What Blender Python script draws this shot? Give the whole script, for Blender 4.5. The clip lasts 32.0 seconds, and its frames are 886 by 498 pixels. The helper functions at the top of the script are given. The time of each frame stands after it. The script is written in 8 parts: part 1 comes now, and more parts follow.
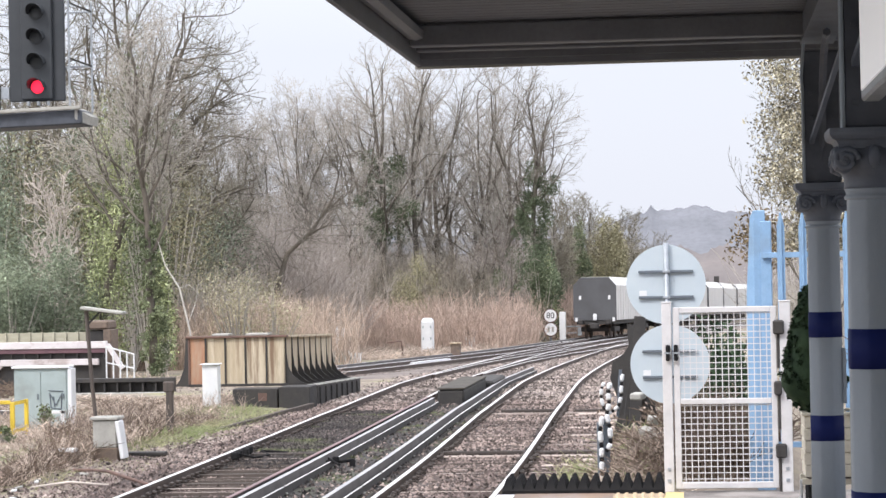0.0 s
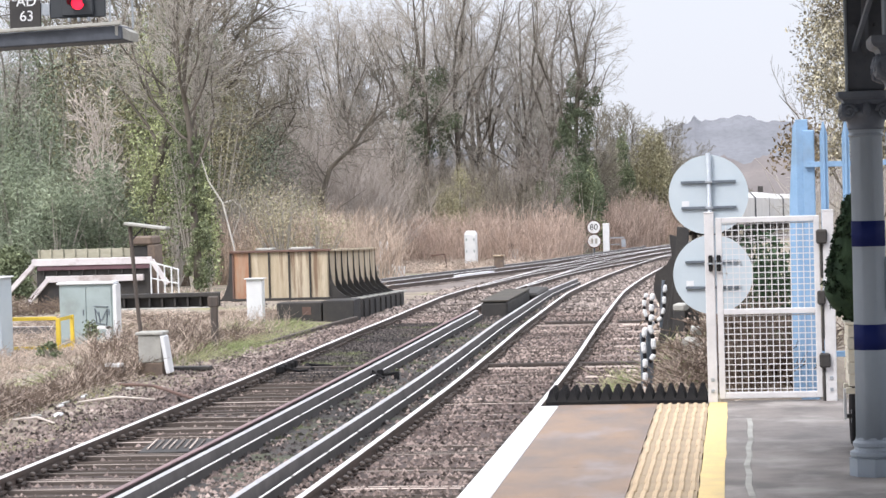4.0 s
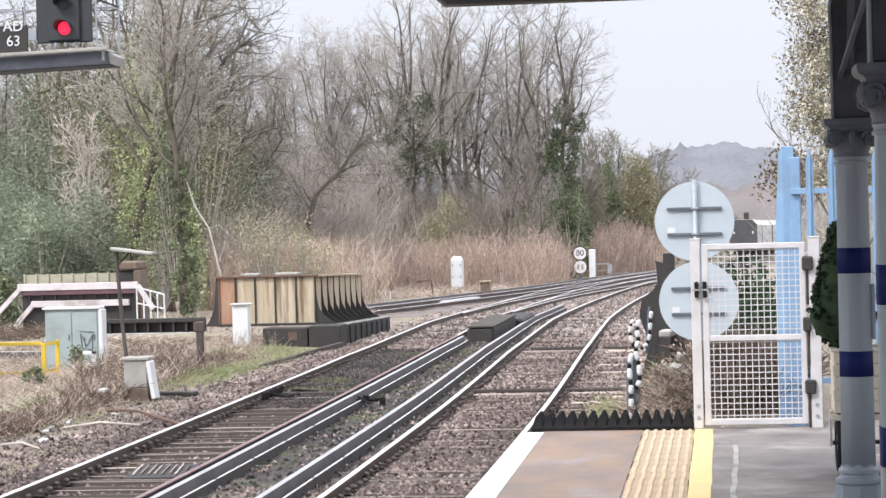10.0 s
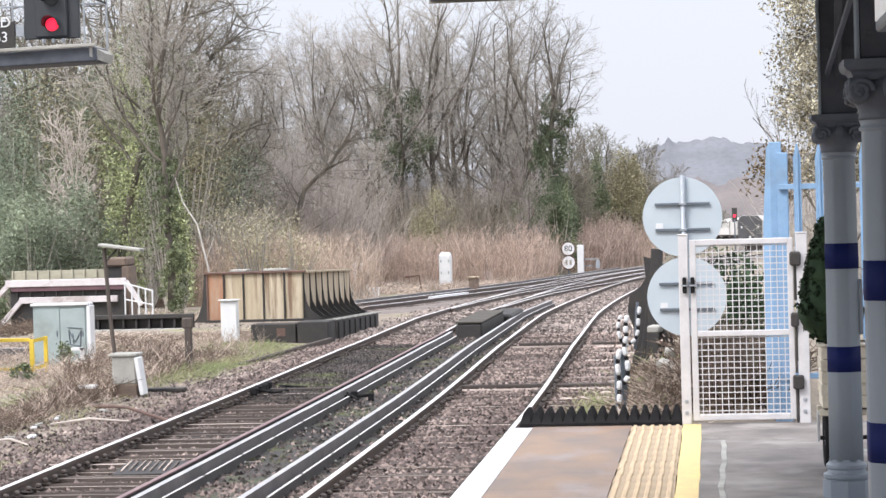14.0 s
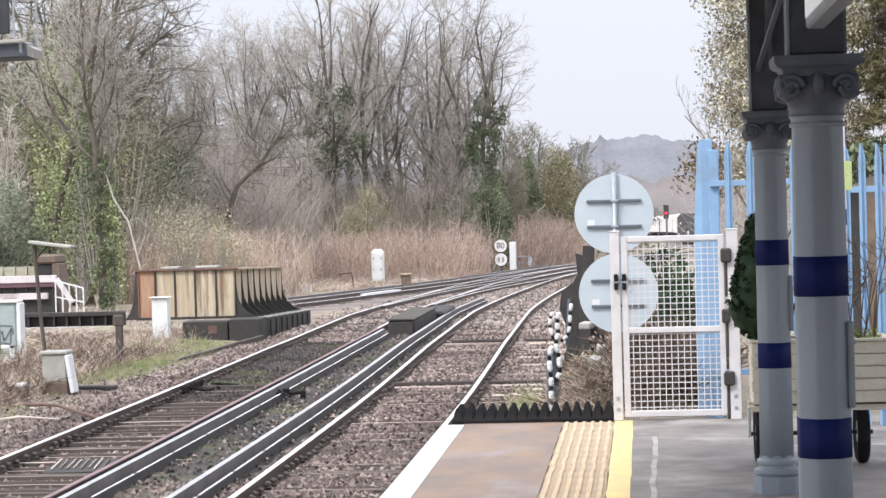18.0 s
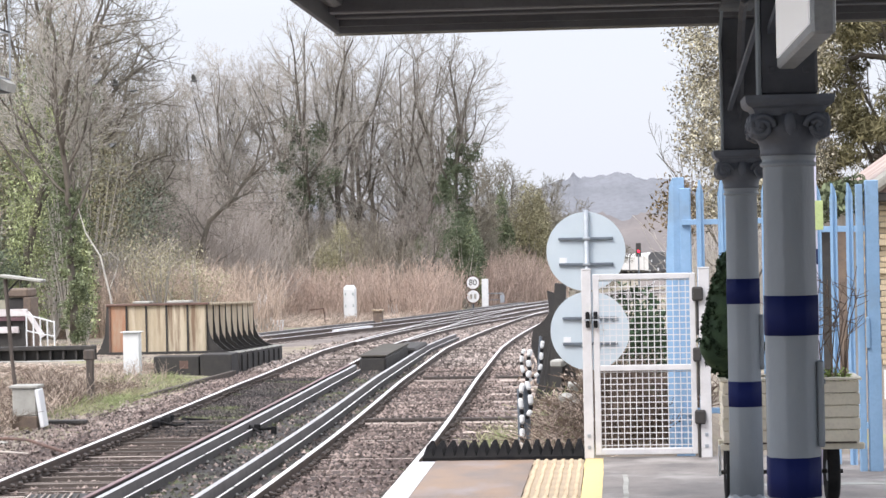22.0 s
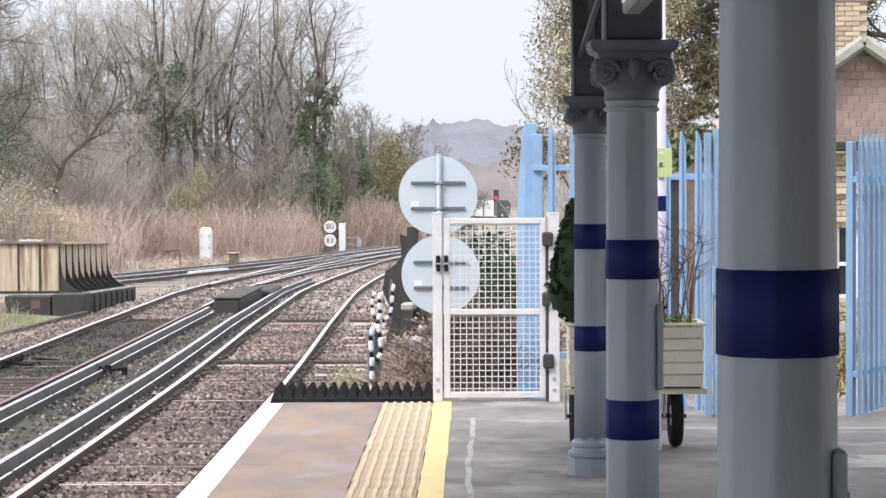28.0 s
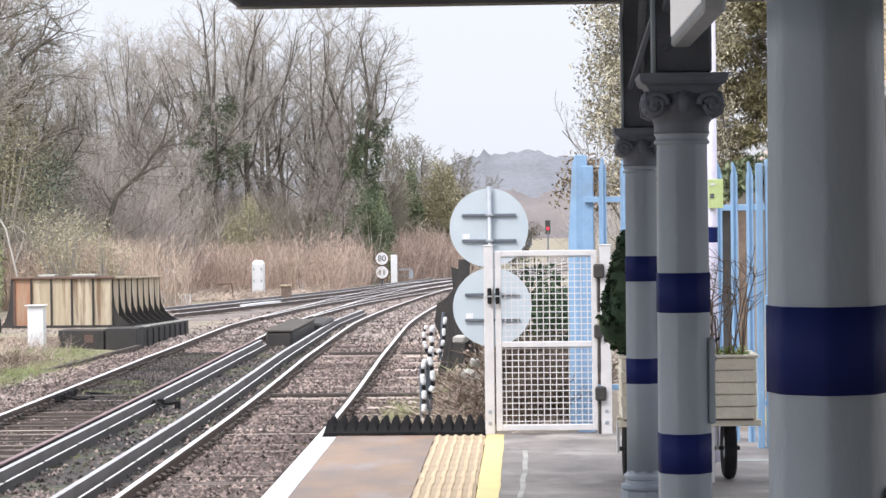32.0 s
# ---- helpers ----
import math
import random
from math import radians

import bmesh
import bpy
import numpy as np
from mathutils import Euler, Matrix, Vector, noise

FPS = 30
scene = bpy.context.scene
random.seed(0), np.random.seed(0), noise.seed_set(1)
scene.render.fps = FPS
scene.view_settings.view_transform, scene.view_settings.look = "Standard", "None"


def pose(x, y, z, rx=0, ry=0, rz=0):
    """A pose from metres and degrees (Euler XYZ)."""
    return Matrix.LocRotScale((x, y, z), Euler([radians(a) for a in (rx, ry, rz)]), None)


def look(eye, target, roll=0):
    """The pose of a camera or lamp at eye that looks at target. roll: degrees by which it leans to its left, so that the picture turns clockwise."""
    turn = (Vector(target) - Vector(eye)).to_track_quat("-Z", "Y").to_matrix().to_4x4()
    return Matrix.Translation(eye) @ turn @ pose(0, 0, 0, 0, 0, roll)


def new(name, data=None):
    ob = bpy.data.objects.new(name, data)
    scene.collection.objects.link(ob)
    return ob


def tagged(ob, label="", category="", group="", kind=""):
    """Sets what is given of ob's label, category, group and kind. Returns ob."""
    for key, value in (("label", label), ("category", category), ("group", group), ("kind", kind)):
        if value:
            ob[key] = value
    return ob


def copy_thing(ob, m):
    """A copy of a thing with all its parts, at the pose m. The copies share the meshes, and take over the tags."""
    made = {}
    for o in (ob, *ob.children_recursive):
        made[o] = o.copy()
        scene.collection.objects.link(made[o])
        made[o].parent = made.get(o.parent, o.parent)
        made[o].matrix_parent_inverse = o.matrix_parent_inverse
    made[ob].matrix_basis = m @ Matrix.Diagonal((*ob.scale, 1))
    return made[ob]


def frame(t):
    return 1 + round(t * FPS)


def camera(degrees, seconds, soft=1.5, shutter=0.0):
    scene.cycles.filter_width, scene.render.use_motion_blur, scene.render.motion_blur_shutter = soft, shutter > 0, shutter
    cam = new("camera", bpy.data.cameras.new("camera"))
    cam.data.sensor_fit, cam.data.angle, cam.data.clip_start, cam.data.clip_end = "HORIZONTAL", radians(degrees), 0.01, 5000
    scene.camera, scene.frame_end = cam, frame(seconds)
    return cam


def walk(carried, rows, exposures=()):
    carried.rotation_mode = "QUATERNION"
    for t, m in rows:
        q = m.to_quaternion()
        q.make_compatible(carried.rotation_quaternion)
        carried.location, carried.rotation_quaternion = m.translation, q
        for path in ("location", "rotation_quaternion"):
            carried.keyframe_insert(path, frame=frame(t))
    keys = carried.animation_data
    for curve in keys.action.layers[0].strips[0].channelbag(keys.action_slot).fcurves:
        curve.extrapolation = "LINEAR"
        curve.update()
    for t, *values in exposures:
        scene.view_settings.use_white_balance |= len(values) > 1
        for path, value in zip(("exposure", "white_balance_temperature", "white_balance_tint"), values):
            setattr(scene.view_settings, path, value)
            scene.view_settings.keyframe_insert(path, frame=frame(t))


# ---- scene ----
cam = camera(22.18, 32.0, soft=1.5)
ROWS = [
    (0.0, -0.011, -0.011, 1.952, 6.286, 0.622, 1.109),
    (0.5, -0.007, -0.017, 1.952, 6.350, 0.470, 1.114),
    (1.0, -0.004, -0.008, 1.953, 6.350, 0.165, 1.266),
    (1.5, -0.008, 0.011, 1.951, 6.405, -0.294, 1.382),
    (2.0, -0.008, -0.005, 1.952, 6.533, -0.722, 1.468),
    (2.5, -0.006, 0.000, 1.950, 6.774, -1.091, 1.542),
    (3.0, -0.007, -0.002, 1.954, 7.011, -1.353, 1.606),
    (3.5, -0.004, -0.003, 1.950, 7.189, -1.503, 1.630),
    (4.0, 0.000, -0.000, 1.950, 7.378, -1.562, 1.650),
    (4.5, -0.002, -0.009, 1.953, 7.483, -1.575, 1.689),
    (6.5, 0.000, 0.001, 1.954, 7.321, -1.410, 1.652),
    (7.0, -0.002, -0.005, 1.952, 7.190, -1.370, 1.619),
    (7.5, -0.001, -0.004, 1.953, 7.093, -1.285, 1.621),
    (8.0, -0.003, -0.000, 1.955, 6.999, -1.181, 1.600),
    (8.5, -0.000, -0.001, 1.951, 6.932, -1.050, 1.586),
    (9.0, 0.003, -0.002, 1.950, 6.892, -0.971, 1.573),
    (9.5, 0.000, 0.008, 1.952, 6.880, -0.929, 1.578),
    (10.0, 0.001, -0.003, 1.953, 7.032, -0.923, 1.521),
    (10.5, 0.001, -0.001, 1.953, 7.250, -0.894, 1.470),
    (11.0, 0.002, -0.008, 1.952, 7.462, -0.833, 1.417),
    (11.5, 0.002, -0.007, 1.954, 7.526, -0.780, 1.410),
    (12.0, 0.005, 0.002, 1.951, 7.444, -0.780, 1.422),
    (12.5, 0.006, -0.009, 1.953, 7.244, -0.835, 1.504),
    (13.0, 0.004, -0.003, 1.953, 7.026, -0.917, 1.547),
    (13.5, 0.005, -0.014, 1.961, 6.860, -0.998, 1.618),
    (14.0, 0.003, -0.012, 1.956, 6.734, -1.042, 1.593),
    (14.5, -0.002, -0.015, 1.960, 6.597, -1.111, 1.616),
    (16.5, 0.002, -0.007, 1.954, 5.797, -1.502, 1.664),
    (17.0, 0.005, 0.008, 1.954, 5.494, -1.461, 1.651),
    (17.5, 0.003, 0.005, 1.952, 5.221, -1.337, 1.625),
    (18.0, 0.006, 0.011, 1.952, 5.022, -1.160, 1.586),
    (18.5, 0.001, 0.021, 1.954, 5.121, -1.379, 1.634),
    (19.0, 0.002, -0.005, 1.952, 4.989, -0.973, 1.640),
    (19.5, 0.004, 0.003, 1.956, 5.024, -0.840, 1.677),
    (20.0, 0.002, -0.009, 1.955, 4.989, -0.785, 1.636),
    (20.5, 0.003, 0.009, 1.953, 4.836, -0.650, 1.573),
    (21.0, 0.006, 0.001, 1.954, 4.659, -0.546, 1.494),
    (21.5, 0.006, 0.001, 1.956, 4.468, -0.410, 1.363),
    (22.0, 0.011, 0.010, 1.953, 4.330, -0.251, 1.177),
    (22.5, 0.061, -0.011, 1.954, 4.061, -0.139, 0.844),
    (23.0, 0.062, -0.006, 1.946, 3.580, -0.017, 0.569),
    (23.5, 0.066, -0.002, 1.943, 3.004, -0.021, 0.321),
    (24.0, 0.060, 0.008, 1.940, 2.364, -0.206, 0.178),
    (24.5, 0.061, 0.008, 1.941, 2.026, -0.664, 0.245),
    (25.0, 0.066, 0.012, 1.936, 1.827, -1.225, 0.325),
    (25.5, 0.066, 0.009, 1.931, 1.619, -1.684, 0.400),
    (27.5, 0.070, 0.007, 1.934, 0.680, -1.848, 0.265),
    (28.0, 0.071, 0.006, 1.933, 0.752, -1.692, 0.259),
    (28.5, 0.071, 0.006, 1.933, 0.969, -1.429, 0.243),
    (29.0, 0.074, 0.005, 1.934, 1.257, -1.079, 0.271),
    (29.5, 0.069, -0.004, 1.938, 1.512, -0.797, 0.296),
    (30.0, 0.073, -0.000, 1.936, 1.667, -0.672, 0.330),
    (30.5, 0.077, 0.009, 1.939, 1.716, -0.672, 0.412),
    (31.0, 0.080, 0.004, 1.943, 1.790, -0.874, 0.543),
    (31.5, 0.079, 0.007, 1.945, 1.874, -0.913, 0.633),
    (32.0, 0.078, 0.013, 1.948, 2.060, -0.894, 0.693),
]
walk(cam, [(t, pose(x, y, z, 90 + pitch, roll, yaw)) for t, x, y, z, yaw, pitch, roll in ROWS],
     exposures=[(0.0, 0.04, 6480, 11.5), (20.0, 0.04, 6480, 11.5), (23.0, 0.09, 6480, 11.5), (32.0, 0.09, 6480, 11.5)])

# ---- world and sun ----
world = bpy.data.worlds.new("sky")
scene.world = world
world.use_nodes = True
wn, wl = world.node_tree.nodes, world.node_tree.links
sky = wn.new("ShaderNodeTexSky")
sky.sky_type = "NISHITA"
sky.sun_disc = False
SUN_DIR = Vector((-0.42, -0.5, 0.75)).normalized()
sky.sun_elevation = math.asin(SUN_DIR.z)
sky.sun_rotation = math.atan2(SUN_DIR.x, SUN_DIR.y)
sky.air_density, sky.dust_density, sky.ozone_density = 1.0, 4.0, 1.0
# thin bright cloud: palest low down, three times as bright overhead
veil = wn.new("ShaderNodeMixRGB")
veil.inputs[0].default_value = 0.85
wl.new(sky.outputs[0], veil.inputs[1])
coord, split, height, cloud = wn.new("ShaderNodeTexCoord"), wn.new("ShaderNodeSeparateXYZ"), wn.new("ShaderNodeMapRange"), wn.new("ShaderNodeMixRGB")
wl.new(coord.outputs["Generated"], split.inputs[0])
wl.new(split.outputs["Z"], height.inputs[0])
height.inputs[1].default_value, height.inputs[2].default_value = 0.1, 0.75
wl.new(height.outputs[0], cloud.inputs[0])
cloud.inputs[1].default_value, cloud.inputs[2].default_value = (6.95, 7.25, 8.0, 1), (17.0, 17.6, 18.9, 1)
wl.new(cloud.outputs[0], veil.inputs[2])
wl.new(veil.outputs[0], wn["Background"].inputs[0])
wn["Background"].inputs[1].default_value = 0.135
sun = new("sun", bpy.data.lights.new("sun", "SUN"))
sun.data.energy, sun.data.angle, sun.data.color = 2.85, radians(16), (1.0, 0.965, 0.93)
sun.matrix_world = look(SUN_DIR * 50, (0, 0, 0))


# ---- materials ----
def surf(name, c1, c2, scale=6.0, rough=0.8, bump=0.15, metal=0.0, fine=60.0, stain=None, stain_scale=1.2, vary=0.0, island=False, stretch=(1, 1, 1), fine_mix=0.25):
    """Two tones at two scales, an optional stain, relief, and a change of tone from piece to piece."""
    m = bpy.data.materials.new(name)
    m.use_nodes = True
    n, l = m.node_tree.nodes, m.node_tree.links
    b = n["Principled BSDF"]
    tc = n.new("ShaderNodeTexCoord")
    mp = n.new("ShaderNodeMapping")
    mp.inputs["Scale"].default_value = stretch
    l.new(tc.outputs["Object"], mp.inputs[0])

    def noise_node(s, detail=6.0):
        t = n.new("ShaderNodeTexNoise")
        t.inputs["Scale"].default_value, t.inputs["Detail"].default_value, t.inputs["Roughness"].default_value = s, detail, 0.6
        l.new(mp.outputs[0], t.inputs["Vector"])
        return t

    def mix(fac, a, c, mode="MIX"):
        x = n.new("ShaderNodeMixRGB")
        x.blend_type = mode
        if isinstance(fac, float):
            x.inputs[0].default_value = fac
        else:
            l.new(fac, x.inputs[0])
        for i, v in ((1, a), (2, c)):
            if isinstance(v, tuple):
                x.inputs[i].default_value = (*v, 1)
            else:
                l.new(v, x.inputs[i])
        return x.outputs[0]

    def ramp(src, lo, hi):
        r = n.new("ShaderNodeMapRange")
        r.inputs[1].default_value, r.inputs[2].default_value = lo, hi
        l.new(src, r.inputs[0])
        return r.outputs[0]

    big, small = noise_node(scale), noise_node(fine, 3.0)
    col = mix(ramp(big.outputs[0], 0.35, 0.65), c1, c2)
    dark = tuple(0.45 * v for v in c1)
    col = mix(ramp(small.outputs[0], 0.45, 0.75), col, mix(1.0 - fine_mix, dark, col))
    if stain:
        s = noise_node(stain_scale, 8.0)
        col = mix(ramp(s.outputs[0], 0.52, 0.66), col, stain)
    if vary:
        src = n.new("ShaderNodeNewGeometry").outputs["Random Per Island"] if island else n.new("ShaderNodeObjectInfo").outputs["Random"]
        hsv = n.new("ShaderNodeHueSaturation")
        r = n.new("ShaderNodeMapRange")
        r.inputs[3].default_value, r.inputs[4].default_value = 1 - vary, 1 + vary
        l.new(src, r.inputs[0])
        l.new(r.outputs[0], hsv.inputs["Value"])
        l.new(col, hsv.inputs["Color"])
        col = hsv.outputs[0]
    l.new(col, b.inputs["Base Color"])
    b.inputs["Roughness"].default_value, b.inputs["Metallic"].default_value = rough, metal
    if bump:
        bp = n.new("ShaderNodeBump")
        bp.inputs["Strength"].default_value, bp.inputs["Distance"].default_value = bump, 0.02
        l.new(small.outputs[0], bp.inputs["Height"])
        l.new(bp.outputs[0], b.inputs["Normal"])
    return m


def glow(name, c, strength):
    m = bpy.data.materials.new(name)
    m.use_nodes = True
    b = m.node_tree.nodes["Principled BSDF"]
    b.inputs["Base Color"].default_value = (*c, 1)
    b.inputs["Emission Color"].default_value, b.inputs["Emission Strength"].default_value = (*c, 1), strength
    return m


M_ASPHALT = surf("platform asphalt", (0.25, 0.222, 0.205), (0.14, 0.128, 0.123), 1.7, 0.78, 0.3, fine=140, stain=(0.33, 0.305, 0.285), stain_scale=1.1)
M_SLAB = surf("platform paving", (0.29, 0.19, 0.125), (0.175, 0.14, 0.122), 1.9, 0.6, 0.2, fine=130, stain=(0.26, 0.215, 0.2), stain_scale=1.6, vary=0.05, stretch=(1, 0.55, 1))
M_WHITE_LINE = surf("white line paint", (0.64, 0.635, 0.65), (0.53, 0.52, 0.53), 3, 0.7, 0.1, fine=90)
M_YELLOW_LINE = surf("yellow line paint", (0.78, 0.59, 0.24), (0.66, 0.5, 0.24), 5, 0.6, 0.1, fine=90)
M_TACTILE = surf("buff tactile paving", (0.58, 0.44, 0.28), (0.49, 0.375, 0.25), 2, 0.75, 0.1, fine=120, vary=0.08)
M_TACTILEDIRT = surf("dirt in the tactile grooves", (0.43, 0.335, 0.228), (0.35, 0.28, 0.2), 3, 0.9, 0.1, fine=90)
M_BRICK_EDGE = surf("platform wall brick", (0.2, 0.12, 0.09), (0.13, 0.1, 0.09), 5, 0.9, 0.3)
M_BALLAST = surf("ballast bed", (0.135, 0.108, 0.1), (0.075, 0.062, 0.059), 1.5, 0.95, 0.9, fine=26, stain=(0.085, 0.076, 0.072), stain_scale=0.3, fine_mix=0.8)
M_BALLASTDARK = surf("oily dark ballast", (0.06, 0.054, 0.051), (0.038, 0.035, 0.034), 1.2, 0.9, 0.9, fine=26, stain=(0.075, 0.085, 0.045), stain_scale=0.9, fine_mix=0.6)
M_STONE = surf("ballast stone", (0.288, 0.232, 0.208), (0.115, 0.09, 0.084), 0.45, 0.95, 0.2, fine=40, vary=0.88, island=True)
M_STONEDARK = surf("oil-blackened stone", (0.09, 0.078, 0.075), (0.05, 0.046, 0.045), 0.6, 0.85, 0.2, fine=40, stain=(0.1, 0.11, 0.06), stain_scale=0.8, vary=0.7, island=True)
M_SOIL = surf("trackside soil and grass", (0.34, 0.292, 0.24), (0.2, 0.17, 0.14), 0.9, 0.95, 0.9, fine=16, stain=(0.27, 0.275, 0.13), stain_scale=0.5, fine_mix=0.6)
M_RAIL = surf("rusty rail web", (0.1, 0.074, 0.062), (0.065, 0.05, 0.043), 2.5, 0.75, 0.2, metal=0.0, fine=40)
M_RAILTOP = surf("polished rail head", (0.86, 0.83, 0.82), (0.76, 0.73, 0.72), 2, 0.4, 0.0, metal=0.4, fine=20)
M_CONDUCTOR = surf("dull conductor rail steel", (0.15, 0.14, 0.138), (0.1, 0.093, 0.092), 2, 0.85, 0.05, metal=0.0, fine=20)
M_PURPLE = surf("plum-brown board paint", (0.23, 0.15, 0.15), (0.17, 0.11, 0.115), 1.5, 0.6, 0.1, fine=30)
M_BIRCH = surf("white birch bark", (0.56, 0.53, 0.48), (0.42, 0.39, 0.36), 3, 0.8, 0.1, fine=20)
M_CONTACT = surf("worn contact steel", (0.52, 0.51, 0.52), (0.4, 0.39, 0.4), 2, 0.42, 0.02, metal=0.4, fine=20)
M_GUARD = surf("grey guard board", (0.085, 0.079, 0.078), (0.06, 0.056, 0.056), 2, 0.9, 0.1, fine=20)
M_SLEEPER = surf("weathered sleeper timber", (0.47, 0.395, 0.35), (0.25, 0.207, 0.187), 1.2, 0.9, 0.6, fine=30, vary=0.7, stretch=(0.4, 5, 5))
# shade on the sleepers' upright faces, put into the colour
M_SLEEPERSHADE = surf("sleeper timber side with painted shade", (0.11, 0.09, 0.078), (0.065, 0.054, 0.048), 3, 0.9, 0.3, fine=30, stretch=(0.4, 5, 5))
M_SHAG = surf("olive-brown shaggy foliage", (0.21, 0.19, 0.105), (0.11, 0.1, 0.058), 0.8, 0.8, 0.0, fine=4, vary=0.55, island=True)
M_BUD = surf("buff-green opening bud", (0.5, 0.465, 0.32), (0.38, 0.345, 0.24), 3, 0.8, 0.0, vary=0.4, island=True)
M_RUSSET = surf("russet-brown evergreen spray", (0.26, 0.2, 0.12), (0.15, 0.115, 0.07), 0.8, 0.8, 0.0, fine=4, vary=0.5, island=True)
M_STRAW = surf("pale straw stems", (0.62, 0.5, 0.41), (0.44, 0.35, 0.285), 0.3, 0.95, 0.0, fine=2, vary=0.4, island=True)
M_BALLASTPALE = surf("clean pale ballast bed", (0.25, 0.213, 0.193), (0.14, 0.119, 0.109), 1.2, 0.95, 0.9, fine=18, stain=(0.16, 0.137, 0.126), stain_scale=0.25, fine_mix=0.8)
M_STONEPALE = surf("clean ballast stone", (0.33, 0.28, 0.255), (0.15, 0.127, 0.117), 0.4, 0.95, 0.2, fine=40, vary=0.85, island=True)
M_OLIVE = surf("olive-brown budding twigs", (0.34, 0.32, 0.2), (0.22, 0.2, 0.135), 0.3, 0.8, 0.0, fine=4, vary=0.5, island=True)
M_BRUSH = surf("brown tangled brushwood", (0.36, 0.318, 0.26), (0.22, 0.195, 0.16), 0.15, 0.95, 0.0, fine=2, vary=0.4, island=True)
M_TWIGPALE = surf("pale bare brushwood", (0.5, 0.445, 0.405), (0.36, 0.32, 0.29), 0.3, 0.95, 0.0, fine=5, vary=0.25)
M_IVYDARK = surf("dark ivy leaf", (0.16, 0.19, 0.115), (0.09, 0.113, 0.075), 0.35, 0.8, 0.0, fine=4, vary=0.35, island=True)
# distance haze is mixed into this brown
M_FARWOOD = surf("far woodland with haze in its colour", (0.2, 0.178, 0.172), (0.15, 0.135, 0.135), 0.06, 1.0, 0.0, fine=0.5)
M_TWIGDARK = surf("olive-brown far brushwood", (0.268, 0.248, 0.197), (0.175, 0.16, 0.13), 0.2, 0.95, 0.0, fine=5, vary=0.25)
M_CHAIR = surf("cast rail chair", (0.05, 0.043, 0.04), (0.075, 0.058, 0.05), 10, 0.7, 0.2)
M_COL = surf("grey column paint", (0.276, 0.32, 0.368), (0.235, 0.274, 0.32), 2.5, 0.42, 0.22, fine=22, fine_mix=0.06, stretch=(1, 1, 0.45))
# column grey darkened by the shade under the canopy
M_COLDARK = surf("grey ironwork paint with shade in it", (0.12, 0.14, 0.178), (0.085, 0.1, 0.13), 5, 0.5, 0.15, fine=45, fine_mix=0.1)
M_IRON = surf("blackened iron", (0.075, 0.085, 0.107), (0.046, 0.053, 0.068), 5, 0.6, 0.15, fine=45, fine_mix=0.1)
M_SIGNAL = surf("black signal paint", (0.028, 0.033, 0.04), (0.04, 0.045, 0.052), 2, 0.6, 0.05, fine=30, fine_mix=0.1)
M_BLUE = surf("navy band paint", (0.0095, 0.0175, 0.102), (0.008, 0.015, 0.088), 3, 0.62, 0.12, fine=25, fine_mix=0.05, stretch=(1, 1, 0.5))
M_CANOPY = surf("canopy soffit boards", (0.106, 0.112, 0.129), (0.084, 0.088, 0.102), 1.5, 0.7, 0.15, fine=30, stretch=(0.2, 4, 4))
M_FASCIA = surf("canopy fascia paint", (0.135, 0.142, 0.162), (0.100, 0.105, 0.121), 2, 0.6, 0.15, fine=30)
M_GATE = surf("off-white gate paint", (0.66, 0.65, 0.66), (0.57, 0.56, 0.57), 6, 0.5, 0.1, fine=60, fine_mix=0.1)
M_BLACK = surf("black rubber", (0.013, 0.013, 0.015), (0.024, 0.023, 0.023), 8, 0.9, 0.2)
M_SIGNBACK = surf("grey sign back", (0.5, 0.565, 0.61), (0.46, 0.53, 0.58), 3, 0.5, 0.04, fine=60, fine_mix=0.05)
M_GALV = surf("galvanised steel", (0.4, 0.43, 0.46), (0.33, 0.36, 0.4), 12, 0.5, 0.1, metal=0.4)
M_STEELDARK = surf("dark bracket steel", (0.16, 0.19, 0.22), (0.13, 0.15, 0.18), 9, 0.5, 0.1, metal=0.3)
M_FENCE = surf("light blue palisade paint", (0.25, 0.4, 0.59), (0.2, 0.34, 0.52), 3, 0.55, 0.1, fine=40, stain=(0.2, 0.3, 0.42), stain_scale=1.6, fine_mix=0.15)
M_PLANTER = surf("cream painted boards", (0.78, 0.73, 0.6), (0.68, 0.63, 0.52), 4, 0.7, 0.2, fine=50)
M_TOPIARY = surf("dark clipped foliage", (0.042, 0.07, 0.036), (0.024, 0.043, 0.025), 9, 0.8, 0.3, vary=0.5, island=True)
M_LEAF_SPRING = surf("fresh narrow leaf", (0.32, 0.4, 0.1), (0.22, 0.32, 0.08), 9, 0.6, 0.1, vary=0.4, island=True)
M_WOODPOST = surf("weathered post timber", (0.12, 0.095, 0.08), (0.075, 0.065, 0.06), 4, 0.9, 0.4, stretch=(4, 4, 0.6))
M_CONCRETE = surf("lichened concrete", (0.42, 0.41, 0.38), (0.32, 0.315, 0.29), 4, 0.9, 0.3, stain=(0.2, 0.2, 0.17), stain_scale=2.5)
M_WHITEPAINT = surf("white cabinet paint", (0.74, 0.75, 0.76), (0.66, 0.67, 0.69), 3, 0.6, 0.08, fine=50, fine_mix=0.08)
M_BRIDGEWHITE = surf("weathered pinkish-white paint", (0.72, 0.68, 0.69), (0.6, 0.56, 0.57), 1.5, 0.7, 0.1, fine=30, stain=(0.42, 0.36, 0.35), stain_scale=1.6, fine_mix=0.2)
M_CABGREY = surf("pale green-grey cabinet paint", (0.36, 0.43, 0.43), (0.31, 0.37, 0.37), 2.5, 0.6, 0.08, fine=50, stain=(0.27, 0.31, 0.3), stain_scale=1.4, fine_mix=0.08)
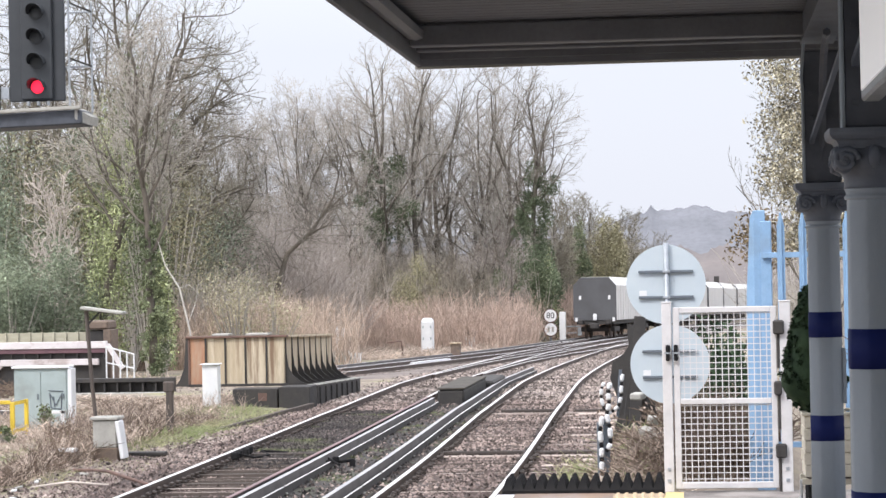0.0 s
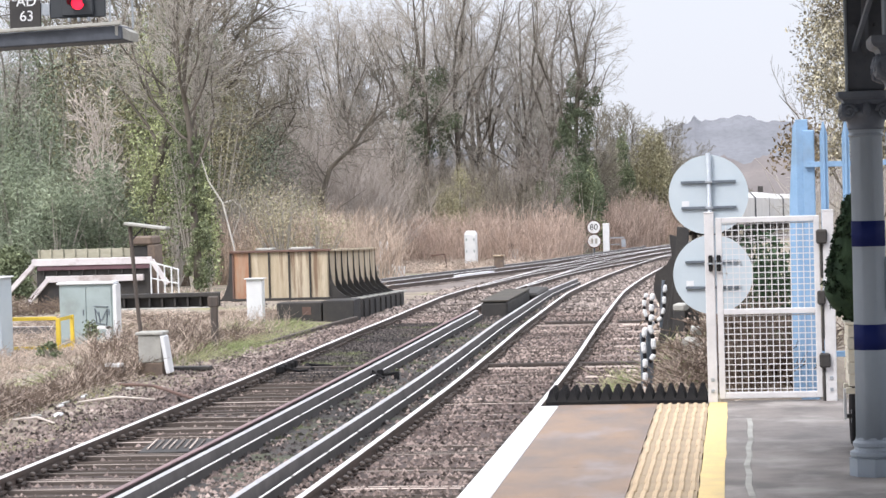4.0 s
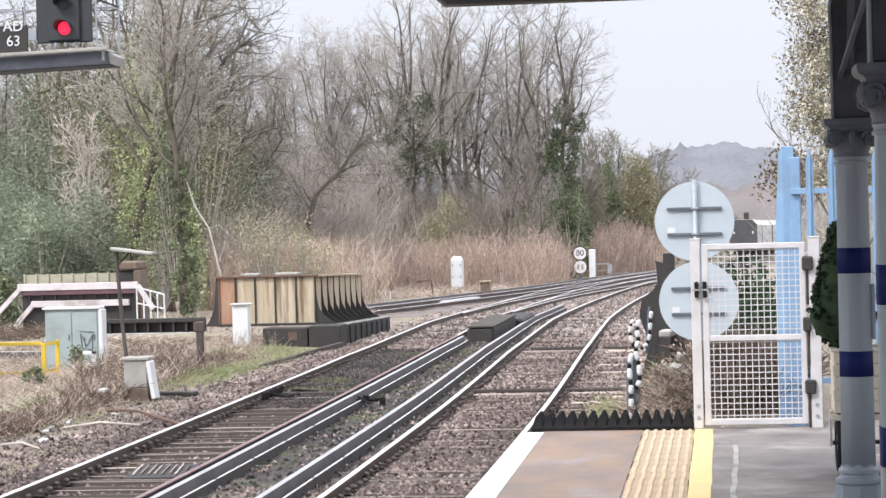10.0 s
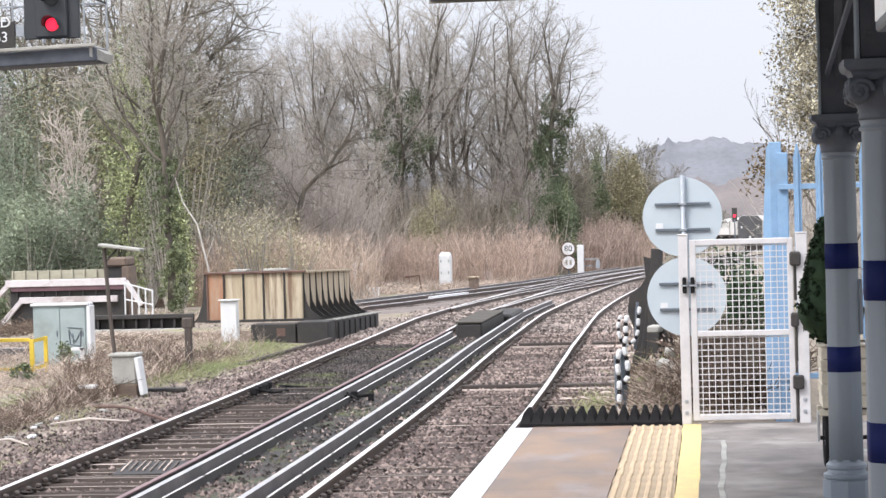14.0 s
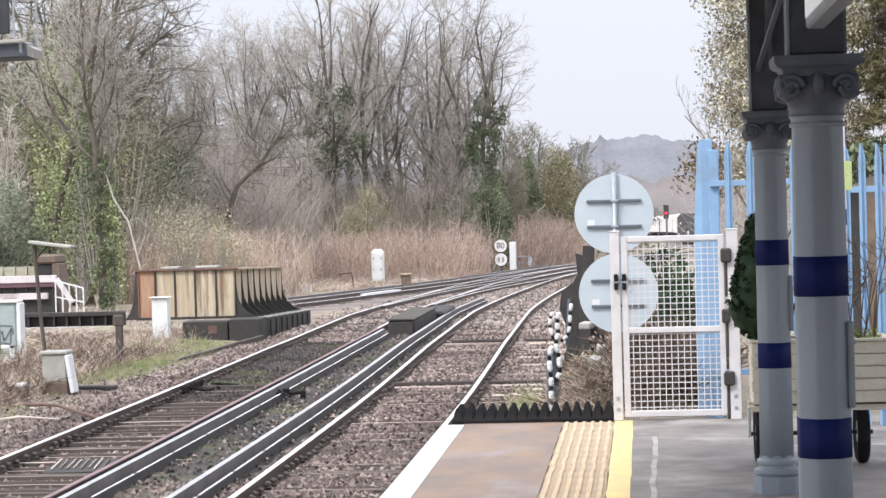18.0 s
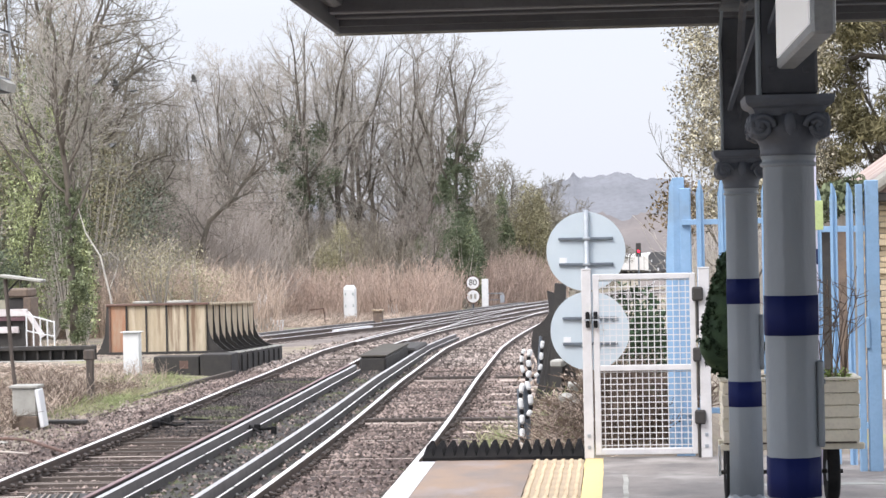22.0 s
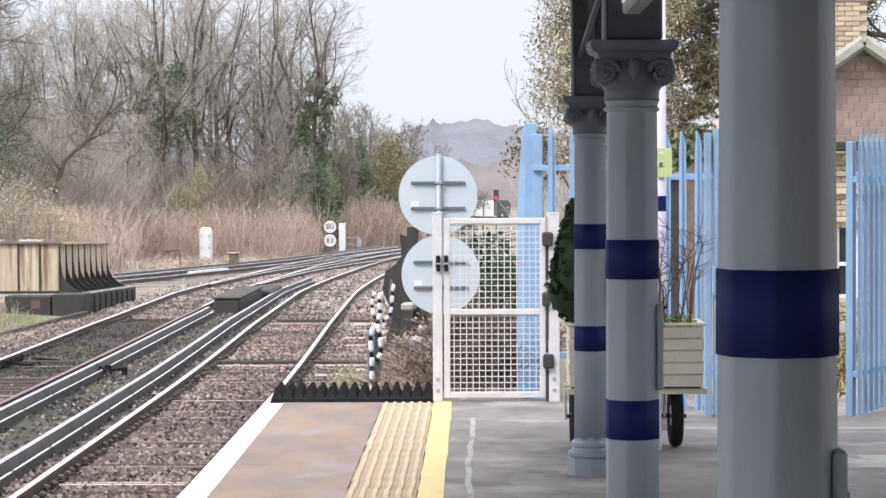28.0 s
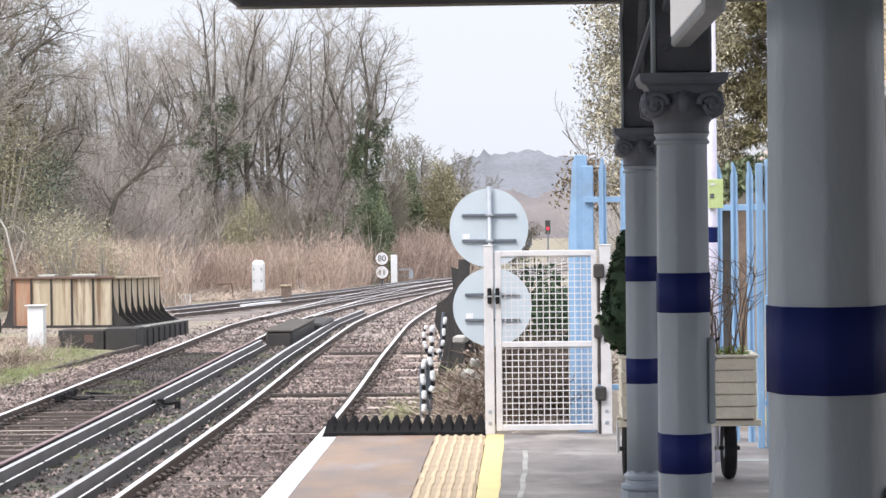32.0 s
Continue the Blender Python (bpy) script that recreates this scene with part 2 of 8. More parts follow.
M_YELLOW = surf("yellow rail paint", (0.8, 0.58, 0.06), (0.7, 0.5, 0.06), 6, 0.5, 0.08)
M_RUST = surf("rust and cream girder paint", (0.6, 0.52, 0.39), (0.4, 0.315, 0.21), 1.1, 0.75, 0.2, fine=14, stain=(0.22, 0.145, 0.095), stain_scale=1.3, stretch=(4.5, 4.5, 0.35), fine_mix=0.4)
M_REDPANEL = surf("orange rusted plate", (0.44, 0.235, 0.145), (0.3, 0.165, 0.11), 1.5, 0.8, 0.2, fine=25, stain=(0.4, 0.33, 0.25), stain_scale=1.2, stretch=(1.6, 1.6, 0.4))
M_RUSTRED = surf("dull red rusted steel", (0.16, 0.095, 0.075), (0.11, 0.07, 0.06), 1.5, 0.8, 0.2, fine=25, stretch=(1.6, 1.6, 0.4))
M_MAROON = surf("dull maroon paint", (0.16, 0.085, 0.1), (0.11, 0.06, 0.075), 2, 0.7, 0.1, fine=30)
# black for sooty steel; also painted shade on the white bridge's web and pier
M_SOOTSHADE = surf("sooty steel and shade black", (0.03, 0.029, 0.03), (0.05, 0.045, 0.041), 3, 0.75, 0.25, fine=25)
M_LID = surf("mossy brown lid", (0.085, 0.075, 0.062), (0.055, 0.05, 0.043), 2, 0.9, 0.2, fine=30)
M_BRICKOLD = surf("old dark brick", (0.2, 0.15, 0.115), (0.13, 0.1, 0.085), 6, 0.9, 0.4, fine=30)
M_HBRICK = surf("yellow stock brick", (0.52, 0.435, 0.3), (0.4, 0.325, 0.225), 2, 0.9, 0.25, fine=40, vary=0.22)
M_MORTAR = surf("pale mortar", (0.45, 0.41, 0.36), (0.36, 0.33, 0.29), 5, 0.95, 0.2)
M_TILE = surf("weathered clay roof tile", (0.36, 0.275, 0.245), (0.27, 0.215, 0.195), 1.2, 0.85, 0.25, fine=30, stain=(0.46, 0.38, 0.34), stain_scale=0.9, vary=0.12)
M_DARKGLASS = surf("dark window glass", (0.02, 0.022, 0.025), (0.03, 0.032, 0.035), 3, 0.08, 0.0)
M_BARK = surf("grey-brown bark", (0.15, 0.131, 0.11), (0.09, 0.08, 0.068), 1.2, 0.95, 0.4, fine=8, vary=0.25)
M_BOUGH = surf("brown-grey branch bark", (0.245, 0.222, 0.19), (0.157, 0.143, 0.122), 0.5, 0.95, 0.0, fine=6, vary=0.25)
M_TWIG = surf("bare twig", (0.49, 0.457, 0.415), (0.345, 0.317, 0.287), 0.3, 0.95, 0.0, fine=5, vary=0.25)
M_PALEBARK = surf("pale dead wood", (0.64, 0.57, 0.52), (0.52, 0.46, 0.42), 1.2, 0.95, 0.3, fine=8)
M_IVY = surf("ivy leaf", (0.22, 0.25, 0.145), (0.12, 0.145, 0.09), 0.5, 0.75, 0.0, fine=4, vary=0.55, island=True)
M_IVYLIGHT = surf("yellow-green leaf", (0.5, 0.535, 0.3), (0.26, 0.3, 0.165), 0.9, 0.6, 0.0, fine=4, vary=0.7, island=True)
M_CONIFER = surf("grey-green evergreen foliage", (0.315, 0.36, 0.26), (0.15, 0.185, 0.135), 0.4, 0.8, 0.0, fine=4, vary=0.6, island=True)
M_SCRUB = surf("pinkish dry stems", (0.56, 0.43, 0.36), (0.42, 0.335, 0.285), 0.13, 0.95, 0.0, fine=2, vary=0.4, island=True)
M_SCRUB2 = surf("buff dry stalks", (0.67, 0.56, 0.47), (0.31, 0.245, 0.21), 0.5, 0.95, 0.0, fine=2, vary=0.55, island=True)
M_GRASS = surf("short grass", (0.25, 0.3, 0.14), (0.38, 0.36, 0.22), 0.4, 0.9, 0.0, fine=2, vary=0.45, island=True)
M_BRAMBLE = surf("dead bramble", (0.2, 0.15, 0.115), (0.13, 0.1, 0.085), 0.6, 0.95, 0.0, fine=3, vary=0.4, island=True)
# the bright tone also stands in for leaf gloss and sky gaps
M_VARIEG = surf("cream variegated leaf with gloss in its tone", (0.6, 0.56, 0.42), (0.1, 0.08, 0.045), 2.6, 0.4, 0.0, fine=9, vary=0.85, island=True)
# blue-grey because the haze of distance is painted in
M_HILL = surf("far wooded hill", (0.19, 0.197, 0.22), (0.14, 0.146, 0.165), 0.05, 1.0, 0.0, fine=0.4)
M_WAGON = surf("dark grey wagon end", (0.085, 0.088, 0.095), (0.07, 0.07, 0.075), 1, 0.7, 0.05)
M_WAGONSIDE = surf("light wagon side", (0.7, 0.69, 0.68), (0.58, 0.57, 0.56), 0.6, 0.6, 0.05, stretch=(1, 1, 0.3))
M_ROOFWHITE = surf("pale wagon roof", (0.85, 0.85, 0.85), (0.74, 0.74, 0.74), 0.6, 0.6, 0.05)
# glow added to brighten the sign's face under the canopy
M_SIGNGLOW = glow("white sign face with added glow", (0.9, 0.91, 0.93), 0.3)
M_RED = glow("red signal lens", (1.0, 0.02, 0.06), 1.5)
M_BIRD = surf("pigeon feathers", (0.1, 0.1, 0.1), (0.16, 0.16, 0.16), 9, 0.8, 0.0)
M_LIME = surf("lime green notice", (0.6, 0.72, 0.34), (0.54, 0.66, 0.3), 5, 0.5, 0.0)
M_PINK = surf("faded pink print", (0.7, 0.42, 0.5), (0.62, 0.36, 0.44), 5, 0.6, 0.0)
M_AUTUMN = surf("russet and green hedge leaf", (0.5, 0.33, 0.13), (0.26, 0.3, 0.11), 6, 0.6, 0.0, fine=20, vary=0.5, island=True)
M_LILAC = surf("pale lilac post paint", (0.62, 0.6, 0.72), (0.56, 0.54, 0.66), 4, 0.5, 0.05)
M_TIMBER = surf("silvered rail timber", (0.5, 0.475, 0.37), (0.4, 0.375, 0.29), 3, 0.9, 0.3, stretch=(0.5, 3, 3))

for m in (M_SHAG, M_RUSSET, M_STRAW, M_OLIVE, M_TWIGPALE, M_BRUSH, M_IVYDARK, M_TWIGDARK, M_BARK, M_BOUGH, M_TWIG, M_IVY, M_IVYLIGHT, M_CONIFER, M_SCRUB, M_SCRUB2, M_GRASS, M_BRAMBLE, M_BUD, M_STONE, M_STONEPALE, M_STONEDARK, M_BALLAST, M_SOIL, M_BLUE, M_BLACK, M_TOPIARY):
    m.node_tree.nodes["Principled BSDF"].inputs["Specular IOR Level"].default_value = 0.15


# ---- geometry helpers ----
class Geo:
    """Collects vertices and faces of one part."""

    def __init__(self):
        self.v, self.f = [], []

    def add(self, verts, faces):
        o = len(self.v)
        self.v.extend(tuple(p) for p in verts)
        self.f.extend(tuple(i + o for i in q) for q in faces)
        return self

    def box(self, c, s, bev=0.0, m=None):
        """A box of size s round c with chamfered edges, turned by m."""
        h = [k / 2 for k in s]
        b = min(bev, *[k * 0.45 for k in h])
        vs, fs = [], []
        if b <= 0:
            vs = [Vector((sx * h[0], sy * h[1], sz * h[2])) for sx in (-1, 1) for sy in (-1, 1) for sz in (-1, 1)]
            fs = [(0, 1, 3, 2), (4, 6, 7, 5), (0, 4, 5, 1), (2, 3, 7, 6), (0, 2, 6, 4), (1, 5, 7, 3)]
        else:
            ix = {}
            for sx in (-1, 1):
                for sy in (-1, 1):
                    for sz in (-1, 1):
                        for a in range(3):
                            p = [sx * (h[0] - b), sy * (h[1] - b), sz * (h[2] - b)]
                            p[a] = (sx, sy, sz)[a] * h[a]
                            ix[sx, sy, sz, a] = len(vs)
                            vs.append(Vector(p))
            for a in range(3):
                u, w = (a + 1) % 3, (a + 2) % 3
                for s0 in (-1, 1):
                    q = []
                    for su, sw in ((-1, -1), (1, -1), (1, 1), (-1, 1)):
                        k = [0, 0, 0]
                        k[a], k[u], k[w] = s0, su, sw
                        q.append(ix[(*k, a)])
                    fs.append(tuple(q) if s0 > 0 else tuple(q[::-1]))
                for su in (-1, 1):
                    for sw in (-1, 1):
                        k0, k1 = [0, 0, 0], [0, 0, 0]
                        k0[a], k1[a] = -1, 1
                        k0[u] = k1[u] = su
                        k0[w] = k1[w] = sw
                        q = (ix[(*k0, u)], ix[(*k1, u)], ix[(*k1, w)], ix[(*k0, w)])
                        fs.append(q if su * sw > 0 else q[::-1])
            for sx in (-1, 1):
                for sy in (-1, 1):
                    for sz in (-1, 1):
                        q = tuple(ix[sx, sy, sz, a] for a in range(3))
                        fs.append(q if sx * sy * sz > 0 else q[::-1])
        t = Matrix.Translation(c) @ (m if m else Matrix())
        return self.add([t @ p for p in vs], fs)

    def span(self, x0, x1, y0, y1, z0, z1, bev=0.0):
        return self.box(((x0 + x1) / 2, (y0 + y1) / 2, (z0 + z1) / 2), (x1 - x0, y1 - y0, z1 - z0), bev)

    def tube(self, pts, radii, n=8, caps=True):
        """A round bar along points."""
        pts = [Vector(p) for p in pts]
        if isinstance(radii, (int, float)):
            radii = [radii] * len(pts)
        vs, fs = [], []
        for i, p in enumerate(pts):
            d = (pts[min(i + 1, len(pts) - 1)] - pts[max(i - 1, 0)]).normalized()
            a = d.orthogonal().normalized() if abs(d.z) > 0.99 else d.cross(Vector((0, 0, 1))).normalized()
            b = d.cross(a)
            for k in range(n):
                t = 2 * math.pi * (k + 0.5) / n
                vs.append(p + radii[i] * (math.cos(t) * a + math.sin(t) * b))
        for i in range(len(pts) - 1):
            for k in range(n):
                fs.append((i * n + k, i * n + (k + 1) % n, (i + 1) * n + (k + 1) % n, (i + 1) * n + k))
        if caps:
            fs.append(tuple(range(n))[::-1])
            fs.append(tuple((len(pts) - 1) * n + k for k in range(n)))
        return self.add(vs, fs)

    def lathe(self, prof, c=(0, 0, 0), n=24):
        """A turned body from (radius, height) pairs."""
        vs, fs = [], []
        for r, z in prof:
            for k in range(n):
                t = 2 * math.pi * k / n
                vs.append((c[0] + r * math.cos(t), c[1] + r * math.sin(t), c[2] + z))
        for i in range(len(prof) - 1):
            for k in range(n):
                fs.append((i * n + k, i * n + (k + 1) % n, (i + 1) * n + (k + 1) % n, (i + 1) * n + k))
        fs.append(tuple(range(n))[::-1])
        fs.append(tuple((len(prof) - 1) * n + k for k in range(n)))
        return self.add(vs, fs)

    def octagon(self, rows, turn=0.0):
        """An eight-sided shaft with eased corners from (half width, height) pairs."""
        vs, fs, n = [], [], 16
        for a, z in rows:
            for k in range(8):
                c, s = math.cos(math.pi / 4 * k + turn), math.sin(math.pi / 4 * k + turn)
                for t in (-0.34 * a, 0.34 * a):
                    vs.append((a * c - t * s, a * s + t * c, z))
        for i in range(len(rows) - 1):
            fs += [(i * n + k, i * n + (k + 1) % n, (i + 1) * n + (k + 1) % n, (i + 1) * n + k) for k in range(n)]
        fs += [tuple(range(n))[::-1], tuple((len(rows) - 1) * n + k for k in range(n))]
        return self.add(vs, fs)

    def sweep(self, prof, pts, closed=True):
        """A profile (side, up) carried along points, held upright."""
        pts = [Vector(p) for p in pts]
        n, vs, fs = len(prof), [], []
        for i, p in enumerate(pts):
            d = pts[min(i + 1, len(pts) - 1)] - pts[max(i - 1, 0)]
            side = Vector((d.y, -d.x, 0)).normalized()
            vs.extend(p + side * a + Vector((0, 0, b)) for a, b in prof)
        for i in range(len(pts) - 1):
            for k in range(n if closed else n - 1):
                fs.append((i * n + k, (i + 1) * n + k, (i + 1) * n + (k + 1) % n, i * n + (k + 1) % n))
        if closed:
            fs.append(tuple(range(n)))
            fs.append(tuple((len(pts) - 1) * n + k for k in range(n))[::-1])
        return self.add(vs, fs)

    def plate(self, outline, m, thick):
        """A flat plate of an outline in its own x, z, of a thickness along y, set by m."""
        n = len(outline)
        vs = [m @ Vector((x, -thick / 2, z)) for x, z in outline] + [m @ Vector((x, thick / 2, z)) for x, z in outline]
        fs = [tuple(range(n)), tuple(range(2 * n - 1, n - 1, -1))]
        fs += [(i, n + i, n + (i + 1) % n, (i + 1) % n) for i in range(n)]
        return self.add(vs, fs)

    def mesh(self, name, mat, smooth=False):
        me = bpy.data.meshes.new(name)
        me.from_pydata(self.v, [], self.f)
        me.materials.append(mat)
        if smooth:
            me.polygons.foreach_set("use_smooth", [True] * len(me.polygons))
        me.update()
        return me


def part(name, geo, material, parent=None, label="", smooth=False):
    """Links a collected part as one mesh object under a thing or part."""
    ob = new(name, geo.mesh(name, material, smooth))
    ob.parent = parent
    if label:
        ob["label"] = label
    return ob


def thing(name, label, category, at=(0, 0, 0), rz=0, group="", kind=""):
    ob = new(name)
    ob.empty_display_size = 0.2
    ob.matrix_basis = pose(*at, 0, 0, rz)
    return tagged(ob, label, category, group, kind)


def solid(name, geo, material, label, category, group="", kind="", smooth=False):
    return tagged(part(name, geo, material, None, "", smooth), label, category, group, kind)


def words(name, text, size, m, material, parent, depth=0.002):
    """Raised letters in the built-in font, as a mesh, facing -y of m."""
    cu = bpy.data.curves.new(name, "FONT")
    cu.body, cu.size, cu.extrude, cu.align_x, cu.align_y = text, size, depth, "CENTER", "CENTER"
    tmp = bpy.data.objects.new(name, cu)
    scene.collection.objects.link(tmp)
    me = bpy.data.meshes.new_from_object(tmp.evaluated_get(bpy.context.evaluated_depsgraph_get()))
    bpy.data.objects.remove(tmp)
    me.transform(m @ pose(0, 0, 0, 90))
    me.materials.clear()
    me.materials.append(material)
    ob = new(name, me)
    ob.parent = parent
    return ob


# ---- ground, platform ----
RAIL_Z, BED_Z = -0.85, -1.0
EDGE, END = -1.75, 19.9


def curve_at(knots, y):
    """A smooth line x(y) through knots."""
    ys = [k[0] for k in knots]
    if y <= ys[0]:
        return knots[0][1]
    for i in range(len(knots) - 1):
        if y <= ys[i + 1]:
            p = [knots[max(i - 1, 0)], knots[i], knots[i + 1], knots[min(i + 2, len(knots) - 1)]]
            h = p[2][0] - p[1][0]
            t = (y - p[1][0]) / h
            m1 = (p[2][1] - p[0][1]) / max(p[2][0] - p[0][0], 1e-6) * h
            m2 = (p[3][1] - p[1][1]) / max(p[3][0] - p[1][0], 1e-6) * h
            return (2 * t**3 - 3 * t * t + 1) * p[1][1] + (t**3 - 2 * t * t + t) * m1 + (-2 * t**3 + 3 * t * t) * p[2][1] + (t**3 - t * t) * m2
    return knots[-1][1]


NEAR = [(-12, -3.31), (30, -3.31), (46, -3.55), (59, -3.76), (71, -3.85), (85, -3.8), (107, -3.5), (127, -2.75), (150, -1.4), (180, 1.2), (220, 5.6), (260, 11.0)]
FAR = [(-12, -6.69), (30, -6.69), (46, -6.78), (54, -6.95), (65, -7.15), (78, -7.27), (92, -7.1), (119, -5.85), (137, -4.5), (163, -1.6), (200, 3.2)]
THIRD = [(40, -22.0), (53, -16.7), (67, -12.9), (76.5, -11.5), (85, -10.7), (94, -9.85), (107, -8.75), (127, -7.0), (139, -5.95), (163, -3.5), (187, -1.05), (211, 1.5), (233, 2.75), (251, 4.3), (271, 5.35), (291, 5.8), (311, 6.0), (339, 5.9), (363, 4.7), (379, 2.8), (400, -1.2), (440, -13.0), (520, -48.0), (900, -240.0)]
FALL = [(-50, -0.85), (45, -0.85), (60, -0.95), (85, -1.4), (110, -1.85), (139, -2.25), (236, -3.5), (323, -4.27), (379, -4.95), (420, -5.2), (2500, -5.2)]


def rz_at(y):
    """Height of the rails: level at the station, then falling."""
    return float(np.interp(y, [k[0] for k in FALL], [k[1] for k in FALL]))


def gz(x, y):
    """Height of the natural ground."""
    z = rz_at(y) - 0.2 + 0.05 * noise.noise((x * 0.3, y * 0.3, 0.0))
    if -12.2 < x < -8.5:
        z += 0.1 * min(1.0, (-8.5 - x) / 2.0, (x + 12.2) / 1.2) * max(0.0, 1 - abs(y - 40) / 60)
    if -2.2 < x < 60 and 18 < y < 60:
        z += 0.95 * min(1.0, max(0.0, (x + 2.2) / 0.5)) * max(0.0, 1 - max(0.0, y - 20) / (9.0 if x < 0.6 else 60.0))
    if -1.0 < x < 1.0 and 20.8 < y < 26:
        z += 0.68 * min(1.0, (x + 1.0) / 0.4, (1.0 - x) / 0.3) * max(0.0, 1 - ((y - 23.3) / 2.5) ** 2)  # heap of soil and rubble
    return z


def ground_sheet():
    xs = [-1500, -600, -250, -120, -70, -45] + [-32 + i * 1.2 for i in range(25)] + [-2.2, -1.7, -1.2, -0.6, 0, 0.6, 1.5, 3, 5, 8, 11, 15, 25, 45, 80, 150, 300, 700, 1500]
    ys = [-400, -100, -30, 0, 8, 12, 14, 16, 18, 19.7, 19.9] + [20.5 + i * 1.5 for i in range(60)] + [115, 125, 145, 170, 210, 300, 500, 900, 2000]
    g = Geo()
    w = len(xs)
    g.v = [(x, y, gz(x, y) - (1.6 if -1.5 < x < 9.5 and y < 19.8 else 0.0)) for y in ys for x in xs]
    g.f = [(j * w + i, j * w + i + 1, (j + 1) * w + i + 1, (j + 1) * w + i) for j in range(len(ys) - 1) for i in range(w - 1)]
    return solid("ground", g, M_SOIL, "rough trackside ground of soil and short grass", "ground", kind="structure", smooth=True)


ground_sheet()


def ballast_bed(knots, y0, y1, half, trough=False, mat=None):
    name = "ballast"
    g = Geo()
    prof = [(-half - 0.5, -1.14), (-half, -1.0), (-0.6, -0.985), (0.6, -0.985), (half, -1.0), (half + 0.5, -1.14)]
    if trough:  # the far track's bed lies hollow between its rails
        prof[2:2] = [(-2.46, -0.995), (-2.38, -1.03), (-1.0, -1.03), (-0.92, -0.995)]
    pts = [(curve_at(knots, y), y, rz_at(y) - RAIL_Z) for y in np.arange(y0, y1, 1.0)]
    g.sweep(prof, pts, closed=False)
    g.f = [q[::-1] for q in g.f]
    return solid(name, g, mat or M_BALLAST, "brown and grey stone ballast under the rails", "ballast", kind="structure")


MID = [(a[0], (a[1] + curve_at(FAR, a[0])) / 2) for a in NEAR]
ballast_bed(MID, -12, 37, 3.35, True)
ballast_bed(MID, 36, 57, 3.35)
ballast_bed(MID, 56, 137, 3.35, mat=M_BALLASTPALE)
ballast_bed(THIRD, 65, 420, 2.4, mat=M_BALLASTPALE)
hollow = Geo()
hollow.sweep([(-0.66, -1.026), (-0.3, -1.02), (0.3, -1.02), (0.66, -1.026)], [(curve_at(FAR, y), y, rz_at(y) - RAIL_Z) for y in np.arange(12, 37, 1.0)], closed=False)
hollow.f = [q[::-1] for q in hollow.f]
solid("ballast", hollow, M_BALLAST, "brown stone ballast between the far rails", "ballast", kind="structure")
dark = Geo()
dark.sweep([(-0.66, -0.985), (-0.3, -0.972), (0.3, -0.972), (0.66, -0.985)], [(curve_at(FAR, y), y, rz_at(y) - RAIL_Z) for y in np.arange(36, 49, 1.0)], closed=False)
dark.f = [q[::-1] for q in dark.f]
solid("oily_ballast", dark, M_BALLASTDARK, "oil-darkened ballast between the rails", "ballast", kind="structure")
dark = Geo()
dark.sweep([(-0.85, -0.988), (-0.4, -0.974), (0.4, -0.974), (0.75, -0.988)], [(-4.98 - 0.2 * max(0, y - 40) / 20, y, rz_at(y) - RAIL_Z) for y in np.arange(12, 62, 1.0)], closed=False)
dark.f = [q[::-1] for q in dark.f]
solid("oily_ballast", dark, M_BALLASTDARK, "dark mossy ballast between the two tracks", "ballast", kind="structure")
ballast_bed(NEAR, 137, 240, 1.8, mat=M_BALLASTPALE)
fan = Geo()
for y in np.arange(58, 112, 2.0):
    z = rz_at(y) - RAIL_Z - 1.1
    x0, x1 = curve_at(THIRD, y) - 3.2, curve_at(MID, y) - 3.2
    fan.v += [(min(x0, x1 - 0.2), y, z), (x1, y, z)]
fan.f = [(2 * k, 2 * k + 1, 2 * k + 3, 2 * k + 2) for k in range(26)]
solid("ballast", fan, M_BALLASTPALE, "pale ballast where the tracks diverge", "ballast", kind="structure")
rng = np.random.default_rng(41)
fan = Geo()
for i in range(9000):
    y = 58 + 50 * rng.random()
    x0, x1 = curve_at(THIRD, y) - 3.0, curve_at(MID, y) - 3.2
    x, q, a = x0 + (x1 - x0) * rng.random(), 0.035 + 0.05 * rng.random(), 6.28 * rng.random()
    z = rz_at(y) - RAIL_Z - 1.08
    fan.add([(x + q * math.cos(a + t), y + q * math.sin(a + t), z - 0.02) for t in (0, 2.1, 4.2)] + [(x, y, z + q * 0.7)], [(0, 1, 3), (1, 2, 3), (2, 0, 3)])
solid("ballast_stones", fan, M_STONEPALE, "loose pale ballast stones between the diverging tracks", "stones", kind="stuff")


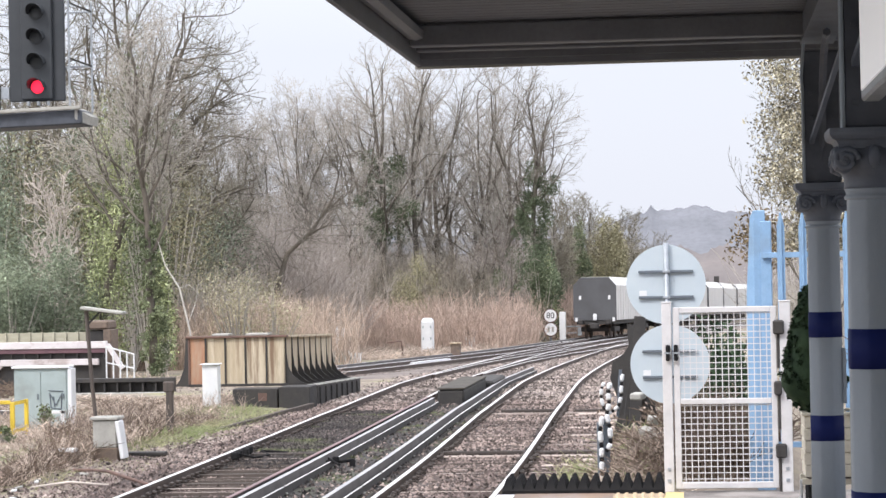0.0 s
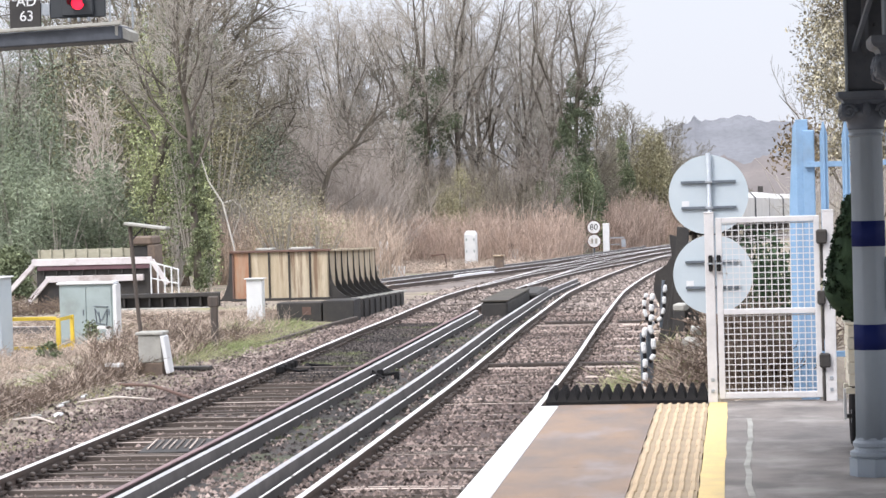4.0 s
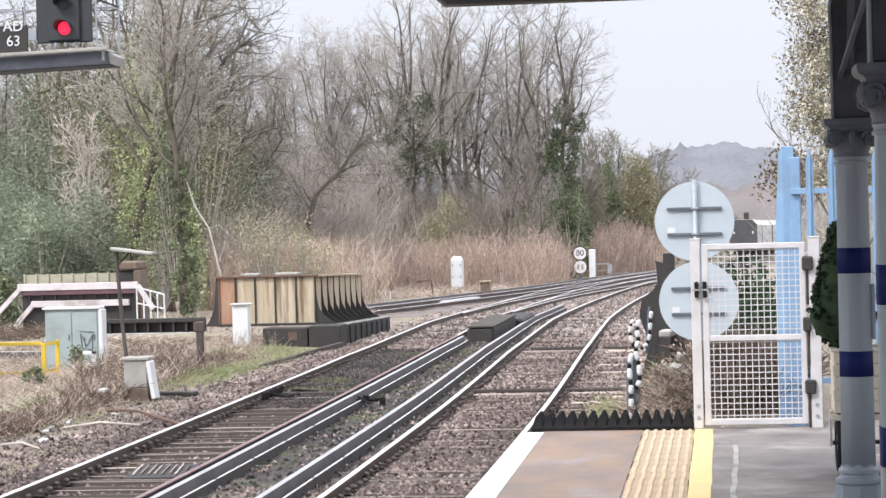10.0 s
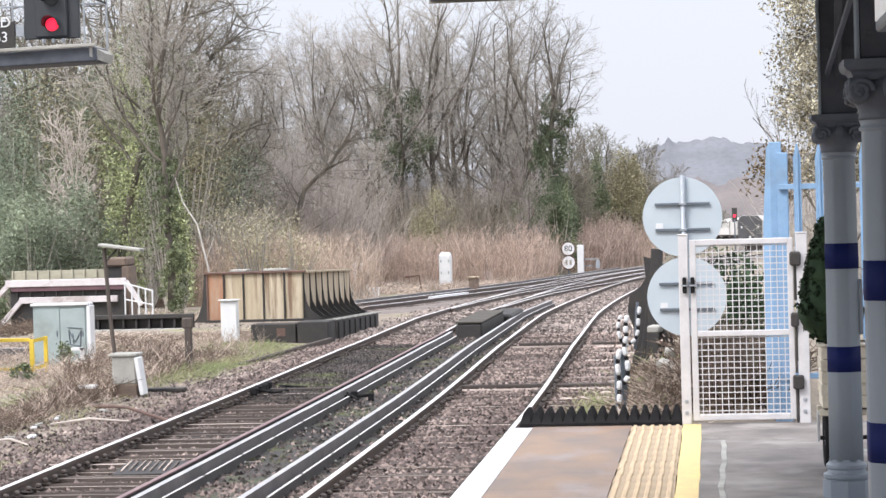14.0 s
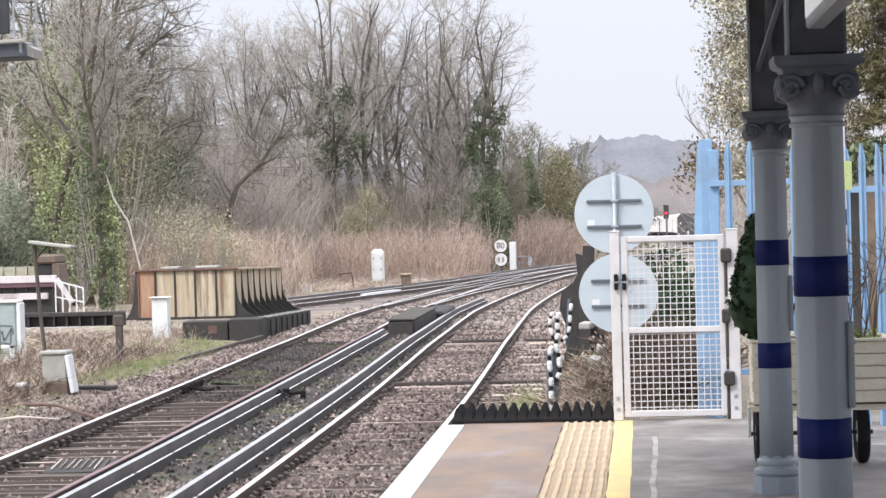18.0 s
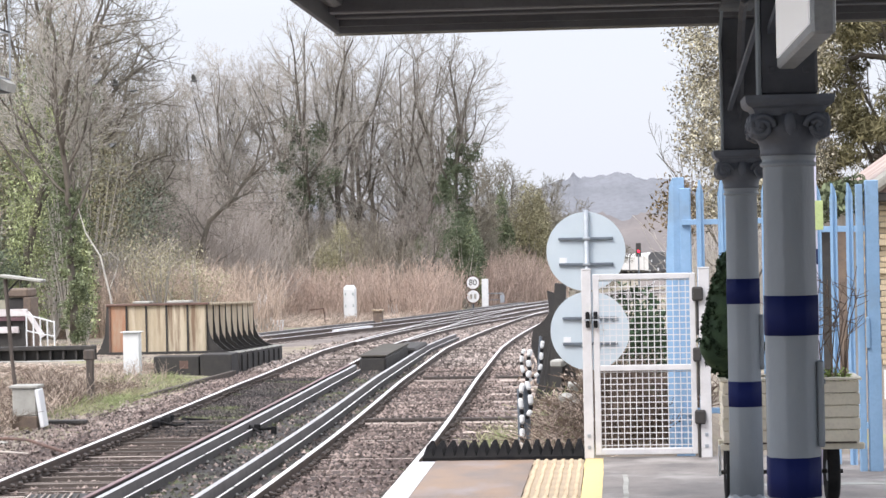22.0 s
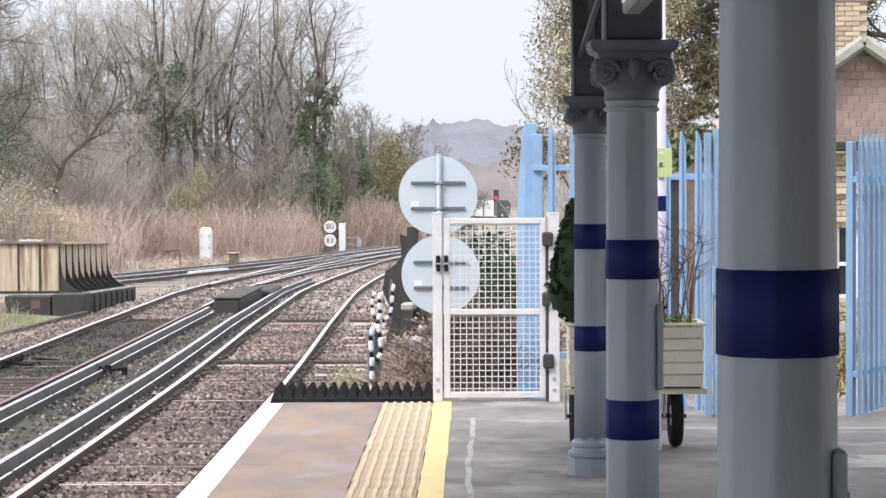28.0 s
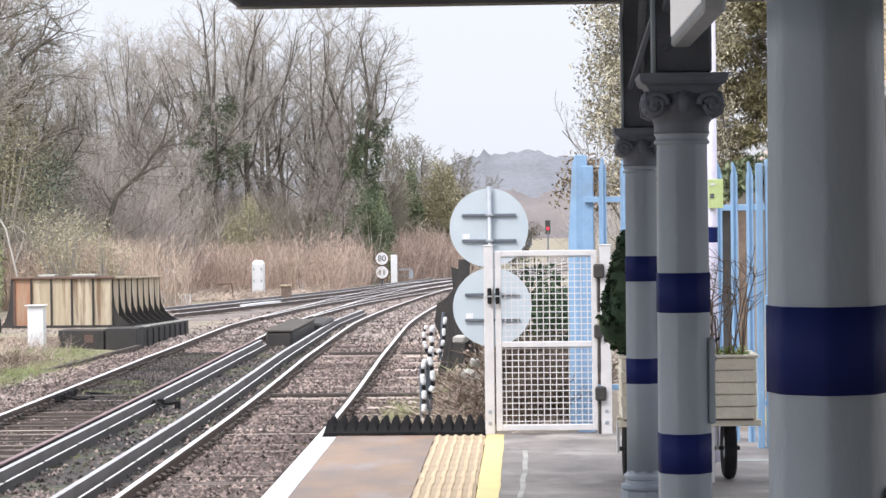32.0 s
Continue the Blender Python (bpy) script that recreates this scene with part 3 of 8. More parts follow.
def ballast_stones(count, y0, y1, power, smin, smax, seed, mat):
    """Loose stones lying on the bed, denser where the rails run nearest."""
    rng = np.random.default_rng(seed)
    base = np.array([(1, 0, -0.1), (-0.45, 0.85, -0.15), (-0.5, -0.8, -0.1), (0.15, 0.1, 0.75), (0.3, 0.5, -0.6)])
    tri = [(0, 1, 3), (1, 2, 3), (2, 0, 3)]
    v, f = [], []
    for i in range(count):
        y = y0 + (y1 - y0) * rng.random() ** power
        x = curve_at(MID, y) - 3.9 + 7.6 * rng.random()
        s = smin + (smax - smin) * rng.random()
        a = rng.random() * 6.28
        c, sn = math.cos(a), math.sin(a)
        k = base * s * (0.7 + 0.6 * rng.random((5, 3)))
        dx = x - curve_at(MID, y)
        z = BED_Z + rz_at(y) - RAIL_Z + 0.012 - (0.05 if abs(dx) > 3.3 else 0)
        if y < 36.5 and -2.42 < dx < -0.96:
            if rng.random() < 0.45:
                continue
            z -= 0.035
        elif -0.9 < dx < 0.9:
            if 24 < y < 56 and rng.random() < 0.82:
                continue
            z += 0.016
        o = len(v)
        v.extend((x + c * q[0] - sn * q[1], y + sn * q[0] + c * q[1], z + q[2]) for q in k)
        f.extend((p[0] + o, p[1] + o, p[2] + o) for p in tri)
    g = Geo()
    g.v, g.f = v, f
    solid("ballast_stones", g, mat, "loose angular brown and grey ballast stones", "stones", kind="stuff")


ballast_stones(52000, 13.0, 53.0, 1.3, 0.016, 0.05, 3, M_STONE)


def shoulder_stones(count, seed, mat, reach):
    """Stones and grit spilled on the soil beside the far track."""
    rng = np.random.default_rng(seed)
    base = np.array([(1, 0, -0.1), (-0.45, 0.85, -0.15), (-0.5, -0.8, -0.1), (0.15, 0.1, 0.75)])
    g = Geo()
    for i in range(count):
        y = 17 + 33 * rng.random() ** 1.2
        x = -8.3 - rng.exponential(reach) * (1.4 if y < 34 else 0.6)
        s = 0.014 + 0.04 * rng.random() ** 2
        a = rng.random() * 6.28
        k = base * s * (0.7 + 0.6 * rng.random((4, 3)))
        z = max(gz(x, y), -1.14 if x > -8.9 else -9) + 0.012
        g.add([(x + math.cos(a) * q[0] - math.sin(a) * q[1], y + math.sin(a) * q[0] + math.cos(a) * q[1], z + q[2]) for q in k], [(0, 1, 3), (1, 2, 3), (2, 0, 3)])
    solid("shoulder_stones", g, mat, "loose stones spilled on the soil beside the track", "stones", kind="stuff")


shoulder_stones(9000, 6, M_STONE, 0.75)
shoulder_stones(7000, 26, M_STONEPALE, 1.1)


def oily_stones(count, seed):
    """Dark oil-soaked stones between the far rails and in the hollow between the tracks."""
    rng = np.random.default_rng(seed)
    base = np.array([(1, 0, -0.1), (-0.45, 0.85, -0.15), (-0.5, -0.8, -0.1), (0.15, 0.1, 0.75)])
    g = Geo()
    for i in range(count):
        far = i % 5 < 3
        y = 34.5 + 14 * rng.random() if far else 24 + 36 * rng.random()
        x = curve_at(FAR, y) + rng.uniform(-0.66, 0.66) if far else -4.98 - 0.2 * max(0, y - 40) / 20 + rng.uniform(-0.75, 0.7)
        s = 0.018 + 0.034 * rng.random()
        a = rng.random() * 6.28
        k = base * s * (0.7 + 0.6 * rng.random((4, 3)))
        z = rz_at(y) - RAIL_Z + (-0.972 if y > 36 or not far else -1.0)
        g.add([(x + math.cos(a) * q[0] - math.sin(a) * q[1], y + math.sin(a) * q[0] + math.cos(a) * q[1], z + q[2]) for q in k], [(0, 1, 3), (1, 2, 3), (2, 0, 3)])
    solid("oily_stones", g, M_STONEDARK, "oil-blackened loose ballast stones", "stones", kind="stuff")


oily_stones(9000, 16)
ballast_stones(14000, 52.0, 112.0, 1.2, 0.03, 0.075, 4, M_STONEPALE)


def platform():
    """The platform: its body, paving, lines and the tactile strip."""
    p = thing("platform", "station platform of worn asphalt with paved edge and painted lines", "platform", kind="structure")
    part("body", Geo().span(EDGE + 0.06, 9.0, -14, END, -1.3, -0.07), M_BRICK_EDGE, p, "dark brick platform wall")
    part("surface", Geo().span(-0.15, 9.0, -14, END + 0.1, -0.07, 0.0), M_ASPHALT, p, "patched dark grey asphalt")
    line = Geo()
    line.add([(EDGE, -14, 0.0), (EDGE + 0.29, -14, 0.0), (EDGE + 0.155, END - 0.1, 0.0), (EDGE, END - 0.1, 0.0), (EDGE, -14, -0.075), (EDGE + 0.29, -14, -0.075), (EDGE + 0.155, END - 0.1, -0.075), (EDGE, END - 0.1, -0.075)],
             [(0, 1, 2, 3), (0, 4, 5, 1), (1, 5, 6, 2), (2, 6, 7, 3), (3, 7, 4, 0)])
    part("edge_line", line, M_WHITE_LINE, p, "worn white painted platform edge")
    yl = Geo()
    for k in range(140):
        y = -14 + (END + 13.95) * k / 139
        w0, w1 = 0.012 * noise.noise((y * 2.3, 1.0, 0.0)), 0.016 * noise.noise((y * 1.7, 5.0, 0.0)) + 0.006 * noise.noise((y * 7.0, 9.0, 0.0))
        yl.v += [(-0.277 + w0, y, -0.05), (-0.277 + w0, y, 0.004), (-0.118 + w1, y, 0.004), (-0.118 + w1, y, -0.05)]
    yl.f = [(4 * k + i, 4 * k + i + 1, 4 * k + i + 5, 4 * k + i + 4) for k in range(139) for i in range(3)] + [(556, 557, 558, 559)]
    yl.f = [q[::-1] for q in yl.f]
    part("yellow_line", yl, M_YELLOW_LINE, p, "yellow painted safety line")
    strip = Geo().span(-0.22, 0.22, -0.197, 0.197, -0.06, 0.0)
    for k in range(6):
        x = -0.185 + k * 0.074
        strip.add([(x - 0.02, -0.197, 0), (x - 0.011, -0.197, 0.01), (x + 0.011, -0.197, 0.01), (x + 0.02, -0.197, 0), (x - 0.02, 0.197, 0), (x - 0.011, 0.197, 0.01), (x + 0.011, 0.197, 0.01), (x + 0.02, 0.197, 0)],
                  [(0, 4, 5, 1), (1, 5, 6, 2), (2, 6, 7, 3), (0, 1, 2, 3), (7, 6, 5, 4)])
    tile = strip.mesh("tactile_tile", M_TACTILE)
    tile.materials.append(M_TACTILEDIRT)
    for q in list(tile.polygons)[:6]:
        q.material_index = 1
    y = 8.3
    while y < END - 0.3:
        n = min(1.8, END - y)
        part("paving_slab", Geo().box((-1.165, y + n / 2, -0.034), (0.868, n - 0.003, 0.06)), M_SLAB, p)
        y += 1.8
    y = 8.2
    while y < END - 0.15:
        ob = new("tactile_tile", tile)
        ob.parent, ob.location = p, (-0.503 + 0.004 * math.sin(y * 9), y + 0.2, 0.0)
        y += 0.4
    part("near_paving", Geo().span(-1.6, -0.28, -14, 8.2, -0.06, -0.003), M_SLAB, p)
    # a cracked, re-tarred joint beside the yellow line
    joint = Geo()
    pts = [(0.05 + 0.016 * math.sin(k * 0.6) + 0.008 * math.sin(k * 2.9), 6 + k * 0.5, 0.0) for k in range(26)]
    joint.sweep([(-0.021, 0.001), (-0.018, 0.004), (0.018, 0.004), (0.021, 0.001)], pts, closed=False)
    joint.f = [q[::-1] for q in joint.f]
    part("surface_joint", joint, M_CONCRETE, p, "pale repaired joint in the asphalt")
    cross = Geo().span(1.0, 9.0, 17.55, 17.72, -0.01, 0.003).span(2.2, 9.0, 15.2, 15.9, -0.01, 0.0025)
    part("pale_patch", cross, M_CONCRETE, p, "pale strips across the surface")
    return p


platform()

# ---- tracks ----
RAIL_WEB = [(-0.07, -0.155), (-0.07, -0.14), (-0.03, -0.125), (-0.03, -0.06), (-0.036, -0.05), (-0.036, -0.004), (0.036, -0.004), (0.036, -0.05), (0.03, -0.06), (0.03, -0.125), (0.07, -0.14), (0.07, -0.155)]
RAIL_TOP = [(-0.034, -0.006), (-0.029, 0.002), (0.029, 0.002), (0.034, -0.006)]


def offset_line(knots, off, y0, y1, step=1.0, z=RAIL_Z):
    out = []
    for y in np.arange(y0, y1 + 0.01, step):
        dx = (curve_at(knots, y + 0.2) - curve_at(knots, y - 0.2)) / 0.4
        k = math.hypot(1, dx)
        out.append((curve_at(knots, y) + off / k, y - off * dx / k, z + rz_at(y) - RAIL_Z))
    return out


def rail(parent, knots, off, y0, y1, z=RAIL_Z, name="rail"):
    pts = offset_line(knots, off, y0, y1, z=z)
    r = part(name, Geo().sweep([(a, b) for a, b in RAIL_WEB][::-1], pts), M_RAIL, parent, "rusty steel running rail with polished head")
    part("rail_head", Geo().sweep(RAIL_TOP[::-1], pts), M_RAILTOP, r, "polished running surface")
    return r


def conductor(parent, knots, off, y0, y1, board=0):
    """The raised conductor rail on its insulators, with a guard board on one side or both."""
    pts = offset_line(knots, off, y0, y1, z=RAIL_Z + 0.075)
    c = part("conductor_rail", Geo().sweep([(-0.045, -0.14), (-0.037, -0.03), (-0.037, 0.0), (0.037, 0.0), (0.037, -0.03), (0.045, -0.14)][::-1], pts), M_CONDUCTOR, parent, "bare steel conductor rail")
    part("contact_face", Geo().sweep([(-0.036, 0.0005), (-0.03, 0.004), (0.03, 0.004), (0.036, 0.0005)][::-1], pts), M_CONTACT, c, "worn contact face")
    ins = Geo().lathe([(0.03, 0), (0.036, 0.012), (0.026, 0.025), (0.034, 0.035), (0.022, 0.05)], n=8).mesh("insulator", M_CONCRETE)
    for i, p in enumerate(pts):
        if i % 2 == 0 and p[1] < 45:
            o = new("insulator", ins)
            o.parent, o.location = parent, (p[0] + 0.13, p[1], BED_Z + 0.0)
    for side in ((-1, 1) if board == 2 else (board,) if board else ()):
        pb = offset_line(knots, off + side * 0.12, y0, y1, z=RAIL_Z + (0.06 if side < 0 else -0.04))
        gb = part("guard_board", Geo().sweep([(-0.012, -0.2), (-0.012, 0.02), (0.012, 0.02), (0.012, -0.2)][::-1], pb), M_GUARD, parent, "dark guard board along the conductor rail")
        if side < 0:
            part("board_cap", Geo().sweep([(-0.03, 0.021), (-0.03, 0.035), (0.03, 0.035), (0.03, 0.021)][::-1], pb), M_PURPLE, gb, "plum-brown top of the board")
            continue
        cap = Geo()
        for i in range(0, len(pb) - 2, 2):
            a, b = Vector(pb[i]), Vector(pb[i + 2])
            cap.sweep([(-0.013, 0.021), (-0.013, 0.028), (0.013, 0.028), (0.013, 0.021)][::-1], [a, a.lerp(b, 0.93)])
        part("board_cap", cap, M_RAILTOP, gb, "bright metal strip on the board")
    return c


def sleepers(parent, knots, y0, y1, pitch, sink, chairs_to, mid_keys=True):
    gr = random.Random(9)
    forms = []
    for k in range(5):  # timbers split and furrowed along their grain
        ys = [-0.125] + sorted(gr.uniform(-0.1, 0.1) for j in range(4)) + [0.125]
        top = []
        for j, a in enumerate(ys):
            top += [(a, -gr.uniform(0.0, 0.008)), (a + 0.004, -gr.uniform(0.015, 0.03)), (a + 0.01, -gr.uniform(0.0, 0.02))] if 0 < j < 5 else [(a, -0.012)]
        top = sorted(top)
        prof = [(-0.125, -0.125)] + [(a, b) for a, b in top] + [(0.125, -0.125)]
        forms.append(Geo().sweep(prof[::-1], [(-1.28, 0, 0.003), (-0.6, 0, 0.0), (0.0, 0, 0.004), (0.7, 0, 0.0), (1.28, 0, 0.003)]).mesh("sleeper", M_SLEEPER))
        forms[-1].materials.append(M_SLEEPERSHADE)
        # upward faces keep the weathered timber, all others take the painted shade
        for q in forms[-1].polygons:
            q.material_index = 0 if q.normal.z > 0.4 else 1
    ch = Geo().box((0, 0, 0.018), (0.24, 0.1, 0.02), 0.006).box((-0.085, 0, 0.055), (0.05, 0.075, 0.05), 0.02).box((0.085, 0, 0.055), (0.05, 0.075, 0.05), 0.02)
    ch = ch.box((-0.12, 0.06, 0.045), (0.035, 0.035, 0.035), 0.008).box((0.12, -0.06, 0.06), (0.035, 0.035, 0.035), 0.008).mesh("rail_chair", M_CHAIR)
    rng = random.Random(5)
    y = y0
    while y < y1:
        dx = (curve_at(knots, y + 0.2) - curve_at(knots, y - 0.2)) / 0.4
        s = new("sleeper", forms[rng.randrange(5)])
        s.parent = parent
        s.matrix_basis = pose(curve_at(knots, y) + rng.uniform(-0.03, 0.03), y, rz_at(y) - 0.125 - sink + rng.uniform(-0.016, 0.008), 0, 0, -math.degrees(math.atan(dx)) + rng.uniform(-1.6, 1.6))
        if y < chairs_to:
            for off in (-0.752, 0.752):
                c = new("rail_chair", ch)
                c.parent, c.location = s, (off, 0, sink)
                if mid_keys:
                    c = new("rail_chair", ch)
                    c.parent, c.location = s, (off, pitch / 2, sink - 0.01)
        y += pitch + rng.uniform(-0.02, 0.02)


def track(knots, label, y0, y1, sl, chairs_to, third, board, third_span, sink):
    t = thing("railway_track", label, "railway track", kind="structure")
    for off in (-0.752, 0.752):
        rail(t, knots, off, y0, y1)
    sleepers(t, knots, *sl, sink, chairs_to)
    if third:
        conductor(t, knots, third, *third_span, board)
    return t


track(NEAR, "platform railway track on timber sleepers with a conductor rail", -12, 240, (12.0, 150, 0.7), 50, -1.26, 1, (-12, 72), 0.0)
track(FAR, "second railway track on timber sleepers with a conductor rail", -12, 180, (15.0, 150, 0.7), 50, 1.06, 2, (-12, 50), 0.0)
track(THIRD, "diverging railway track on timber sleepers with a conductor rail", 66, 420, (67, 190, 0.75), 0, -1.2, 1, (68, 150), 0.0)
long_timber = Geo().box((0, 0, -0.06), (1.0, 0.24, 0.125), 0.012).mesh("long_timber", M_SLEEPER)
tl = thing("turnout_timbers", "pale long timber ends beside the platform track", "timbers", kind="structure")
for k in range(17):
    y = 31.2 + k * 1.02 + 0.1 * math.sin(k * 2.3)
    ob = new("long_timber", long_timber)
    ob.parent = tl
    ob.matrix_basis = pose(curve_at(NEAR, y) + 1.62 + 0.12 * math.sin(k * 1.7), y, -0.985 + 0.012 * math.sin(k * 3.1), 0, 0, 2.0 * math.sin(k * 1.3))
CROSS = [(78, -7.27), (92, -7.35), (108, -7.3), (124, -6.7), (140, -5.5), (160, -3.2)]
tc = thing("crossover", "crossover rails joining the two far tracks", "railway track", kind="structure")
for off in (-0.752, 0.752):
    rail(tc, CROSS, off, 79, 158)
CROSS = [(64, -7.13), (85, -6.85), (105, -5.65), (127, -3.6), (150, -1.5), (170, 0.3)]
for off in (-0.752, 0.752):
    rail(tc, CROSS, off, 68, 150)


# ---- trees and undergrowth ----
def seg_mesh(name, segs, mat, sides=3):
    """Tapered bars for (start, end, radius, radius) rows, as one mesh."""
    a = np.array([s[0] for s in segs], dtype=np.float32)
    b = np.array([s[1] for s in segs], dtype=np.float32)
    r0 = np.array([s[2] for s in segs], dtype=np.float32)[:, None]
    r1 = np.array([s[3] for s in segs], dtype=np.float32)[:, None]
    d = b - a
    d /= np.maximum(np.linalg.norm(d, axis=1, keepdims=True), 1e-6)
    ref = np.where(np.abs(d[:, 2:3]) > 0.9, np.array([[1.0, 0, 0]]), np.array([[0, 0, 1.0]]))
    u = np.cross(d, ref)
    u /= np.maximum(np.linalg.norm(u, axis=1, keepdims=True), 1e-6)
    w = np.cross(d, u)
    rings = []
    for c, r in ((a, r0), (b, r1)):
        for k in range(sides):
            t = 2 * math.pi * k / sides
            rings.append(c + r * (math.cos(t) * u + math.sin(t) * w))
    v = np.stack(rings, 1).reshape(-1, 3)
    base = (np.arange(len(segs)) * 2 * sides)[:, None]
    quads = np.concatenate([base + np.array([[k, (k + 1) % sides, sides + (k + 1) % sides, sides + k]]) for k in range(sides)])
    me = bpy.data.meshes.new(name)
    me.vertices.add(len(v))
    me.vertices.foreach_set("co", v.ravel())
    me.loops.add(quads.size)
    me.loops.foreach_set("vertex_index", quads.ravel().astype(np.int32))
    me.polygons.add(len(quads))
    me.polygons.foreach_set("loop_start", np.arange(len(quads), dtype=np.int32) * 4)
    me.materials.append(mat)
    me.update(calc_edges=True)
    return me


def grow(rng, height, limbs, spread, up, levels=4, kids=(8, 6, 5), trunk_r=0.0, low=0.25, wander=0.05, thin=1.0, fork=0.62):
    """A bare tree's bars: (trunk and limbs, branches, twigs). The trunk forks into ascending limbs."""
    wood, boughs, twigs = [], [], []
    trunk_r = trunk_r or height * 0.014
    jitter = (wander, 0.13, 0.16, 0.19, 0.2)
    tip = (0.55, 0.3, 0.35, 0.5, 0.6)

    def branch(p, d, length, r, level):
        n = (9, 7, 5, 3, 1)[level]
        pts = [p]
        for i in range(n):
            d = (d + Vector((rng.gauss(0, 1), rng.gauss(0, 1), rng.gauss(0, 1))) * jitter[level] + Vector((0, 0, up * (0.02, 0.13, 0.1, 0.07, 0.05)[level]))).normalized()
            pts.append(pts[-1] + d * (length / n))
        for i in range(n):
            k0, k1 = (1 + (tip[level] - 1) * i / n), (1 + (tip[level] - 1) * (i + 1) / n)
            row = (pts[i], pts[i + 1], max(0.0085 * thin, r * k0), max(0.005 * thin, r * k1))
            (wood if level < 2 else boughs if level == 2 else twigs).append(row)
        if level >= levels:
            return
        if level == 0:  # the fork
            a0 = rng.random() * 6.283
            m = 2 + (rng.random() < 0.6)
            for c in range(m):
                a = a0 + 6.283 * c / m + rng.uniform(-0.4, 0.4)
                k = math.tan(radians(rng.uniform(9, 24) * spread))
                branch(pts[-1], (d + Vector((math.cos(a), math.sin(a), 0)) * k).normalized(), height * (1 - fork) * rng.uniform(0.85, 1.08), r * tip[0] * 0.8, 1)
        count = limbs if level == 0 else kids[level - 1]
        for c in range(count):
            f = (low + (1 - low) * (c + rng.random()) / count) if level == 0 else (0.18 + 0.82 * (c + rng.random()) / count)
            i = min(n - 1, int(f * n))
            q = pts[i].lerp(pts[i + 1], f * n - i)
            ax = (pts[i + 1] - pts[i]).normalized()
            side = ax.orthogonal().normalized()
            side.rotate(Matrix.Rotation(rng.random() * 6.283, 3, ax))
            ang = radians(rng.uniform(28, 64) * spread)
            nd = (ax * math.cos(ang) + side * math.sin(ang)).normalized()
            ln = height * rng.uniform(0.24, 0.38) * (1.1 - 0.35 * f) if level == 0 else length * rng.uniform(0.36, 0.6) * (1.15 - 0.45 * f)
            branch(q, nd, ln, r * (0.5 if level == 0 else 0.48) * (1 - 0.4 * f), level + 1)

    branch(Vector((0, 0, 0)), Vector((rng.gauss(0, 0.03), rng.gauss(0, 0.03), 1)).normalized(), height * fork, trunk_r, 0)
    return wood, boughs, twigs


def leaf_mesh(name, clumps, per, size, mat, seed, slim=0.45, droop=0.0):
    """Small leaf blades strewn in round clumps (centre, radii)."""
    rng = np.random.default_rng(seed)
    cs, rmax = [], max(r[0] for c, r in clumps)
    for c, r in clumps:
        q = rng.normal(size=(per, 3))
        q /= np.linalg.norm(q, axis=1, keepdims=True)
        k = max(6, int(per * (r[0] / rmax)))
        cs.append((np.array(c) + q * np.array(r) * (rng.random((per, 1)) ** 0.45))[:k])
    c = np.concatenate(cs)
    n = len(c)
    u = rng.normal(size=(n, 3))
    if droop:  # sprays hang out to the side
        u[:, 2] = 0.5 * u[:, 2] - droop * np.abs(u[:, 0])
    u /= np.linalg.norm(u, axis=1, keepdims=True)
    w = np.cross(u, rng.normal(size=(n, 3)))
    w /= np.linalg.norm(w, axis=1, keepdims=True)
    s = (size * (0.6 + 0.8 * rng.random((n, 1))))
    v = np.stack([c - u * s, c + w * s * slim, c + u * s, c - w * s * slim], 1).reshape(-1, 3)
    me = bpy.data.meshes.new(name)
    me.vertices.add(len(v))
    me.vertices.foreach_set("co", v.astype(np.float32).ravel())
    me.loops.add(n * 4)
    me.loops.foreach_set("vertex_index", np.arange(n * 4, dtype=np.int32))
    me.polygons.add(n)
    me.polygons.foreach_set("loop_start", np.arange(n, dtype=np.int32) * 4)
    me.materials.append(mat)
    me.update(calc_edges=True)
    return me


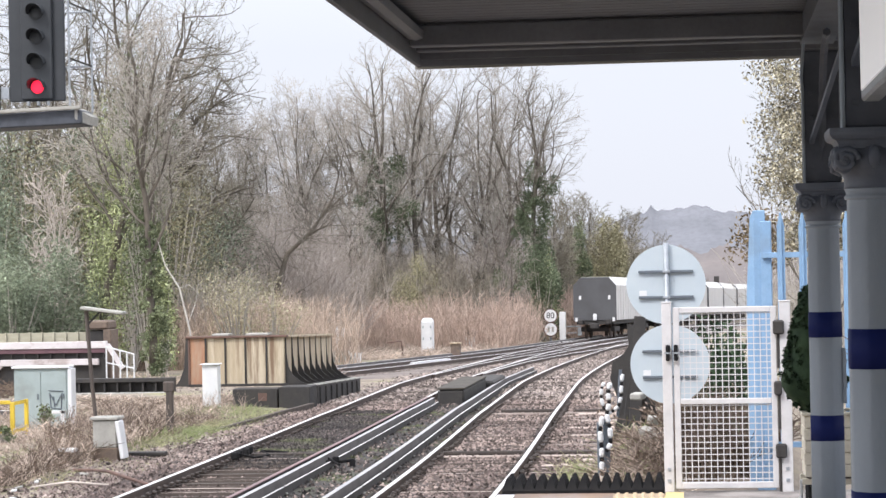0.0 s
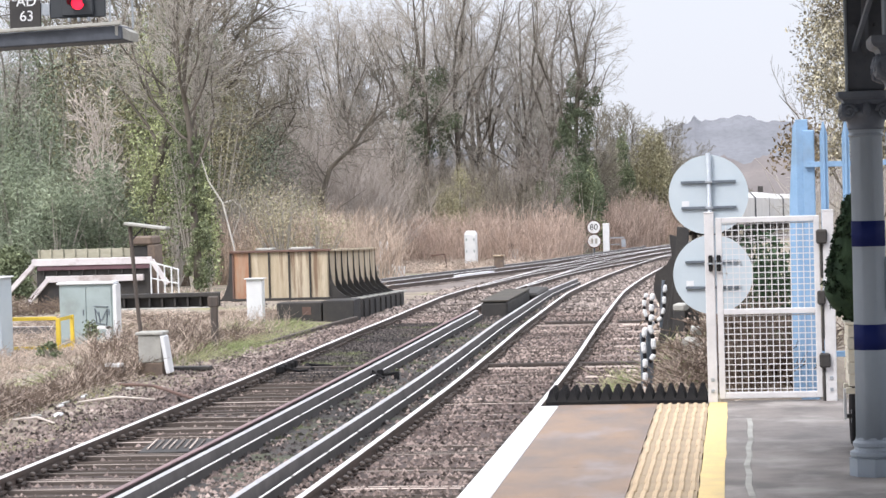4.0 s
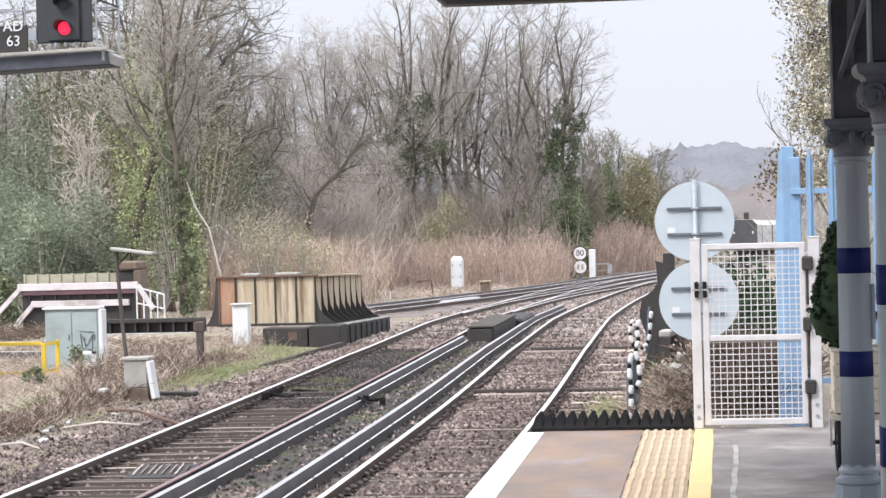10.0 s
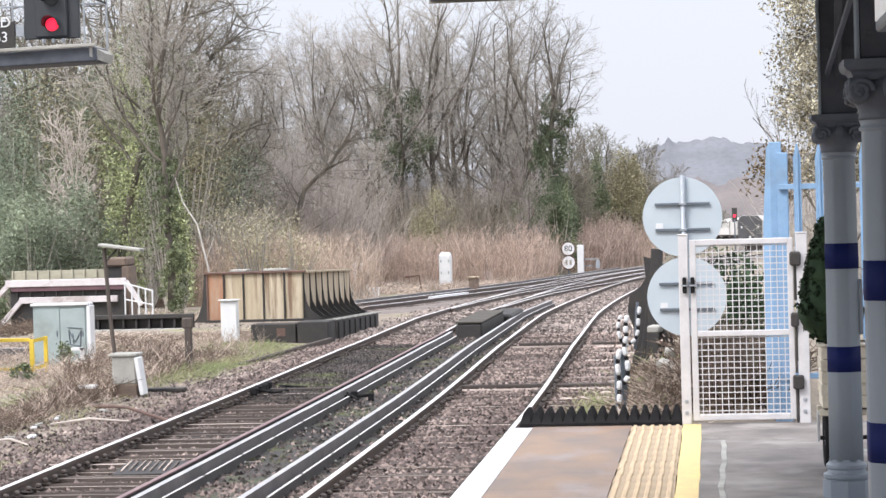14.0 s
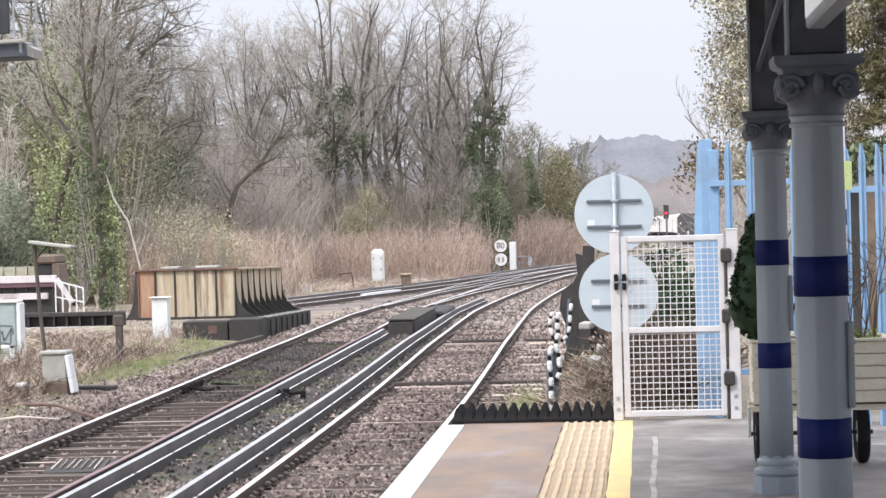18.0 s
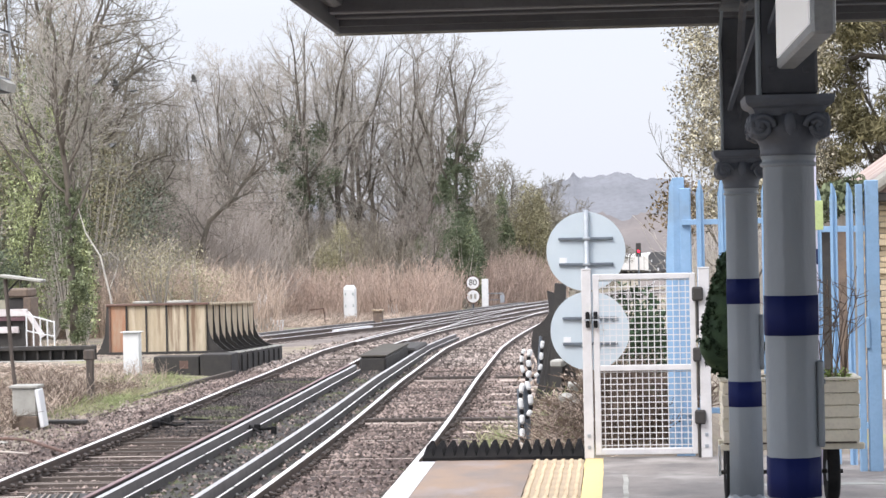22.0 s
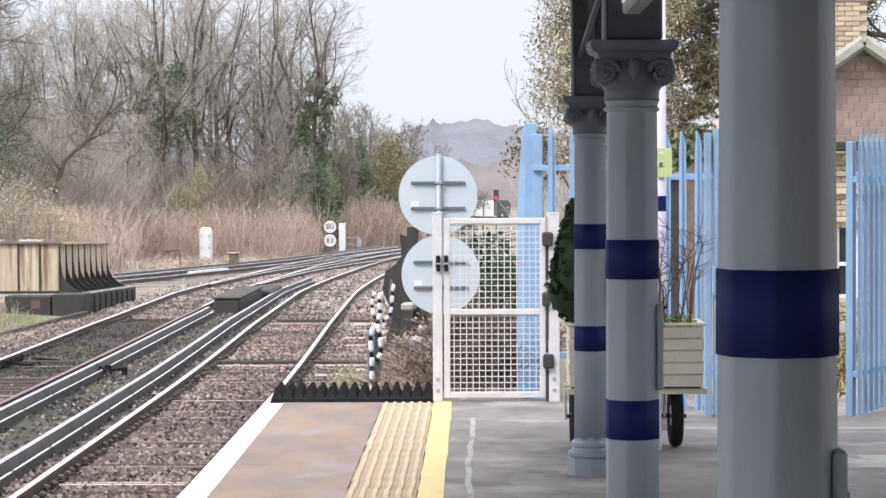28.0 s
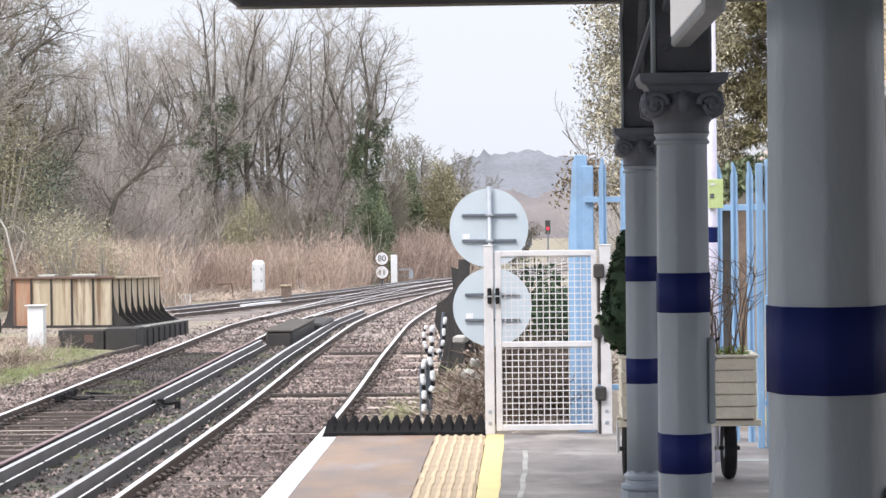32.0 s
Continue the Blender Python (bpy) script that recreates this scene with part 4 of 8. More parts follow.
def make_tree(label, seed, height, limbs, spread, up, kids=(9, 7, 5), ivy=None, ivy_mat=None, low=0.25, bark=None, twig=None, trunk_r=0.0, leaf=0.13, thin=1.0, fork=0.62, wander=0.05, bough=None):
    rng = random.Random(seed)
    wood, boughs, twigs = grow(rng, height, limbs, spread, up, kids=kids, low=low, trunk_r=trunk_r, thin=thin, fork=fork, wander=wander)
    t = thing("tree", label, "tree", group="trees beside the railway")
    o = new("trunk", seg_mesh("trunk", wood, bark or M_BARK, 6))
    o.parent = t
    me = seg_mesh("crown", boughs + twigs, twig or M_TWIG, 3)
    me.materials.append(bough or M_BOUGH)
    me.polygons.foreach_set("material_index", [1 if i < len(boughs) else 0 for k in range(3) for i in range(len(boughs) + len(twigs))])
    o = new("crown", me)
    o.parent = t
    if ivy:
        z0, z1, r0, per = ivy
        main = wood[:9] + [r for r in wood[9:16]]
        clumps = []
        step = 0.1 * r0 + 0.02
        for k in range(int((z1 - z0) / step)):
            z = z0 + (z1 - z0) * (k + rng.random()) / ((z1 - z0) / step)
            s = next((s for s in main if s[1].z >= z), main[-1])
            at = s[0].lerp(s[1], min(1.0, max(0.0, (z - s[0].z) / max(0.01, s[1].z - s[0].z))))
            f = (1 - 0.45 * (z - z0) / (z1 - z0)) * (0.9 + 0.35 * noise.noise((z * 0.7, seed, 0.0)))
            rr = r0 * f * rng.uniform(0.22, 0.5)
            a = rng.random() * 6.283
            q = r0 * f * rng.uniform(0.25, 0.95)
            clumps.append(((at.x + q * math.cos(a), at.y + q * math.sin(a), z), (rr, rr, rr * rng.uniform(0.7, 1.5))))
        o = new("ivy", leaf_mesh("ivy", clumps, per, leaf, ivy_mat or M_IVY, seed))
        o.parent, o["label"] = t, "evergreen ivy grown round the trunk"
    return t


def put(t, x, y, rz=0.0, s=1.0, z=None):
    t.matrix_basis = pose(x, y, gz(x, y) - 0.1 if z is None else z, 0, 0, rz) @ Matrix.Diagonal((s, s, s, 1))
    return t


def again(t, x, y, rz, s):
    c = copy_thing(t, pose(0, 0, 0))
    return put(c, x, y, rz, s)


def px(u, y):
    """The x at depth y of a direction: u is the sideways slope from the eye."""
    return u * y


BARE = "tall bare winter tree with fine grey-brown twigs"
SLIM = "slender bare tree with upright stem and fine twigs"
THICK = "dense bare thicket tree with brownish twigs"
tall = [put(make_tree(BARE, 11, 18.6, 7, 0.8, 0.9, low=0.5), px(-0.1215, 150), 150, 20), put(make_tree(BARE, 23, 17.6, 8, 1.0, 0.8, low=0.35, fork=0.5), px(-0.0977, 152), 152, 60),
        put(make_tree(BARE, 37, 17.2, 8, 1.05, 0.75, low=0.4, fork=0.52), px(-0.0868, 149), 149, 200), put(make_tree(BARE, 41, 18.0, 7, 0.9, 0.85, low=0.4), px(-0.111, 158), 158, 120)]
slim = [put(make_tree(SLIM, 13, 16.4, 10, 1.05, 0.7, (9, 8, 5), low=0.35, trunk_r=0.15, fork=0.6), px(-0.151, 150), 150), put(make_tree(SLIM, 29, 16.0, 10, 1.1, 0.65, (9, 8, 5), low=0.4, trunk_r=0.14, fork=0.66), px(-0.163, 153), 153),
        put(make_tree(SLIM, 43, 16.8, 9, 0.95, 0.8, (9, 8, 5), low=0.3, trunk_r=0.16, fork=0.55), px(-0.172, 149), 149)]
bushy = [put(make_tree(THICK, 53, 7.0, 10, 0.9, 1.0, (8, 6, 5), low=0.1, twig=M_TWIGPALE, fork=0.4), px(-0.175, 140), 140), put(make_tree(THICK, 67, 6.4, 10, 1.0, 0.9, (8, 6, 5), low=0.08, twig=M_TWIGPALE, fork=0.4), px(-0.2, 132), 132)]
farbush = put(make_tree("dense olive-brown bare tree at the far bend", 59, 10.6, 13, 0.9, 0.9, (8, 6, 5), low=0.15, twig=M_TWIGDARK, fork=0.5, thin=1.9), px(-0.0495, 186), 186)
ivied = put(make_tree("bare tree with a thick dark coat of ivy", 71, 16.4, 8, 0.9, 0.9, (7, 6, 5), low=0.7, ivy=(0.5, 11.6, 2.3, 900), ivy_mat=M_IVYDARK, leaf=0.075, fork=0.66, wander=0.03), px(-0.0705, 147), 147, 300)
ivied2 = put(make_tree("bare tree with ivy high on its trunk", 83, 18.8, 7, 0.95, 0.9, (7, 6, 5), low=0.45, ivy=(6.8, 12.6, 2.6, 900), ivy_mat=M_IVYDARK, leaf=0.075, fork=0.62), px(-0.1357, 147), 147, 90)
big = put(make_tree("large spreading bare tree with heavy limbs", 97, 17.2, 13, 1.2, 0.5, (10, 7, 5), low=0.42, ivy=(0.5, 11.0, 1.5, 330), ivy_mat=M_IVY, leaf=0.055, fork=0.48, trunk_r=0.3, twig=M_TWIGDARK, bough=M_BARK), px(-0.243, 98), 98, 40)
ivybig = put(make_tree("tall tree wrapped in yellow-green ivy", 101, 12.6, 9, 0.95, 0.9, (8, 6, 4), low=0.6, ivy=(0.3, 8.6, 1.0, 170), ivy_mat=M_IVYLIGHT, leaf=0.05, wander=0.04), px(-0.267, 76), 76)
ivydark = put(make_tree("bare tree with dark ivy round its stem", 103, 11.0, 8, 0.9, 0.9, (8, 6, 4), low=0.6, ivy=(0.2, 5.5, 0.65, 170), ivy_mat=M_IVY, leaf=0.045), px(-0.2425, 73), 73)
pale = put(make_tree("pale bare tree with bleached branches", 107, 6.9, 10, 0.85, 1.1, (6, 4, 3), bark=M_PALEBARK, twig=M_PALEBARK, bough=M_PALEBARK, low=0.25, trunk_r=0.07, thin=2.2), px(-0.289, 78), 78)

rng = random.Random(17)
for i, (u, s) in enumerate(((-0.129, 0.97), (-0.104, 0.98), (-0.0925, 0.97), (-0.079, 0.9), (-0.1165, 0.94), (-0.084, 0.86), (-0.255, 0.95), (-0.29, 1.0), (-0.305, 1.0), (-0.274, 0.95))):
    y = rng.uniform(156, 172)
    again(tall[i % 4], px(u, y), y, rng.uniform(0, 360), s * rng.uniform(0.98, 1.03))
for i, (u, s) in enumerate(((-0.1455, 0.97), (-0.1565, 0.95), (-0.1685, 0.98), (-0.1795, 0.97), (-0.186, 0.92), (-0.192, 0.95), (-0.199, 0.9), (-0.206, 0.93), (-0.213, 0.9), (-0.221, 0.92), (-0.235, 0.9), (-0.139, 0.9))):
    y = rng.uniform(146, 164)
    again(slim[i % 3], px(u, y), y, rng.uniform(0, 360), s * rng.uniform(0.97, 1.03))
for i in range(12):
    y = rng.uniform(136, 156)
    again(bushy[i % 2], px(-0.08 - 0.0145 * i, y), y, rng.uniform(0, 360), rng.uniform(0.8, 1.15))
for u, y, s in ((-0.057, 178, 1.0), (-0.042, 198, 1.06), (-0.0345, 206, 0.98), (-0.027, 216, 0.92), (-0.0195, 230, 0.85), (-0.0615, 172, 1.0), (-0.053, 192, 1.1), (-0.0465, 203, 1.1), (-0.039, 188, 0.86), (-0.031, 224, 1.0), (-0.013, 240, 0.72), (-0.023, 210, 0.7)):
    again(farbush, px(u, y), y, rng.uniform(0, 360), s)
for u, y, s in ((-0.22, 118, 0.85), (-0.245, 110, 1.0), (-0.275, 100, 1.0), (-0.315, 96, 1.1), (-0.21, 122, 0.9), (-0.195, 126, 0.95)):
    again(bushy[int(y) % 2], px(u, y), y, rng.uniform(0, 360), s)


def leaning_tree(y, trunk, r, seed):
    """A bare tree bowed to one side, its trunk through (slope, height) pairs."""
    g = random.Random(seed)
    t = thing("tree", "leaning bare tree with a heavy dark limb", "tree", group="trees beside the railway")
    pts = [Vector((u * y, y + 0.2 * i, z)) for i, (u, z) in enumerate(trunk)]
    n = len(pts)
    part("trunk", Geo().tube(pts, [r * (1 - 0.9 * i / (n - 1)) for i in range(n)], 7), M_BARK, t)
    segs = []
    for i in range(1, n):
        for k in range(5):
            p = pts[i - 1].lerp(pts[i], g.random())
            d = Vector((g.uniform(-0.5, 1.0), g.gauss(0, 0.5), g.uniform(0.1, 1.0))).normalized()
            ln = g.uniform(0.8, 2.0)
            q = p + d * ln
            segs.append((p, q, 0.05, 0.02))
            for j in range(7):
                s = p.lerp(q, g.random())
                e = s + (d + Vector((g.gauss(0, 0.6), g.gauss(0, 0.6), g.gauss(0.1, 0.5)))) * g.uniform(0.5, 1.3)
                segs.append((s, e, 0.018, 0.01))
                segs += [(s.lerp(e, 0.6), s.lerp(e, 0.6) + Vector((g.gauss(0, 0.4), g.gauss(0, 0.4), g.gauss(0.1, 0.4))), 0.014, 0.009) for m in range(3)]
    o = new("crown", seg_mesh("crown", segs, M_BOUGH, 3))
    o.parent = t


leaning_tree(112, ((-0.19, -2.2), (-0.187, 0.8), (-0.181, 3.1), (-0.17, 4.2), (-0.16, 5.9), (-0.155, 8.3)), 0.2, 61)
leaning_tree(106, ((-0.238, -2.2), (-0.242, 2.0), (-0.24, 5.0), (-0.235, 7.5), (-0.222, 9.6), (-0.205, 11.0)), 0.27, 62)
leaning_tree(108, ((-0.2, -2.0), (-0.205, 1.2), (-0.215, 3.2), (-0.228, 4.6), (-0.238, 6.4)), 0.13, 63)
again(big, px(-0.285, 108), 108, 130, 1.0)
again(big, px(-0.2625, 103), 103, 250, 1.0)
again(big, px(-0.2265, 114), 114, 310, 0.92)
again(big, px(-0.252, 118), 118, 70, 1.0)
again(big, px(-0.305, 100), 100, 200, 0.9)
again(bushy[0], px(-0.3, 88), 88, 40, 1.1)
again(bushy[1], px(-0.225, 104), 104, 220, 1.1)
again(bushy[1], px(-0.27, 92), 92, 20, 1.1)
again(ivybig, px(-0.325, 82), 82, 100, 0.8)


def stems(name, n, area, h, lean, r, mat, label, category, seed, mask=None, branch=0):
    """Upright dry stems over a stretch of ground, joined."""
    g = random.Random(seed)
    segs = []
    x0, x1, y0, y1 = area
    while n > 0:
        y = g.uniform(y0, y1)
        x = g.uniform(x0, x1) if mask is None else mask(g, y)
        n -= 1
        z = gz(x, y) - 0.05
        k = h * g.uniform(0.45, 1.1) * (1 + 0.45 * noise.noise((x * 0.35, y * 0.1, 3.0)) if h > 1 else max(0.2, 1 + 1.5 * noise.noise((x * 0.9, y * 0.4, 3.0))))
        p = Vector((x, y, z))
        q = p + Vector((g.gauss(0, lean), g.gauss(0, lean), k * 0.55))
        e = q + Vector((g.gauss(0, lean * 1.5), g.gauss(0, lean * 1.5), k * 0.45))
        segs += [(p, q, r, r * 0.8), (q, e, r * 0.8, r * 0.4)]
        for b in range(branch):
            s = p.lerp(q, g.uniform(0.4, 1)) if g.random() < 0.4 else q.lerp(e, g.random())
            segs.append((s, s + Vector((g.gauss(0, 0.16), g.gauss(0, 0.16), g.uniform(0.1, 0.35))) * h * 0.55, r * 0.6, r * 0.35))
    ob = new(name, seg_mesh(name, segs, mat, 3))
    return tagged(ob, label, category, kind="stuff")


def beyond_tracks(lo, hi):
    """Sideways places from lo to hi, kept clear of the diverging track."""
    def mask(g, y):
        x = y * g.uniform(lo, hi)
        lim = curve_at(THIRD, y) - 2.6
        return x if x < lim else lim - g.expovariate(0.5)
    return mask


stems("dry_scrub", 6500, (0, 0, 121, 146), 2.5, 0.3, 0.015, M_SCRUB, "band of reddish dry stems beyond the tracks", "scrub", 1, mask=beyond_tracks(-0.24, -0.068), branch=4)
stems("dry_scrub", 2600, (0, 0, 150, 190), 3.2, 0.3, 0.02, M_SCRUB, "band of reddish dry stems beside the far tracks", "scrub", 8, mask=beyond_tracks(-0.085, -0.02), branch=3)
stems("dry_grass", 5200, (0, 0, 100, 140), 0.32, 0.2, 0.014, M_SCRUB2, "pale dry grass along the far track", "grass", 9, mask=beyond_tracks(-0.2, -0.07), branch=1)
stems("thicket", 6500, (0, 0, 140, 168), 5.8, 0.85, 0.018, M_BRUSH, "tangled grey-brown bare thicket under the trees", "thicket", 2, mask=lambda g, y: y * g.uniform(-0.31, -0.08), branch=4)
stems("thicket", 2600, (0, 0, 88, 112), 3.9, 0.6, 0.013, M_TWIGPALE, "tangled bare thicket beside the tall ivy trees", "thicket", 5, mask=lambda g, y: y * g.uniform(-0.34, -0.2), branch=4)
stems("thicket", 2600, (0, 0, 114, 130), 7.0, 0.9, 0.017, M_TWIGPALE, "tall tangled bare thicket between the wood and the scrub", "thicket", 16, mask=lambda g, y: y * g.uniform(-0.26, -0.155), branch=4)
stems("dry_scrub", 4600, (0, 0, 86, 103), 2.55, 0.32, 0.013, M_STRAW, "pale buff dry stems beside the bushes in bud", "scrub", 12, mask=lambda g, y: y * g.triangular(-0.27, -0.145, -0.225), branch=4)
stems("dry_weeds", 4700, (-12.2, -9.9, 22, 49), 0.36, 0.09, 0.006, M_SCRUB2, "dry brown weeds and dead stalks beside the track", "weeds", 3, mask=lambda g, y: g.uniform(max(-12.2, min(-10.4, -0.283 * y)), -9.5 - 0.7 * g.random()), branch=2)
stems("dry_weeds", 3000, (-12.2, -10.2, 24, 46), 0.38, 0.13, 0.007, M_BRAMBLE, "tangled dead bramble stalks by the cable box", "weeds", 6, mask=lambda g, y: g.uniform(max(-12.2, min(-10.4, -0.29 * y)), -9.8), branch=3)
stems("dry_weeds", 5000, (-17, -11.8, 34, 48), 0.3, 0.12, 0.006, M_SCRUB2, "low dry weeds round the line-side cabinets", "weeds", 7, branch=1)
stems("dry_weeds", 3600, (-17.5, -11.0, 46.2, 58), 0.13, 0.1, 0.009, M_SCRUB2, "dry brown weeds between the cabinets and the bridge", "weeds", 13, branch=2)
stems("dead_brambles", 1100, (-17.5, -10.6, 47, 56), 0.18, 0.13, 0.009, M_BRAMBLE, "dead brambles below the bridge girders", "brambles", 14, branch=3)
stems("dry_weeds", 900, (-17, -12.3, 36, 41.5), 0.22, 0.08, 0.006, M_SCRUB2, "low dry weeds before the yellow rail", "weeds", 15, branch=1)
stems("dry_weeds", 1800, (-23, -10.6, 64.2, 68), 0.35, 0.14, 0.012, M_SCRUB2, "dry brown weeds below the white bridge", "weeds", 17, branch=2)
stems("dead_brambles", 700, (-23, -18.0, 57, 62), 0.3, 0.2, 0.012, M_BRAMBLE, "dark brambles under the white bridge", "brambles", 18, branch=3)
stems("moss_tufts", 2400, (-9.3, -7.95, 24.3, 29.5), 0.05, 0.04, 0.009, M_GRASS, "pale green moss and grass on the soil by the far rail", "moss", 20)
stems("moss_tufts", 2600, (-11.2, -8.9, 28, 37), 0.06, 0.04, 0.008, M_GRASS, "low mossy tufts on the soil beside the track", "moss", 19)
g = random.Random(77)
for i in range(12):
    x, y = g.uniform(-11.0, -9.2), g.uniform(29.0, 35.0)
    b = solid("litter_scrap", Geo().box((0, 0, 0), (g.uniform(0.08, 0.22), g.uniform(0.05, 0.1), 0.03), 0.008), M_CONCRETE if i % 3 else M_WHITEPAINT, "pale scrap of litter on the soil", "litter", group="litter beside the track")
    b.matrix_basis = pose(x, y, gz(x, y) + 0.03, g.uniform(-8, 8), g.uniform(-8, 8), g.uniform(0, 180))
stems("grass_tufts", 2600, (-11.8, -9.3, 26, 38.5), 0.13, 0.07, 0.006, M_GRASS, "green tufts among the dry weeds beside the track", "grass", 26)
stems("grass_tufts", 5200, (-11.4, -9.0, 38.5, 50), 0.15, 0.07, 0.006, M_GRASS, "tufts of green grass beside the track", "grass", 4)


def bush(label, u, y, r, h, mat, seed, per=260, size=0.12, n=14, stem=M_TWIG, slim=0.45, droop=0.0):
    """A loose leafy bush on a few stems."""
    g = random.Random(seed)
    t = thing("bush", label, "bush", (u * y, y, gz(u * y, y)))
    segs, cl = [], []
    for k in range(n):
        a = g.random() * 6.283
        f = g.random()
        c = Vector((math.cos(a) * r * f, math.sin(a) * r * f, h * g.uniform(0.25, 1.0) * (1 - 0.35 * f)))
        segs += [(Vector((0, 0, -0.1)), c * 0.5, 0.05, 0.035), (c * 0.5, c, 0.035, 0.012)]
        cl.append((tuple(c), (r * 0.42, r * 0.42, h * 0.2)))
    o = new("stem", seg_mesh("stem", segs, stem, 4))
    o.parent = t
    o = new("leaves", leaf_mesh("leaves", cl, per, size, mat, seed, slim, droop))
    o.parent = t
    return t


bush("pale yellow-green bush in bud among the scrub", -0.203, 85.4, 1.4, 4.5, M_BUD, 201, 150, 0.04, 26)
bush("sparse yellow-green bush in bud among the scrub", -0.187, 85.6, 1.3, 3.4, M_BUD, 204, 120, 0.042, 16)
bush("buff-green bush in bud behind the straw stems", -0.221, 92, 2.0, 4.6, M_BUD, 207, 110, 0.045, 22)
bush("dark ivy hanging round the ivied trunk", -0.0702, 146.4, 1.0, 9.0, M_IVYDARK, 209, 260, 0.075, 22)
bush("bright green ivy on the edge of the ivied tree", -0.0632, 145.4, 0.55, 6.8, M_IVYLIGHT, 208, 160, 0.07, 14)
bush("olive rounded bush at the wood's edge", -0.1235, 136, 1.35, 6.0, M_OLIVE, 202, 620, 0.05, 18)
bush("dark green bush at the wood's edge", -0.108, 143, 1.1, 3.8, M_IVYDARK, 203, 300, 0.06, 12)
bush("dark green ivy bush at the wood's edge", -0.0845, 146, 1.3, 4.4, M_IVYDARK, 205, 260, 0.06, 14)
bush("dark green ivy bush at the wood's edge", -0.0665, 144, 1.5, 6.0, M_IVYDARK, 206, 500, 0.07, 18)
for i, (u, y, r, h, m) in enumerate(((-0.325, 86, 2.6, 9.0, M_CONIFER), (-0.335, 80, 2.6, 8.0, M_CONIFER), (-0.315, 80, 2.4, 6.9, M_CONIFER), (-0.3, 88, 2.2, 7.0, M_CONIFER), (-0.288, 75, 1.3, 4.6, M_CONIFER), (-0.308, 73, 1.5, 4.3, M_CONIFER), (-0.325, 75, 1.6, 5.2, M_CONIFER), (-0.262, 90, 1.8, 9.6, M_CONIFER), (-0.25, 100, 2.6, 9.0, M_CONIFER), (-0.232, 104, 2.4, 6.0, M_CONIFER), (-0.282, 94, 2.4, 9.5, M_CONIFER), (-0.215, 112, 2.2, 5.0, M_CONIFER), (-0.335, 68, 1.2, 1.8, M_IVY))):
    bush("grey-green evergreen shrub under the tall ivy trees", u, y, r, h, m, 210 + i, 700, 0.075 if m == M_CONIFER else 0.06, 22, slim=0.16 if m == M_CONIFER else 0.45, droop=0.6)
for i, (u, y, r, h, m, per) in enumerate(((-0.236, 96, 3.2, 10.0, M_OLIVE, 190), (-0.2615, 88, 2.2, 11.0, M_OLIVE, 260), (-0.252, 86, 1.5, 12.5, M_IVY, 220), (-0.27, 90, 1.6, 12.0, M_CONIFER, 260), (-0.3, 84, 3.0, 9.5, M_OLIVE, 180), (-0.318, 84, 2.6, 10.5, M_CONIFER, 260), (-0.218, 106, 2.4, 8.0, M_CONIFER, 150), (-0.222, 104, 3.0, 8.0, M_CONIFER, 140), (-0.264, 78, 0.75, 9.0, M_IVYLIGHT, 170), (-0.2445, 75, 0.85, 8.0, M_IVY, 130), (-0.238, 74.5, 0.45, 3.8, M_IVYLIGHT, 110))):
    bush("olive evergreen growth up among the ivied trees", u, y, r, h, m, 250 + i, per, 0.06, 40)
for i, (u, y, r, h, m) in enumerate(((-0.0375, 186, 2.0, 9.4, M_OLIVE), (-0.0285, 200, 2.8, 7.6, M_TWIGDARK), (-0.049, 182, 1.3, 8.4, M_IVY), (-0.033, 188, 1.2, 9.0, M_OLIVE), (-0.016, 215, 3.0, 6.4, M_TWIGDARK), (-0.005, 235, 3.0, 5.6, M_TWIGDARK))):
    bush("evergreen shrub at the far bend of the line", u, y, r, h, m, 230 + i, 620, 0.085, 24)


b = thing("birch", "thin leaning dead birch with white bark", "tree")
part("stem", Geo().tube([(-15.6, 70, -1.4), (-15.78, 70, 0.25), (-16.1, 70, 1.65), (-16.54, 70, 2.36), (-16.77, 70, 3.15)], [0.035, 0.03, 0.028, 0.024, 0.012], 7), M_BIRCH, b)
part("branch", Geo().tube([(-16.1, 70, 1.65), (-15.8, 70, 1.75), (-15.45, 70, 1.45)], [0.016, 0.012, 0.006], 5), M_BIRCH, b)
part("branch", Geo().tube([(-15.85, 70, 0.5), (-15.6, 70.1, 1.2), (-15.5, 70.1, 1.9)], [0.014, 0.011, 0.006], 5), M_BIRCH, b)


